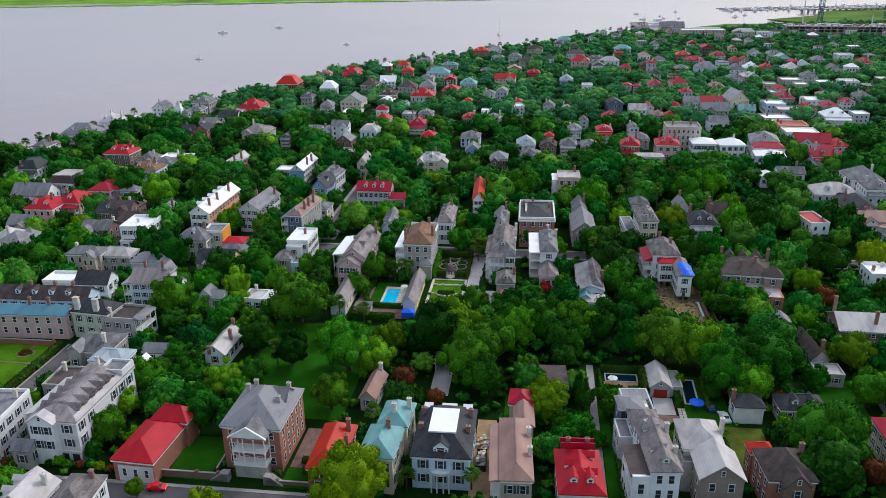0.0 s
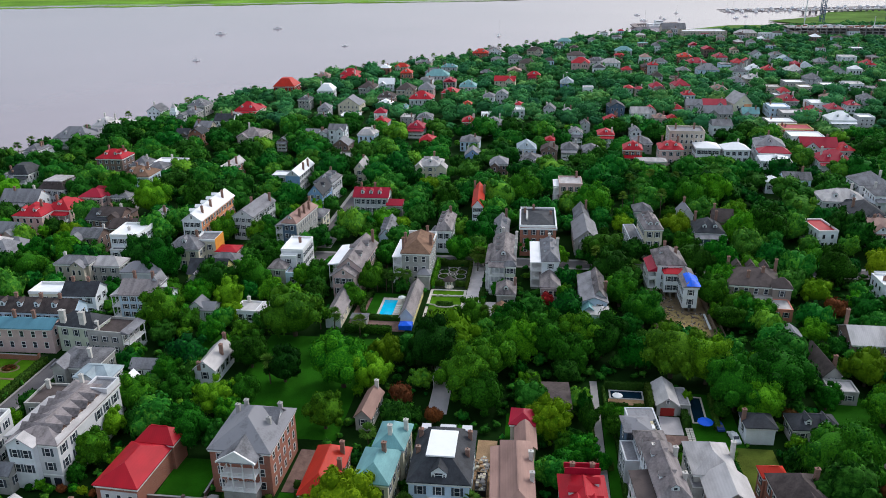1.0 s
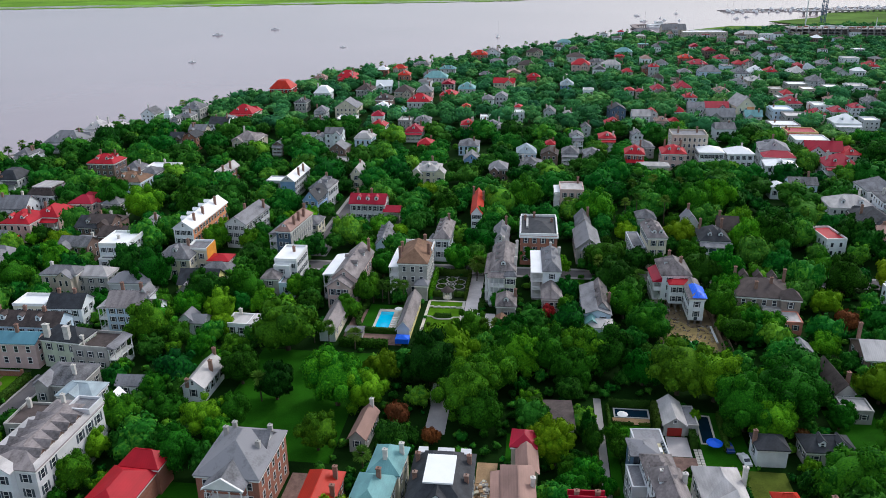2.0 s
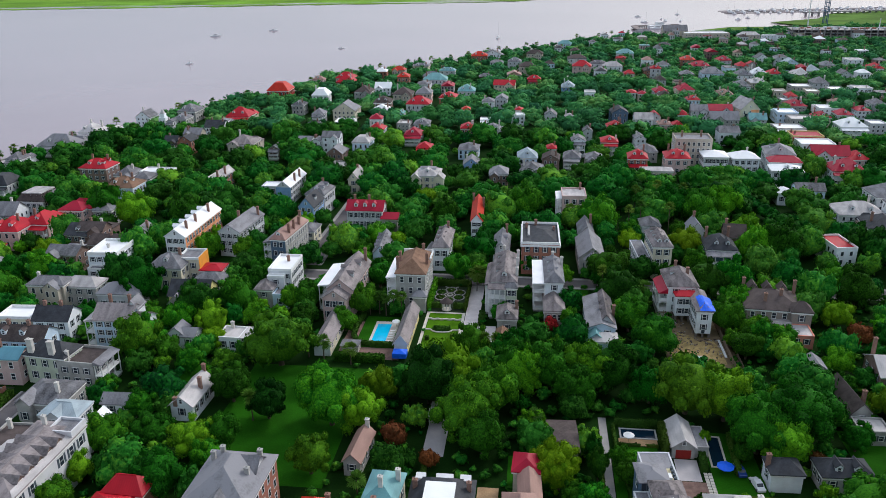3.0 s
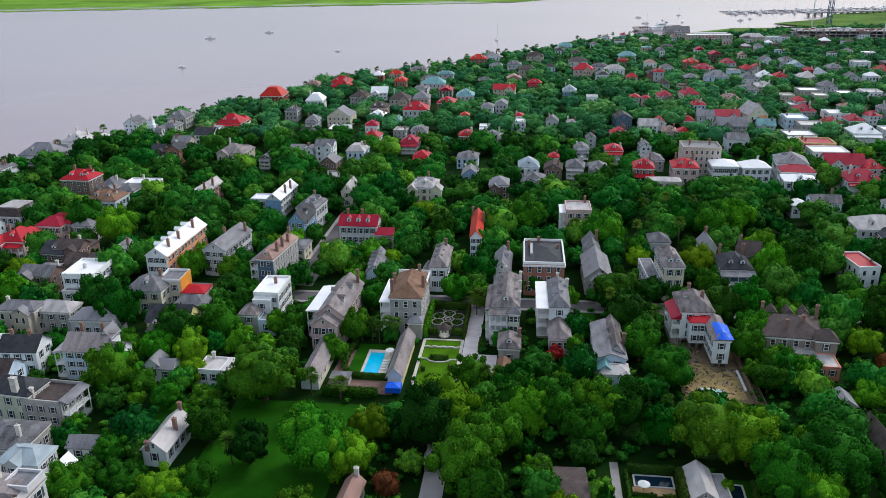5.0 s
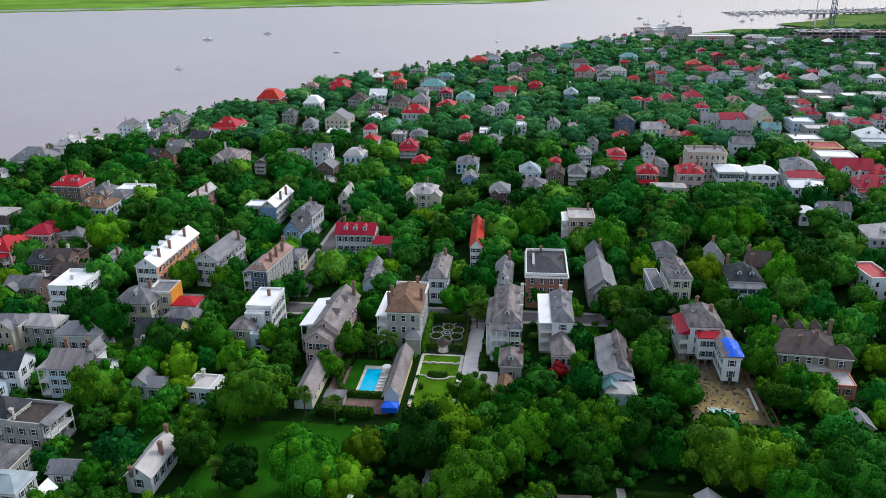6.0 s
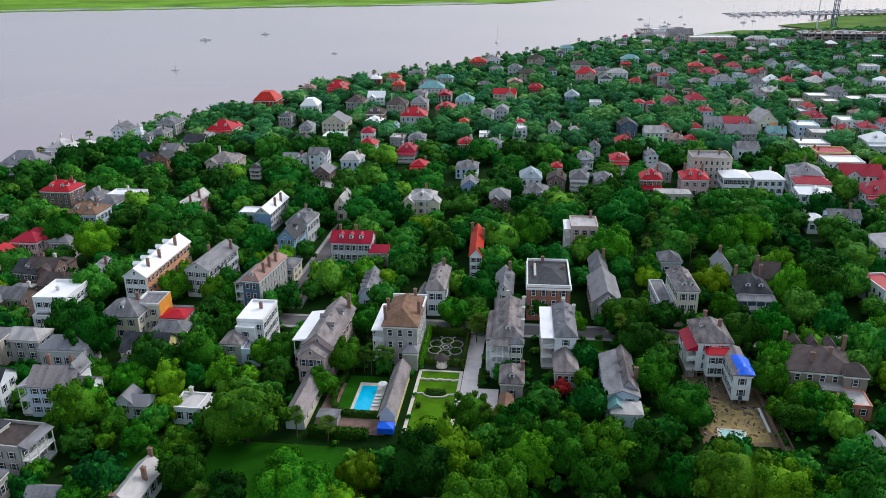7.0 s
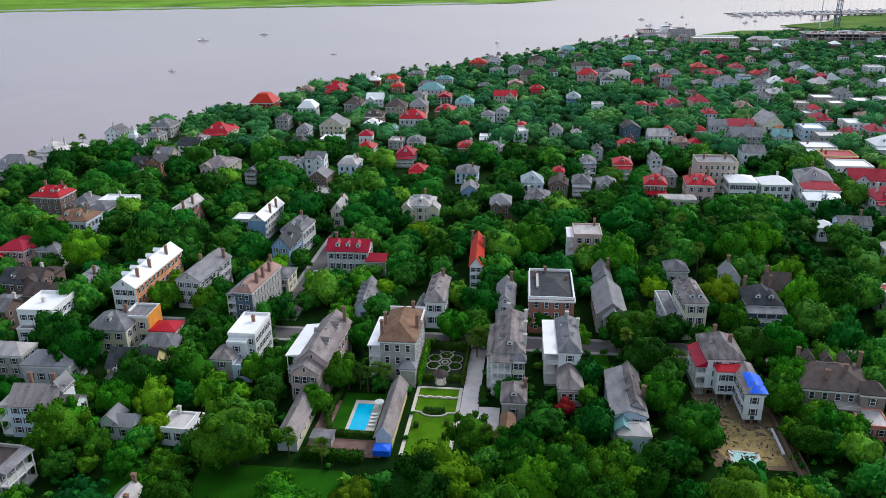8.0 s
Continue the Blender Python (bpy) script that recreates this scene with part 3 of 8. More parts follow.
bank = [(-4500, 1250), (-1600, 1480)] + [(x, 1560 + (x + 1068) * 0.19 + RAG.uniform(-9, 16)) for x in range(-1540, -70, 23)] + [(-60, 1760), (20, 1850), (120, 1990), (260, 2300), (300, 4700), (-4500, 4700)]
sheet("marsh", bank[::-1], -0.75, MARSH, "bright green marsh grass on the far bank", "marsh", thick=0.6)
for k in range(26):  # creeks and mud that wind through the far marsh
    x = RAG.uniform(-1500, -150)
    y = 1575 + (x + 1068) * 0.19 + RAG.uniform(6, 60)
    w, d = RAG.uniform(40, 150), RAG.uniform(3, 9)
    sheet("creek", [(x - w, y - 2), (x - w * 0.3, y - d), (x + w * 0.4, y - d * 0.4), (x + w, y + 4), (x + w * 0.2, y + d), (x - w * 0.5, y + d * 0.5)], -0.7 + 0.004 * k, WATER, "narrow grey creek in the marsh", "creek")
sheet("marsh", [(200, 1117), (270, 1112), (325, 1200), (262, 1196), (205, 1146)], 0.12, DULLMARSH, "bright green marsh patch by the shore", "marsh", thick=0.6)
sheet("marsh", [(335, 1268), (372, 1214), (640, 1290), (720, 1500), (560, 1470), (470, 1425), (420, 1330)], 0.1, DULLMARSH, "bright green marsh beside the marina", "marsh", thick=0.6)
s = Shape()  # sea wall along the river
for (ax, ay), (bx, by) in zip(SHORE[2:], SHORE[3:]):
    ux, uy = bx - ax, by - ay
    k = math.hypot(ux, uy)
    nx, ny = uy / k * 1.2, -ux / k * 1.2
    lo, hi = [(ax, ay), (bx, by), (bx + nx, by + ny), (ax + nx, ay + ny)], 0.9
    s.poly([(*p, hi) for p in lo])
    for i in range(4):
        j = (i + 1) % 4
        s.poly([(*lo[i], -1.4), (*lo[j], -1.4), (*lo[j], hi), (*lo[i], hi)])
tagged(part("sea_wall", s, CONCRETE), "low pale concrete sea wall along the river", "sea wall", "", "structure")

ROADS = []


def street(x0, y0, x1, y1, side=1.4):
    """An asphalt street along x or y with raised pavements and kerbs at both edges."""
    ROADS.append((x0 - side, y0 - side, x1 + side, y1 + side))
    sheet("road", rect(x0, y0, x1, y1), 0.03, ASPHALT, "worn grey asphalt street between gardens", "road")
    if x1 - x0 < y1 - y0:
        strips = [(x0 - side, y0, x0, y1), (x1, y0, x1 + side, y1)]
    else:
        strips = [(x0, y0 - side, x1, y0), (x0, y1, x1, y1 + side)]
    for q in strips:
        sheet("pavement", rect(*q), 0.16, CONCRETE, "narrow pale pavement with a kerb", "pavement", thick=0.16)


street(-136.4, 60, -131.6, 193, 0.6)
street(-87.0, 287.5, -81.0, 372)
street(-136, 279, -91, 285)
street(-89, 275.5, 150, 282)
street(-136, 127.5, -43, 133.0, 1.0)

CLEAR = []  # open ground that trees keep off


def lawn(x0, y0, x1, y1, mat=LAWN, label="mown green lawn among the trees", z=0.035, name="lawn", category="lawn"):
    CLEAR.append((x0, y0, x1, y1))
    return sheet(name, rect(x0, y0, x1, y1), z, mat, label, category)


lawn(-79, 162, -46, 214)
lawn(-53.4, 135.4, -47.3, 142.3, label="small front lawn beside the brick mansion", z=0.05)
lawn(-80, 136, -70, 152, label="side lawn behind a low wall", z=0.05)
lawn(-53.2, 142.5, -47.4, 158, PAVING, "worn brick terrace beside the mansion", 0.06, "patio", "patio")
lawn(-100, 196, -92, 212)
lawn(-34, 221, -23.5, 252, BRIGHTLAWN, "bright clipped lawn of a walled formal garden", 0.05)
lawn(-34, 252.5, -23.5, 272.5, DARKBED, "dark planted ground of the parterre garden", 0.05, "garden_ground", "garden")
lawn(-57.5, 226.4, -53.6, 243, PAVING, "red brick path curving beside the pool hedge", 0.06, "path", "path")
lawn(-53.5, 226.5, -42.5, 247, LAWN, "lawn round the swimming pool", 0.05)
lawn(-57.5, 219.5, -39, 226.3, PAVING, "red brick terrace below the pool", 0.06, "patio", "patio")
lawn(-22.6, 233, -18.0, 275, GRAVEL, "pale gravel carriage drive", 0.05, "driveway", "driveway")
lawn(-17.9, 233.2, -12.5, 243.5, GRAVEL, "pale gravel turning court", 0.045, "driveway", "driveway")
lawn(37, 224, 54.5, 256, DIRT, "bare brown building site earth with debris", 0.05, "building_site", "site")
lawn(12, 262, 17, 274, LAWN, "green front garden strip", 0.05)
lawn(8, 200, 11, 222, PAVING, "brick garden path under trees", 0.05, "path", "path")
lawn(-12.2, 128, -7.6, 166, TANDRIVE, "tan gravel driveway beside the pink-roofed house", 0.05, "driveway", "driveway")
lawn(15.5, 128, 17.4, 196, CONCRETE, "straight pale concrete garden walk", 0.05, "path", "path")
lawn(17.6, 128, 20, 178, LAWN, "narrow clipped lawn beside the walk", 0.04)
lawn(32.2, 160, 37.6, 172.6, PAVING, "brick paved yard behind the long house", 0.05, "patio", "patio")
lawn(31.6, 172.8, 36.7, 180.6, PALECONC, "pale concrete forecourt of the garage", 0.06, "driveway", "driveway")
lawn(45.5, 152, 56, 169, surface("dry_lawn", (0.095, 0.125, 0.020), 0.95, 0.5, 0.2, 0.8, fine=3, spec=0.04), "worn olive-green lawn behind the grey house", 0.05)
lawn(19.2, 178.5, 28.4, 184.4, LAWN, "shaded lawn below the dark pool", 0.045)
lawn(19.8, 184.9, 28.8, 187.6, TANDRIVE, "pale sandy patio beside the dark pool", 0.05, "patio", "patio")
lawn(39.2, 169, 50, 192, LAWN, "shaded lawn beside the lap pool", 0.04)
lawn(72, 160, 84, 196, LAWN, "green back garden lawn", 0.05)
lawn(-26, 176, -21, 192, PALECONC, "pale parking court under trees", 0.05, "driveway", "driveway")
lawn(-6, 166, 4, 178, LAWN, "green back lawn", 0.05)
lawn(-172, 192.2, -140, 195.0, DARKBED, "dark planted strip below the terrace", 0.05, "flower_bed", "flower bed")
lawn(-170, 168, -139.2, 191.5, BRIGHTLAWN, "bright lawn of a formal garden beside the street", 0.05)
CLEAR += [(18, 116, 46, 134), (35, 246, 42, 263), (-13, 223, -7.6, 236), (38, 216, 50, 232), (28, 211, 37, 219), (-25, 126, -12, 138), (-92, 168, -79, 183), (-133, 205, -112, 212), (-27, 166, -20, 194), (-42, 212, -33, 223), (-66, 208, -57, 220), (-58, 219, -42, 227), (-84, 114, -50, 136), (-136, 138, -128, 200), (22, 164, 40, 182), (17.5, 178, 31, 193.5), (36, 166, 46, 192), (-68, 128, -52, 140)]

# ---- houses of the foreground ----
NEAR = dict(near=True)

# long white house with a row of dormers
h = house(-106.1, 151.7, 12.2, 26, 11, -1.5, "hip", 2.2, "stucco_white", "weathered", 2, "long white stuccoed house with a weathered roof and brown dormers", chimneys=[(-2, 10, 14.6)], stack=STUCCO_STACK, base_h=3.4, pitch=4.4, sides="", **NEAR)
for yy in (-10.6, -6.8):
    for z in (4.4, 8.0):
        add_window(h, 5.7, yy, z, 90, 1.3, 2.1, True, True)
for yy in (3.0, 6.6, 10.2):
    add_window(h, 5.7, yy, 7.6, 90, 1.5, 2.2, True, True)
windows(h, 1.4, -12.6, 5.0, -12.6, 3.4, 10.7, 2, 4.0, 1.3, True, True)
part("string_course", Shape().box(-5.8, -12.72, 3.0, 5.82, -12.61, 3.3), TRIM, h)
part("string_course", Shape().box(5.71, -12.6, 3.0, 5.82, 12.5, 3.3), TRIM, h)
for k in range(4):
    part("arch_opening", Shape().box(-4.8 + 2.7 * k, -12.64, 0.2, -3.0 + 2.7 * k, -12.607, 2.4), GLASS, h, "dark ground-floor archway")
for k in range(5):
    for sx in (-1, 1):
        dormer(h, sx * 4.7, -8.2 + 3.2 * k, 11.35, sx * 90, 2.3, 0.85, 4.5, "brown", "weathered")
block(h, -2.2, -13.0, 6.2, 2.0, 11.2, "gable_y", 2.0, "white", "pale", 2, near=True, sides="f", pitch=2.6, base_h=3.4)
piazza(h, -8.6, -10, -5.72, 6, 10.2, 3, "l", "pale")
part("parapet", ring(0.0, 7.4, 5.9, 12.9, 0.0, 0.35, 11.3, 12.9), WALLS["stucco_white"], h)
s = Shape()
for za in (11.33, 11.27):
    s.poly([(6.14, -12.9, za), (6.14, 12.9, za), (4.66, 11.6, za + 0.62), (4.66, -11.4, za + 0.62)])
part("roof_border", s, ROOFS["pale"], h, "pale metal border along the eave")
part("roof_deck", Shape().box(0.36, 7.76, 11.2, 5.54, 12.54, 12.3), ROOFS["slate"], h)
house(-123.5, 143, 9, 15, 10.5, 4, "flat", 0.9, "stucco_white", "slate", 3, "white stuccoed house with a flat parapet roof", chimneys=[(-2, 3, 13), (2.5, 5, 12.6)], stack=STUCCO_STACK, **NEAR)
h = house(-113, 137.5, 5, 5, 5.2, 0, "gable_x", 1.5, "stone", "slate", 1, "small grey stuccoed carriage house with arched doors", **NEAR)
house(-98.7, 117.2, 9.3, 9.4, 9, 0, "gable_y", 3.0, "white", "pale", 2, "white house with a patched pale metal roof", chimneys=[(3, 2, 12.4)], dormers=[("l", 2, 0.3)], stack=STUCCO_STACK)
house(-88.9, 118.6, 7.8, 11, 9, 3, "hip", 2.6, "white", "weathered", 2, "white house with a weathered brown hipped roof", chimneys=[(2, 3, 12)])
# crimson hipped house
h = house(-85.1, 141.1, 10.3, 15.6, 5.6, -2.9, "hip", 2.8, "brick", "red", 1, "brick house with a bright red hipped metal roof", sides="", **NEAR)
part("front_wall", Shape().box(-3.6, -7.62, 0.3, 4.6, -7.42, 4.4), WALLS["stucco_white"], h, "whitewashed front wall")
windows(h, -3.4, -7.62, 4.4, -7.62, 0.8, 4.4, 1, 2.6, 1.0, False, True)
block(h, 1.2, 9.6, 8.6, 5.5, 6.6, "hip", 2.6, "brick", "red", 1, sides="")
# brick mansion with a two-storey portico
h = house(-60.7, 149.4, 14.1, 17.5, 11, -1.2, "hip", 4.4, "brick", "slate", 3, "square red brick mansion with a white two-storey portico", name="mansion", category="mansion",
          chimneys=[(-4.6, 3.5, 14.6), (-3.4, 5.5, 14.6), (4.0, -0.5, 14.4), (4.4, 5.8, 14.2)], pitch=2.9, shutters=False, stack=WALLS["stone"], **NEAR)
block(h, 2.6, 3.2, 5.0, 5.0, 12.6, "gable_x", 2.0, "grey", "slate", 1, z0=10.8, sides="", cornice=False)
piazza(h, -3.3, -11.6, 4.3, -8.36, 10.4, 2, "f", "slate", floor0=3.3, post=2.5, rise=0.2)
s = Shape()
s.poly([(-3.6, -11.8, 10.6), (4.6, -11.8, 10.6), (0.5, -11.8, 13.2)])
s.poly([(-3.6, -11.6, 10.6), (4.6, -11.6, 10.6), (0.5, -11.6, 13.2)])
for sg in (-1, 1):
    s.poly([(0.5 + sg * 4.4, -12.0, 10.62), (0.5, -12.0, 13.4), (0.5, -3.4, 13.4), (0.5 + sg * 4.4, -8.6, 10.62)], 1)
    s.poly([(0.5 + sg * 4.4, -12.01, 10.3), (0.5, -12.01, 13.05), (0.5, -12.01, 13.46), (0.5 + sg * 4.4, -12.01, 10.68)])
    s.poly([(0.5 + sg * 4.4, -12.01, 10.68), (0.5, -12.01, 13.46), (0.5, -11.6, 13.46), (0.5 + sg * 4.4, -11.6, 10.68)])
part("pediment", s, [TRIM, ROOFS["slate"]], h, "white pediment with a small round window")
s = Shape()
for k in range(10):
    for sg in (-1, 1):
        s.box(sg * 4.9 - 0.9 + sg * 0.28 * (9 - k), -13.6, 0, sg * 4.9 + 0.9 + sg * 0.28 * (9 - k), -11.95, 0.22 * (k + 1))
part("stairs", s, CONCRETE, h, "double curving stone front stairs")
# red hipped roof among trees
house(-43.0, 143, 7.8, 17, 6, 0, "hip", 3.0, "brick", "orange", 2, "brick house with a faded orange-red hipped roof", chimneys=[(2.6, 5, 10), (3.2, 0, 9.2)], **NEAR)
# verdigris roof
h = house(-31.4, 141.4, 8.0, 12, 9.2, -3, "hip", 2.6, "cream", "teal", 2, "narrow cream house with a pale verdigris roof", chimneys=[(1.0, 2.5, 13.4)], stack=CHIMNEY, **NEAR)
block(h, 1.0, 10.4, 6.4, 9.2, 9.6, "hip", 2.6, "cream", "teal", 2, sides="rb")
chimney(h, 1.0, 8.0, 10, 14, mat=STUCCO_STACK)
chimney(h, 3.6, 12, 9, 13, mat=STUCCO_STACK)
# grey mansion with white roof deck
h = house(-18.3, 147.8, 13.2, 19.2, 8.2, 0.5, "deck", 3.6, "paleblue", "dark", 2, "pale blue house with a dark hipped roof and white deck", deck=0.66, dormers=[], chimneys=[(-5.4, 5, 11.2), (5.4, 5, 11.2), (-5.2, -1, 10.9), (5.3, -1.2, 10.9)], pitch=4.0, **NEAR)
part("roof_deck", Shape().box(-3.0, -5.6, 11.9, 3.0, 3.6, 12.25), ROOFS["white"], h, "bright white membrane roof deck")
for xa, xb in ((-5.6, -3.6), (-1.5, 2.0), (3.4, 5.6)):
    part("rear_dormer", Shape().box(xa, 6.6, 8.6, xb, 8.6, 10.4), WALLS["stucco_white"], h)
d = dormer(h, 0, -8.6, 8.9, 0, 3.2, 1.5, 5.0, "white", "dark")
for sx in (-1.1, 1.1):
    add_window(d, sx, 0, 0.2, 0, 0.7, 0.75, False, False)
s = Shape()
for k in range(3):
    r0 = 2.6
    for i in range(8):
        t0, t1 = math.pi * (1 + i / 8), math.pi * (1 + (i + 1) / 8)
        s.poly([(r0 * math.cos(t0), -9.2 + 1.9 * math.sin(t0), 4.6 - 0.002 * k), (r0 * math.cos(t1), -9.2 + 1.9 * math.sin(t1), 4.6 - 0.002 * k), (r0 * math.cos(t1), -9.2 + 1.9 * math.sin(t1), 5.3), (r0 * math.cos(t0), -9.2 + 1.9 * math.sin(t0), 5.3)])
s.poly([(2.6 * math.cos(math.pi * (1 + i / 8)), -9.2 + 1.9 * math.sin(math.pi * (1 + i / 8)), 4.6) for i in range(9)])
part("balcony", s, TRIM, h, "rounded white balcony over the door")
for sx in (-1.9, -0.7, 0.7, 1.9):
    part("column", Shape().tube(sx, -10.6, 0, 4.6, 0.17, 0.14, 10), TRIM, h)
# pink-roofed long house
h = house(-2.4, 142.3, 7.0, 22.4, 9, 3, "hip", 2.2, "beige", "mauve", 2, "long beige house with a weathered pink metal roof", chimneys=[(2.9, 4, 11.6), (2.9, -3, 11.6)], stack=STUCCO_STACK, **NEAR)
piazza(h, -5.3, -10.4, -3.12, 9.4, 8.4, 2, "l", "mauve", rise=0.5)
house(-1.0, 159.0, 5.0, 9.0, 6.5, 3, "gable_y", 1.6, "beige", "mauve", 2, "narrow rear wing with a faded roof", sides="r")
house(-1.7, 166.4, 6.2, 7.0, 6.7, -3, "hip", 1.8, "beige", "crimson", 1, "small pavilion with a crimson metal roof")
# red house with dormers
h = house(10.9, 136.9, 9.6, 15, 8, 2.8, "hip", 3.2, "white", "red", 2, "white house with a bright red roof and dormers", dormers=[("f", 2, 0.35), ("l", 1, 0.3), ("r", 2, 0.3)], chimneys=[(-2, 5.5, 12.4), (2, 5.5, 12.4)], **NEAR)
part("roof_walk", Shape().box(-3.6, 4.6, 10.4, 3.6, 4.9, 11.9).box(-3.6, 7.0, 10.2, 3.6, 7.3, 11.4), ROOFS["crimson"], h)
# long white house with a dark piazza roof
PALE_TERRACE = surface("cream_terrace", (0.62, 0.55, 0.36), 0.9, 0.3, 0.6, 0.2)
h = house(27.0, 142.8, 6.6, 18.4, 11.6, 5, "hip", 2.8, "white", "weathered", 3, "tall narrow white house with grey roof and blue-grey shutters", dormers=[("f", 1, 0.3), ("l", 2, 0.25)], chimneys=[(3.0, 4.5, 14.0), (3.0, -3, 13.4), (-1, 6, 13.6)], stack=STUCCO_STACK, pitch=2.2, shutters=False, **NEAR)
piazza(h, -6.6, -8.4, -3.02, 1.5, 10.2, 3, "l", "brown", rise=0.3)
part("end_wall", Shape().box(-6.6, -9.1, 0, -3.02, -8.44, 10.6), WALLS["white"], h, "white end wall of the porch")
add_window(h, -4.8, -9.1, 6.4, 0, 1.3, 2.4, False, True)
block(h, 0.3, 12.9, 6.0, 8.0, 9.2, "hip", 1.8, "white", "weathered", 2, sides="lr")
d = dormer(h, -1.9, 11.6, 9.4, -90, 1.5, 1.3, 2.0, "white", "weathered")
block(h, -4.3, 12.9, 3.0, 7.4, 7.0, "flat", 0.25, "grey", "slate", 2, sides="lf")
block(h, 0.7, 22.9, 6.6, 11.6, 7.8, "flat", 0.2, "grey", "slate", 2, sides="lr")
block(h, -1.6, 20.0, 5.6, 5.8, 9.0, "hip", 1.2, "darkblue", "slate", 2, sides="l", cornice=False)
part("glass_wall", Shape().box(-4.1, 17.0, 6.2, -1.2, 17.08, 8.9), GLASS, h, "dark blue glazed rear bay")
s = Shape()
for k in range(4):
    s.box(-4.15 + 0.98 * k, 16.96, 6.1, -4.05 + 0.98 * k, 17.0, 9.0)
part("mullion", s, SHUTTER, h)
part("terrace", Shape().box(1.0, 17.4, 7.92, 3.2, 23.0, 8.02), PALE_TERRACE, h, "sunny cream roof terrace")
for sx in (0.95, 3.1):
    for k in range(5):
        part("planter", Shape().tube(sx, 17.9 + 1.15 * k, 8.02, 8.75, 0.3, 0.36, 8), SHUTTER, h)
part("table", Shape().box(1.7, 19.0, 8.02, 2.5, 20.6, 8.75), TRIM, h)
# gabled grey seam-metal house
h = house(39.3, 141.0, 9.4, 10, 9, 2, "gable_y", 3.2, "taupe", "pale", 2, "taupe brick gabled house with a pale standing-seam metal roof", shutters=False, **NEAR)
block(h, -1.6, 9.9, 8.4, 10.6, 9.4, "hip", 3.0, "stone", "pale", 2, near=True, sides="lr")
chimney(h, 3.2, 11, 8, 13, mat=STUCCO_STACK)
block(h, -4.9, 4.6, 3.0, 4.2, 7.4, "flat", 0.3, "stone", "slate", 2, sides="f")
# outbuildings and houses of the back gardens
house(53.3, 173.8, 7.4, 6.6, 4.6, 2, "hip", 1.9, "white", "dark", 1, "small white garden house with a dark hipped roof", chimneys=[(-3.4, 0, 7.6)], sides="l")
house(66.0, 175.0, 11.4, 7.2, 4.2, 3, "hip", 2.3, "stone", "dark", 1, "low house with a dark roof and two dormers", dormers=[("f", 2, 0.25)])
h = house(53.4, 143.7, 10.0, 11, 8, 4, "hip", 3.6, "brick", "brown", 2, "red brick house with a steep brown hipped roof", chimneys=[(3.8, 2, 12)])
block(h, 0.4, -5.6, 5.4, 3.0, 8, "gable_y", 2.8, "brown", "brown", 2, sides="f")
block(h, -2.6, 7.2, 4.6, 3.6, 7.0, "hip", 1.5, "brick", "orange", 2, sides="l")
house(83, 160, 9, 11, 7, 0, "hip", 2.4, "pink", "crimson", 2, "pink house with a crimson roof by the garden")
h = house(33.6, 186.0, 5.9, 10.8, 3.2, 1.5, "gable_y", 1.9, "stone", "pale", 1, "grey gabled garage with a red door", name="garage", category="garage", sides="lr")
part("garage_door", Shape().box(-1.7, -5.1, 0.05, 1.7, -5.01, 2.3), WALLS["red"], h, "dark red garage door")
block(h, 4.1, -0.4, 3.0, 8.4, 2.9, "flat", 0.2, "stone", "slate", 1, sides="")
house(-39.9, 172.8, 4.6, 12.6, 4, -4, "gable_y", 1.9, "stone", "mauve", 1, "long narrow stone outbuilding with a pinkish gabled roof", name="outbuilding", category="outbuilding", chimneys=[(0.5, 5.6, 7.4)], stack=STUCCO_STACK)
house(6.3, 181.0, 7.0, 12.6, 4.2, 3, "gable_x", 0.7, "stone", "brown", 1, "low brown-roofed outbuilding under trees", name="outbuilding", category="outbuilding")
h = house(-87.2, 190.6, 6.6, 14.0, 4.6, -1.5, "gable_y", 2.4, "white", "pale", 1, "white cottage with a pale gabled roof and chimneys", name="cottage", category="cottage", chimneys=[(2.0, 0.5, 8.4), (-1.4, -6.6, 6.6), (0.3, 6.8, 8.6)])
house(77.2, 204.5, 5.4, 15, 4.6, 5, "gable_y", 2.4, "stone", "brown", 1, "long brown gabled house beneath trees", chimneys=[(2, -3, 8)])
house(78.5, 193.5, 7.0, 6.0, 3.5, 0, "flat", 0.5, "stone", "pale", 1, "low flat-roofed extension with a pale deck")
house(74.0, 221, 5.5, 6.5, 4.5, 0, "gable_y", 1.6, "sage", "slate", 1, "small sage green cottage")
house(97, 218.5, 19, 12.6, 6, -1, "gable_x", 3.0, "brown", "pale", 2, "brown brick house with a broad pale roof", chimneys=[(-8, 4, 12), (1, -3.5, 11)])
house(92, 181, 9, 9, 5.5, 0, "hip", 2.2, "stone", "slate", 1, "grey house in the back gardens")
# street of terraces
h = house(-153, 199.0, 30, 7.6, 8, 2, "gable_x", 1.6, "pink", "blue", 2, "long pink stuccoed terrace with a faded blue metal roof", name="terrace", category="terrace", chimneys=[(-8, 0, 12), (2, 0, 12), (8, 0, 12)], pitch=3.4, shutters=False)
house(-151.5, 208.8, 30, 8.6, 8.8, 1, "gable_x", 2.8, "paleblue", "brown", 2, "long pale blue terrace with brown roof and dormers", name="terrace", category="terrace", chimneys=[(-5, 0, 13), (3, 0, 13), (9, 0, 13)], dormers=[("f", 4, 0.3)])
house(-155, 223, 10.4, 8, 8, 3, "flat", 0.9, "cream", "white", 2, "cream house with a flat white roof")
house(-143.6, 223.2, 11.5, 9, 8, 3, "gable_x", 3.0, "white", "dark", 2, "white gabled house with a steep dark roof", chimneys=[(-3, 0, 12.4), (2, 0, 12.4)])
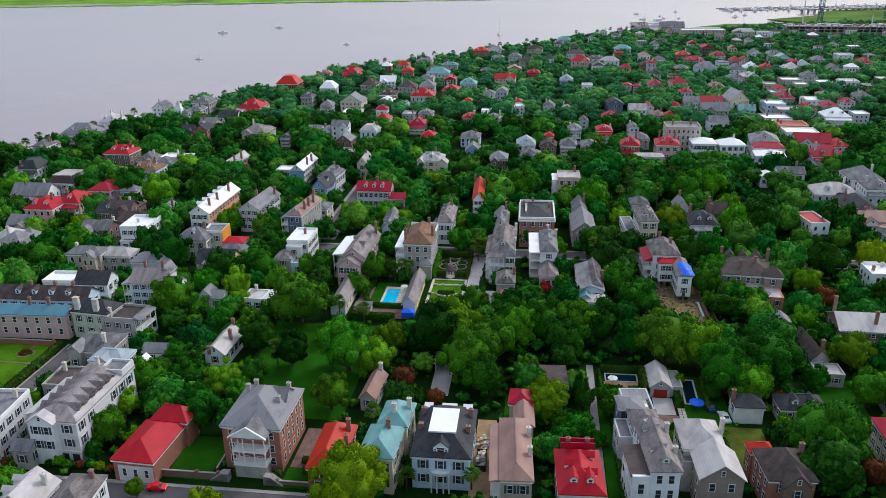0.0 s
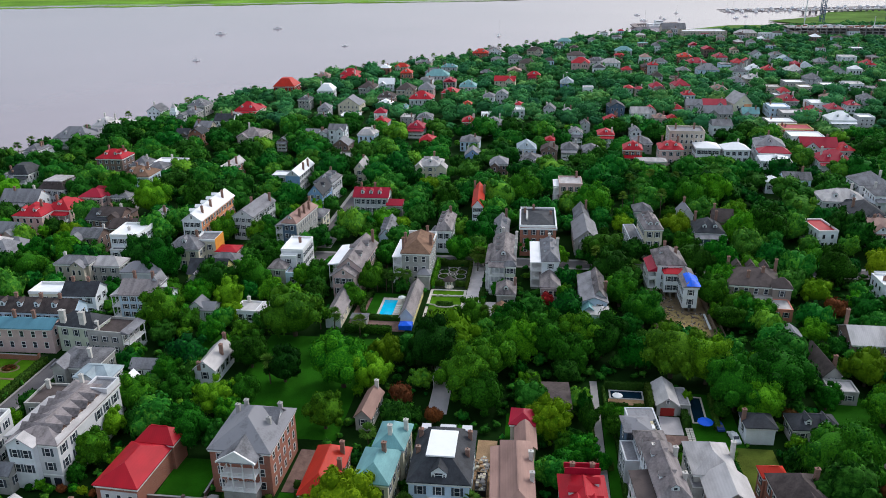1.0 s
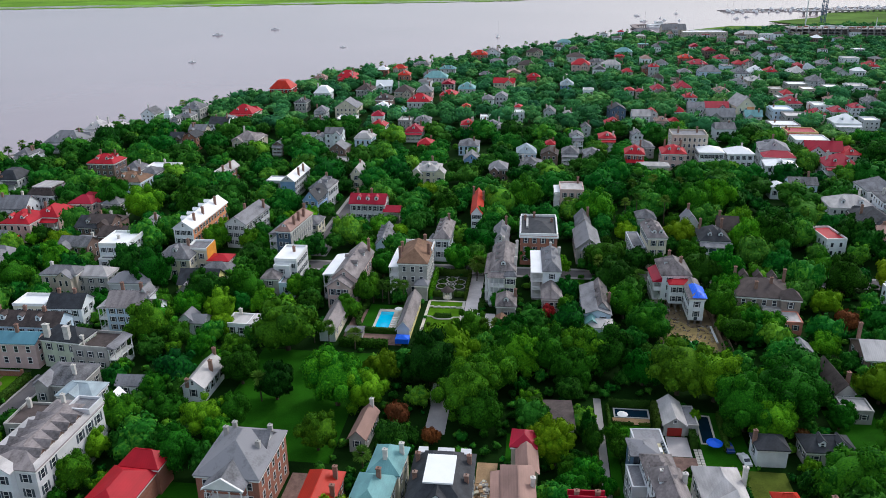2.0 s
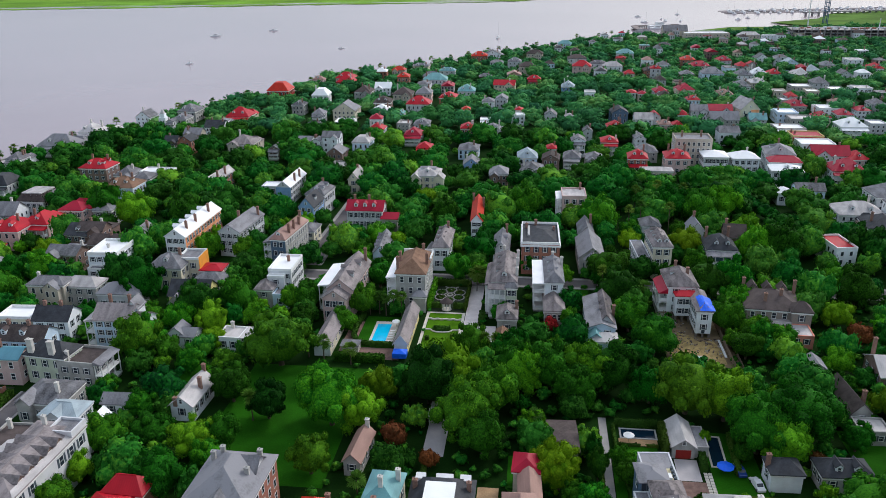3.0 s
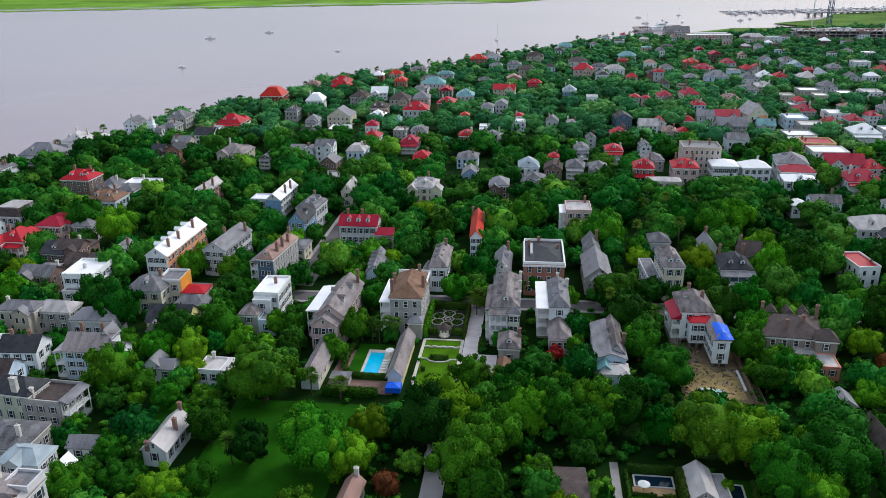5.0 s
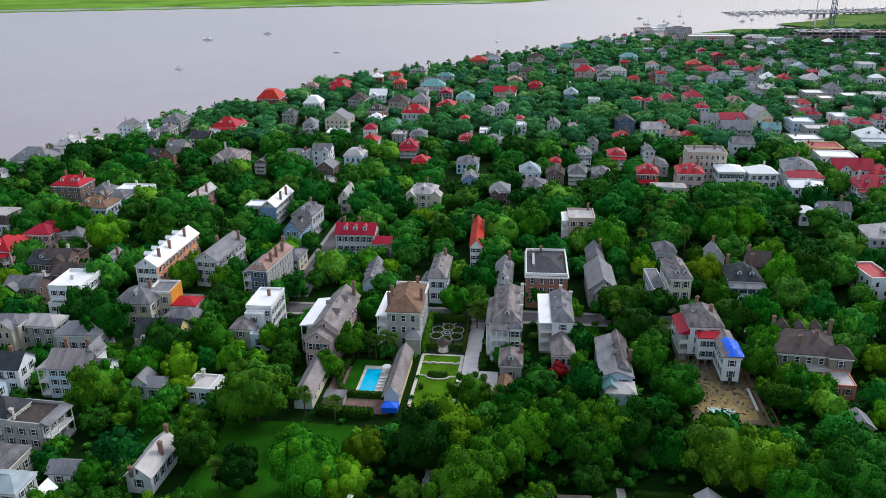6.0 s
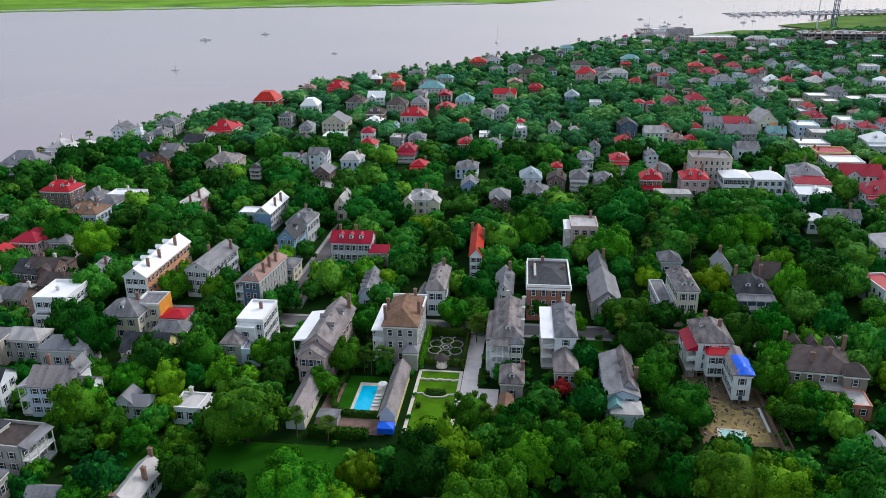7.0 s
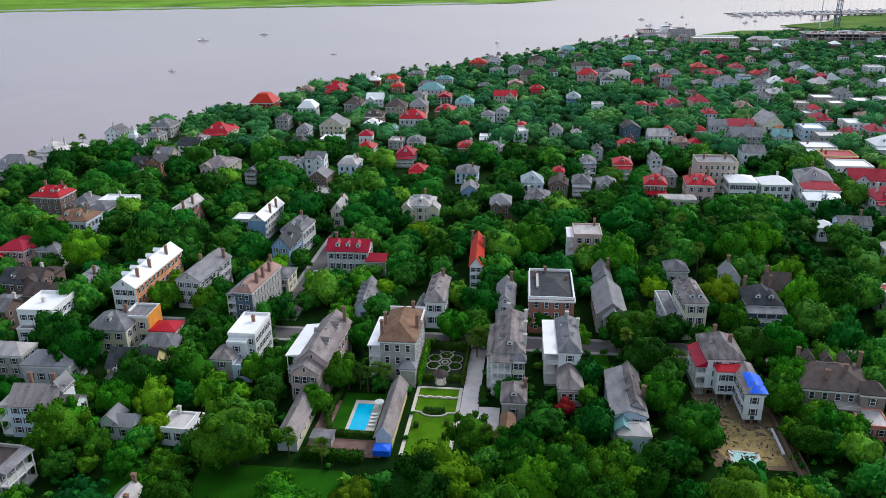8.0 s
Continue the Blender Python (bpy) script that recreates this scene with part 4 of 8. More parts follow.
h = house(-131.0, 201.0, 13.0, 8.4, 8.6, -6, "hip", 2.8, "sage", "dark", 2, "pale green house with a dark roof and white chimneys", pitch=3.4)
for sx in (-4, 2.4):
    chimney(h, sx, -3.2, 8.2, 13.0, 1.7, 1.0, STUCCO_STACK)
h = house(-122.0, 201.0, 10.6, 9.6, 7.2, -3, "flat", 0.8, "stone", "brown", 2, "grey flat-roofed house with a roof terrace", chimneys=[(-3, -3, 10)], stack=STUCCO_STACK)
piazza(h, 5.4, -4.6, 7.6, 4.0, 7.4, 2, "r", "slate")
h = house(-121.8, 184.5, 12.5, 11.5, 6, 0, "hip", 2.2, "stone", "slate", 1, "grey house with a broad hipped roof and a portico", chimneys=[(3.4, -2.0, 10.0)], stack=STUCCO_STACK)
block(h, -3.2, -4.6, 3.4, 4.6, 6.6, "gable_y", 1.7, "stone", "slate", 1, sides="f")
h = house(-113.5, 177.3, 10.4, 7.6, 6.2, -1, "hip", 1.8, "grey", "bluegrey", 2, "grey house with a blue-grey metal roof and pediment")
block(h, -0.6, -2.6, 3.4, 3.4, 6.6, "gable_y", 1.3, "grey", "bluegrey", 2, sides="f")
house(-118.5, 165.2, 10.0, 9.4, 6.2, 2, "flat", 0.6, "stone", "brown", 2, "grey flat-roofed building with a dark deck", chimneys=[(-3, 3, 8.6)], stack=STUCCO_STACK)
house(-104.4, 173.5, 4.0, 9.5, 5.4, -4, "gable_y", 1.6, "white", "white", 1, "narrow white wing with a white roof")
house(-104.2, 186.5, 9.4, 5.6, 4, 2, "gable_x", 1.6, "white", "slate", 1, "small white cottage with a dark grey roof")
h = house(-124.1, 224.0, 12.2, 10.4, 9, 2, "gable_x", 3.2, "paleblue", "weathered", 3, "large pale blue house with tiered porches and dormers", chimneys=[(-3, 2, 14), (3, 2, 14)], pitch=2.7)
piazza(h, -8.4, -4.8, -5.72, 4.8, 8.4, 2, "l", "pale")
block(h, 8.0, -1.0, 4.6, 6.4, 8, "gable_x", 2.0, "white", "weathered", 2, sides="fr")
block(h, 4.6, 2.0, 3.0, 5.0, 11, "gable_y", 2.4, "white", "slate", 3, sides="f")
house(-105.4, 223.0, 5.0, 6.0, 5.0, 0, "gable_y", 1.8, "white", "slate", 1, "small white gabled cottage")
house(-101.6, 222.5, 5.0, 6.0, 4.4, 0, "gable_x", 1.6, "white", "slate", 1, "small white cottage with a grey roof")
h = house(-89.0, 223, 7.0, 7.2, 4.6, -2, "flat", 0.5, "white", "pale", 1, "white cottage with roof terrace and railing", chimneys=[(-1, 3, 6.6)], stack=STUCCO_STACK)
piazza(h, 3.6, -3.4, 5.6, 3.4, 4.9, 2, "r", "pale", rise=0.1)

# ---- the walled garden and its houses ----
def gable_end(h, half, y, eave, rise, label):
    """A thin painted gable wall with barge boards, proud of the end of a long building."""
    g = Shape()
    ring_pts = [(-half, 0.0), (half, 0.0), (half, eave), (0.0, eave + rise), (-half, eave)]
    g.poly([(x, y - 0.06, z) for x, z in ring_pts])
    for k in range(5):
        (ax, az), (bx, bz) = ring_pts[k], ring_pts[(k + 1) % 5]
        g.poly([(ax, y - 0.003, az), (bx, y - 0.003, bz), (bx, y - 0.06, bz), (ax, y - 0.06, az)])
    part("gable_wall", g, WALLS["white"], h, label)
    for sg in (-1, 1):
        b = Shape()
        q = [(sg * (half + 0.5), eave - 0.5), (0.0, eave + rise + 0.28), (0.0, eave + rise - 0.12), (sg * (half + 0.5), eave - 0.9)]
        b.poly([(x, y - 0.52, z) for x, z in q])
        b.poly([(x, y - 0.46, z) for x, z in q][::-1])
        for k in range(4):
            (ax, az), (bx, bz) = q[k], q[(k + 1) % 4]
            b.poly([(ax, y - 0.52, az), (bx, y - 0.52, bz), (bx, y - 0.46, bz), (ax, y - 0.46, az)])
        part("barge_board", b, TRIM, h)


h = house(-38.9, 235.0, 4.6, 24, 3.8, 0, "gable_y", 2.3, "yellow", "weathered", 1, "long cream pool house with a streaked grey roof", name="pool_house", category="outbuilding", sides="r", pitch=4, shutters=False)
gable_end(h, 1.9, -11.6, 3.8, 2.3, "white gable wall")
h = house(-61.3, 233.3, 5.6, 27, 4, 0, "gable_y", 2.2, "cream", "weathered", 1, "long cream outbuilding with a weathered grey gabled roof", name="outbuilding", category="outbuilding", sides="r", pitch=4, shutters=False)
gable_end(h, 2.4, -13.1, 4.0, 2.2, "whitewashed gable wall")
h = house(-40.7, 263.5, 10.3, 19.2, 12, 0, "hip", 3.6, "stone", "tan", 3, "tall grey stuccoed mansion with a tan hipped roof", name="mansion", category="mansion", chimneys=[(-4.6, -6, 16.4), (-4.8, 0, 16), (4.4, -2, 16.4), (2, 7, 16.2)], shutters=False, pitch=2.9, near=True)
part("roof_parapet", Shape().box(-5.1, 9.2, 12.3, 5.1, 9.6, 13.6).box(4.7, 2.0, 12.3, 5.1, 9.2, 13.2), TRIM, h)
piazza(h, -7.9, -9.0, -4.77, 8.0, 10.4, 3, "l", "white", rise=0.3)
block(h, 3.2, -10.6, 4.0, 3.4, 5.5, "hip", 1.4, "stone", "slate", 1, sides="")
h = house(-10.6, 263.5, 8.4, 24, 11.4, 0, "hip", 3.2, "grey", "weathered", 3, "tall grey house with tiered porches and dormers", chimneys=[(3.9, 7, 15), (3.9, 0, 15), (3.9, -7, 14.6), (-1, 11, 15)], dormers=[("l", 3, 0.3, "grey"), ("f", 1, 0.35)], pitch=2.6, near=True, sides="rlb", stack=STUCCO_STACK)
piazza(h, -4.6, -14.6, 0.6, -11.64, 10.2, 3, "f", "weathered", post=1.7)
piazza(h, -5.9, -11.5, -3.82, 6.0, 10.2, 3, "l", "weathered", rise=1.0)
block(h, 2.4, -12.8, 3.4, 2.3, 10.6, "hip", 1.2, "sage", "slate", 3, sides="f", pitch=1.5)
h = house(-9.0, 241.2, 6.6, 9.4, 6, 1, "hip", 2.4, "stone", "weathered", 1, "small grey kitchen house with a steep roof", dormers=[("f", 1, 0.3)], chimneys=[(2.8, 2, 9)], name="kitchen_house")
h = house(5.0, 265.6, 6.4, 20.4, 10.2, 1.5, "hip", 2.6, "white", "slate", 3, "white house with a flat white porch roof", chimneys=[(2.8, 4, 13.4), (0, 8, 13.6)], dormers=[("l", 2, 0.3)], near=True, stack=STUCCO_STACK)
piazza(h, -6.6, -10.0, -2.82, 9.6, 9.8, 3, "l", "white", rise=0.1)
house(5.1, 251.9, 6.8, 12.8, 5, 2, "hip", 2.2, "stone", "weathered", 1, "grey stuccoed outbuilding with a hipped slate roof", shutters=False, pitch=1.7)
h = house(0.6, 297.2, 13.4, 22, 11.4, 1, "flat", 0.9, "brick", "dark", 3, "square red brick mansion with a white parapet", clear=9.0, name="mansion", category="mansion", chimneys=[(-5, 6, 13.2), (-1.6, 9.6, 13.4), (5, 4, 12.8)], pitch=3.3, near=True)
part("cornice", Shape().box(-7.1, -11.4, 10.6, 7.1, -11.07, 11.2).box(-7.1, -11.066, 10.6, -6.77, 11.4, 11.2).box(6.77, -11.066, 10.6, 7.1, 11.4, 11.2), TRIM, h)
s = Shape()  # low dark pyramid over the middle of the roof
for sg in ((-1, -1, 1, -1), (1, -1, 1, 1), (1, 1, -1, 1), (-1, 1, -1, -1)):
    s.poly([(1.2 + sg[0] * 4.6, sg[1] * 8.6, 11.47), (1.2 + sg[2] * 4.6, sg[3] * 8.6, 11.47), (1.2, 1.5, 12.6)])
part("roof_slope", s, ROOFS["dark"], h)
part("roof_hatch", Shape().box(-4.6, -3, 11.46, -3.8, 7, 12.2), GREYTRIM, h)
h = house(18.5, 243.4, 8.8, 21.6, 6.4, 0.5, "gable_y", 1.5, "paleblue", "slate", 2, "pale blue-grey house with a patched metal roof", chimneys=[(4.0, -2.6, 10)])
block(h, 1.5, 1.2, 4.6, 18.4, 6.8, "gable_y", 2.6, "grey", "weathered", 1, z0=6.0, sides="", cornice=False)
for yy in (-1.0, 4.0):
    dormer(h, 0.1, yy, 7.4, -90, 1.3, 1.2, 2.0, "white", "weathered")
block(h, 0.6, -13.0, 7.2, 5.6, 4.6, "hip", 1.4, "paleblue", "pale", 1, sides="r")
block(h, -1.8, -12.2, 3.4, 4.4, 5.2, "gable_y", 1.4, "paleblue", "teal", 1, sides="f")
# the house under repair, standing on piers
PIER = surface("pier_block", (0.20, 0.17, 0.15), 0.9, 0.4, 1.0, 0.3)


def piers(h, x0, y0, x1, y1, nx, ny, top):
    for i in range(nx):
        for j in range(ny):
            if i in (0, nx - 1) or j in (0, ny - 1):
                x, y = x0 + (x1 - x0) * i / (nx - 1), y0 + (y1 - y0) * j / (ny - 1)
                part("pier", Shape().box(x - 0.3, y - 0.3, 0, x + 0.3, y + 0.3, top), PIER, h)


h = house(44.6, 261.8, 9.8, 13.8, 10.6, 2, "hip", 3.4, "white", "weathered", 3, "white house under repair on piers with grey and red roofs", chimneys=[(-0.6, 4.5, 14.8), (2.2, -0.6, 14.6)], dormers=[("l", 1, 0.35)], z0=2.0, base_h=0.2)
piers(h, -4.1, -6.1, 4.1, 6.1, 4, 5, 1.99)
piazza(h, -7.1, -6.6, -4.52, 4.4, 8.3, 2, "l", "crimson", floor0=2.4, rise=1.5)
part("balcony_wall", Shape().box(-7.0, -6.7, 5.6, -4.6, -6.62, 6.6), TRIM, h)
block(h, 0.9, -8.2, 6.8, 3.0, 8.8, "hip", 1.1, "white", "red", 2, z0=2.2, base_h=0.1, sides="fl", pitch=2.2)
piers(h, -2.2, -9.4, 4.0, -7.2, 4, 2, 2.19)
h = house(49.1, 249.4, 5.2, 15.5, 8.6, 0.5, "hip", 1.7, "white", "weathered", 2, "tall white wing on piers with a blue tarpaulin on its roof", pitch=2.6, near=True, z0=1.4, base_h=0.5)
piers(h, -1.9, -7.0, 1.9, 7.0, 3, 6, 1.39)
part("door", Shape().box(-0.5, -7.42, 1.5, 0.5, -7.36, 3.7), SHUTTER, h, "dark door high above the ground")
s = Shape()
for i in range(9):  # a sagging sheet that billows over the ridge and hangs over the front hip
    y = -7.9 + i * 1.05
    k = min(1.0, (y + 7.95) / 2.6)
    for q in range(9):
        u = -0.55 + q * 0.2
        ridge = 8.9 + 0.2 + k * 1.55 * max(0.0, 1 - abs(u) * 0.82)
        s.v.append((u * 2.75, y, ridge + 0.28 * math.sin(math.pi * q / 8) * math.sin(math.pi * i / 8) + 0.05 * math.sin(3 * i + 2 * q)))
for i in range(8):
    for q in range(8):
        k = i * 9 + q
        s.f.append((k, k + 1, k + 10, k + 9))
        s.s.append(0)
tagged(part("tarpaulin", s, TARP, None, "", (49.1, 249.4, 0), 0.5), "crumpled bright blue tarpaulin draped over the roof", "tarpaulin")
# brown mansion behind trees
h = house(71.0, 254.9, 17.0, 15.4, 7.4, -4, "hip", 3.5, "taupe", "brown", 2, "large brown brick mansion with a brown roof and tall chimneys", name="mansion", category="mansion", chimneys=[(-7.4, 4.6, 12.4), (7.6, 4.6, 12.4), (2.4, -2.0, 12.0), (-2.4, -4.4, 11.4)], shutters=False)
for k in range(3):
    block(h, -4.4 + 4.4 * k, 6.0, 2.2, 3.0, 9.5, "gable_y", 1.3, "taupe", "brown", 1, z0=7.9, sides="", cornice=False)
block(h, 7.4, -6.6, 5.6, 5.0, 8, "hip", 2.4, "taupe", "brown", 2, sides="fr")
# arched entrance porch with a railed balcony over it
s = Shape()
for xa, xb in ((-0.6, 0.4), (3.4, 4.4)):
    s.box(xa, -11.0, 0, xb, -7.4, 4.4)
n = 12
for i in range(n):
    t0, t1 = math.pi * i / n, math.pi * (i + 1) / n
    x0, x1 = 1.9 - 1.5 * math.cos(t0), 1.9 - 1.5 * math.cos(t1)
    z0, z1 = 2.7 + 1.4 * math.sin(t0), 2.7 + 1.4 * math.sin(t1)
    s.poly([(x0, -11.0, z0), (x1, -11.0, z1), (x1, -11.0, 4.4), (x0, -11.0, 4.4)])
    s.poly([(x0, -11.0, z0), (x1, -11.0, z1), (x1, -7.4, z1), (x0, -7.4, z0)])
part("porch", s, WALLS["taupe"], h, "brick porch with a round arch")
part("balcony_floor", Shape().box(-0.8, -11.2, 4.41, 4.6, -7.2, 4.65), CONCRETE, h)
s = Shape().box(-0.7, -11.1, 5.4, 4.5, -11.0, 5.52)
for i in range(14):
    s.box(-0.65 + i * 0.385, -11.08, 4.65, -0.57 + i * 0.385, -11.02, 5.4)
part("railing", s, GREYTRIM, h)
house(76.2, 241.6, 6.8, 7.6, 4, -3, "flat", 0.3, "salmon", "pale", 1, "low coral pink building with a pale flat roof")

# ---- houses beyond the cross street ----
h = house(18.8, 298.4, 9.6, 21.0, 6.4, 1.5, "gable_y", 3.6, "stone", "slate", 1, "long grey gabled chapel-like house with a pediment", near=True)
block(h, 0, -12.0, 5.4, 2.0, 6.4, "gable_y", 2.4, "stone", "slate", 1, sides="f")
house(18.2, 318.0, 6.4, 13.9, 6.6, 1, "gable_y", 3.2, "stone", "slate", 2, "steep grey gabled house", chimneys=[(2, 3, 11.4)])
h = house(42.4, 294.0, 7.2, 16.8, 12, 3.6, "hip", 2.8, "cream", "weathered", 3, "tall cream house with shuttered windows and dormers", dormers=[("l", 3, 0.3), ("f", 2, 0.3)], pitch=2.2, near=True)
house(36.6, 297.5, 4.4, 17, 6.6, 3.6, "flat", 0.4, "grey", "slate", 2, "lower grey flat-roofed side wing of a tall house")
house(44.0, 329.0, 8.0, 9, 6, 2, "hip", 2.4, "grey", "slate", 1, "small house with a grey hipped roof", clear=7.0)
h = house(65.1, 301.5, 11.1, 13.1, 8, 0, "hip", 3.6, "darkblue", "dark", 2, "dark blue house with slate roof and white dormers", dormers=[("f", 2, 0.3)], chimneys=[(-4, 4, 13), (4, 5, 13)])
piazza(h, -5.6, -9.2, 5.6, -6.52, 6.6, 2, "f", "slate")
house(59.3, 317.5, 5.8, 9.4, 9, 2, "gable_y", 3.0, "grey", "slate", 2, "grey house with steep gables", chimneys=[(0, 3, 14)])
house(72.2, 311.0, 8.2, 9.5, 9, -6, "gable_x", 3.6, "brown", "brown", 2, "brown brick house with a steep gable", chimneys=[(-3, 0, 14.4)])
house(-24.8, 329.3, 5.1, 27.5, 9.4, 2.5, "gable_y", 2.6, "white", "orange", 3, "narrow white house with a brilliant orange-red roof", clear=8.0, chimneys=[(2.3, 4, 13.2), (-2, 11, 13)], near=True, pitch=2.1)
h = house(14.4, 347, 10.0, 12.0, 12.2, 1, "flat", 0.6, "pink", "pale", 3, "tall pinkish house with a pale flat roof", chimneys=[(3, 5, 15)], pitch=2.8)
piazza(h, -7.2, -5.0, -5.02, 5.5, 11, 3, "l", "white", rise=0.2)
h = house(-71.6, 331.9, 15.8, 10.2, 8.6, 0, "gable_x", 3.0, "grey", "crimson", 2, "long grey house with a crimson roof and two dormers", dormers=[("f", 3, 0.3)], chimneys=[(-5, 1, 13.4), (1, 1, 13.4)], pitch=2.4, near=True, clear=11.0)
block(h, 10.6, -2.4, 6.6, 7.0, 5.6, "gable_x", 1.6, "stone", "crimson", 1, sides="f", pitch=2.4)
h = house(-34.8, 295.8, 6.5, 19.5, 9, 0, "hip", 3.0, "white", "weathered", 2, "white house with a grey slate roof and dormers", clear=7.0, dormers=[("l", 3, 0.25)], chimneys=[(1, 6, 13.6)], pitch=2.1, near=True)
house(-39.6, 290, 3.0, 12, 6.2, -3, "gable_y", 1.4, "white", "slate", 1, "low white side wing")
house(-57.8, 296.8, 6.6, 18.9, 5.4, 3, "gable_y", 3.0, "paleblue", "slate", 1, "long low pale blue cottage with grey dormered roof", dormers=[("l", 4, 0.2)])
house(-13.4, 298, 6.4, 17, 7.4, 0, "gable_y", 2.8, "grey", "slate", 2, "grey gabled house with a weathered roof", dormers=[("r", 1, 0.3)], chimneys=[(1.5, 7, 12)])
h = house(-93.2, 294.8, 6.4, 23, 11, -6, "hip", 2.8, "darkblue", "mauve", 3, "narrow blue townhouse with a brownish roof", dormers=[("f", 1, 0.3)], chimneys=[(2.2, -1, 15.4), (2.2, -5.5, 15.2), (0.5, 9, 15.6), (2.2, 4, 15)], pitch=2.0, near=True)
piazza(h, -6.0, -10.6, -2.82, 6, 9.4, 3, "l", "slate")
part("side_wall", Shape().box(2.803, -10.9, 0, 2.87, 10.9, 10.8), WALLS["stone"], h, "grey stuccoed side wall")
house(-90.5, 311.5, 7, 10, 6, -2, "hip", 1.4, "cream", "slate", 2, "cream rear block with a low slate roof")
h = house(-115.6, 304.3, 9.4, 23, 10, -5, "gable_y", 2.8, "grey", "slate", 3, "long grey house with a pedimented gable front", chimneys=[(-2, 2, 13.8), (3.4, 8, 14)], pitch=2.5, near=True)
h = house(-133.4, 300.6, 8.6, 34, 11, -1, "gable_y", 2.8, "white", "white", 3, "long white house with a white metal roof", chimneys=[(2.2, -11, 15), (2.2, -3, 15), (2.2, 9, 15.4)], dormers=[("l", 5, 0.25)], pitch=2.4, near=True, sides="flb")
windows(h, 3.97, -16, 3.97, 16, 0.8, 10.7, 3, 2.6, 1.1, True, False)
part("side_wall", Shape().box(3.903, -16.4, 0, 3.96, 16.4, 10.8), WALLS["coral"], h, "orange brick side wall")
h = house(-152.4, 272.4, 10.8, 14.0, 10.4, 3, "flat", 0.9, "white", "white", 3, "large white house with a white flat roof", chimneys=[(-1, 0, 11.6)], stack=STUCCO_STACK, pitch=2.6, near=True)
block(h, -1.0, -8.6, 7.0, 3.2, 6.0, "flat", 0.6, "white", "slate", 2, sides="f")
h = house(-127.6, 266.2, 12.6, 12, 8, 2, "hip", 3.6, "cream", "slate", 2, "cream house with a steep grey hipped roof", dormers=[("f", 1, 0.4)], chimneys=[(3, 2, 12.6)])
h = house(-121.6, 271.5, 7.6, 9, 9, 2, "flat", 0.8, "cream", "slate", 2, "cream block with a roof terrace", sides="f")
part("side_wall", Shape().box(3.87, -4.4, 3.0, 3.93, 4.4, 9.9), WALLS["orange"], h, "bright orange side wall")
house(-113.6, 270.0, 8.4, 7.4, 5.2, 1, "hip", 1.0, "pink", "red", 1, "low pink house with a bright red roof")
house(-111.5, 262.0, 10.8, 8.4, 4.6, 2, "hip", 2.2, "sage", "slate", 1, "low sage cottage with a grey hipped roof")
h = house(-111.0, 246.8, 13.6, 10, 7, 2, "gable_x", 3.6, "yellow", "dark", 2, "pale yellow house with a big dark gabled roof")
block(h, -3.6, -4.6, 5.0, 3.6, 5.0, "gable_y", 2.6, "stone", "slate", 1, sides="f")
h = house(-85.0, 263.4, 7.8, 13.4, 10.4, 0, "flat", 0.8, "stucco_white", "white", 3, "white stuccoed townhouse with a flat white roof", chimneys=[(0.5, 2, 12.2)], pitch=2.6, near=True)
block(h, -0.8, -7.8, 5.6, 2.4, 9.0, "flat", 0.6, "stucco_white", "white", 3, sides="fr")
h = house(-88.6, 254.0, 6.6, 9.0, 6.4, 0, "hip", 1.6, "stone", "weathered", 2, "brownish stuccoed house with a low pink roof")
block(h, 5.6, -1.6, 5.0, 6.0, 5.0, "flat", 0.4, "paleblue", "slate", 1, sides="f")
h = house(-61.6, 258.0, 9.0, 24.8, 9.6, -2, "gable_y", 3.4, "pink", "weathered", 2, "large pinkish house with a complex grey dormered roof", dormers=[("r", 2, 0.35, "grey"), ("l", 1, 0.4, "grey")], chimneys=[(3.0, 10, 15)], near=True)
block(h, -0.8, -14.0, 7.4, 4.4, 8.2, "gable_y", 2.6, "pink", "weathered", 2, sides="f", pitch=2.2)
piazza(h, -8.0, -9.0, -4.12, 9.0, 9.0, 2, "l", "white", rise=0.6)
house(-150.0, 249.0, 13, 8, 7, 0, "hip", 2.2, "stone", "pale", 2, "house with a broad pale hipped roof")
house(-135, 246, 14, 9, 6.5, 2, "hip", 2.4, "grey", "slate", 1, "long low grey house with porch")

# ---- houses of the middle distance that stand out ----
h = house(-218.0, 382.0, 15.0, 13.0, 10, -2, "hip", 3.6, "brown", "red", 3, "brown brick house with a bright red dormered roof", dormers=[("f", 2, 0.35), ("r", 2, 0.35)], chimneys=[(-4, 2, 15), (4, 2, 15)])
h = house(-190.5, 355.0, 14.6, 13.0, 9, -1, "hip", 3.6, "paleblue", "tan", 2, "pale blue house with a tan hipped roof and dormers", dormers=[("f", 2, 0.35), ("r", 1, 0.35)], chimneys=[(-2, 1, 13.8), (3, 2, 13.8)], pitch=2.5, clear=5.0)
house(-189.0, 371.0, 10, 10, 8, 0, "hip", 2.6, "stone", "slate", 2, "grey rear wing with a slate roof")
house(-191.0, 389.0, 15.5, 9.0, 6, 0, "flat", 0.7, "white", "white", 2, "white house with a broad white flat roof", chimneys=[(0, 1, 9)], stack=STUCCO_STACK)
h = house(-196.0, 323.0, 11.2, 10.0, 8, 0, "hip", 2.6, "pink", "crimson", 2, "pink house with a crimson hipped roof", pitch=2.6)
house(-184.0, 326.0, 9.0, 9.0, 7, 0, "hip", 2.2, "stone", "slate", 2, "grey house with a slate hipped roof")
h = house(-178.0, 298.0, 10.5, 12.0, 7, -5, "gable_x", 3.0, "brown", "dark", 2, "dark brick house with a steep gabled roof", dormers=[("f", 1, 0.3)], chimneys=[(3, 1, 12)])
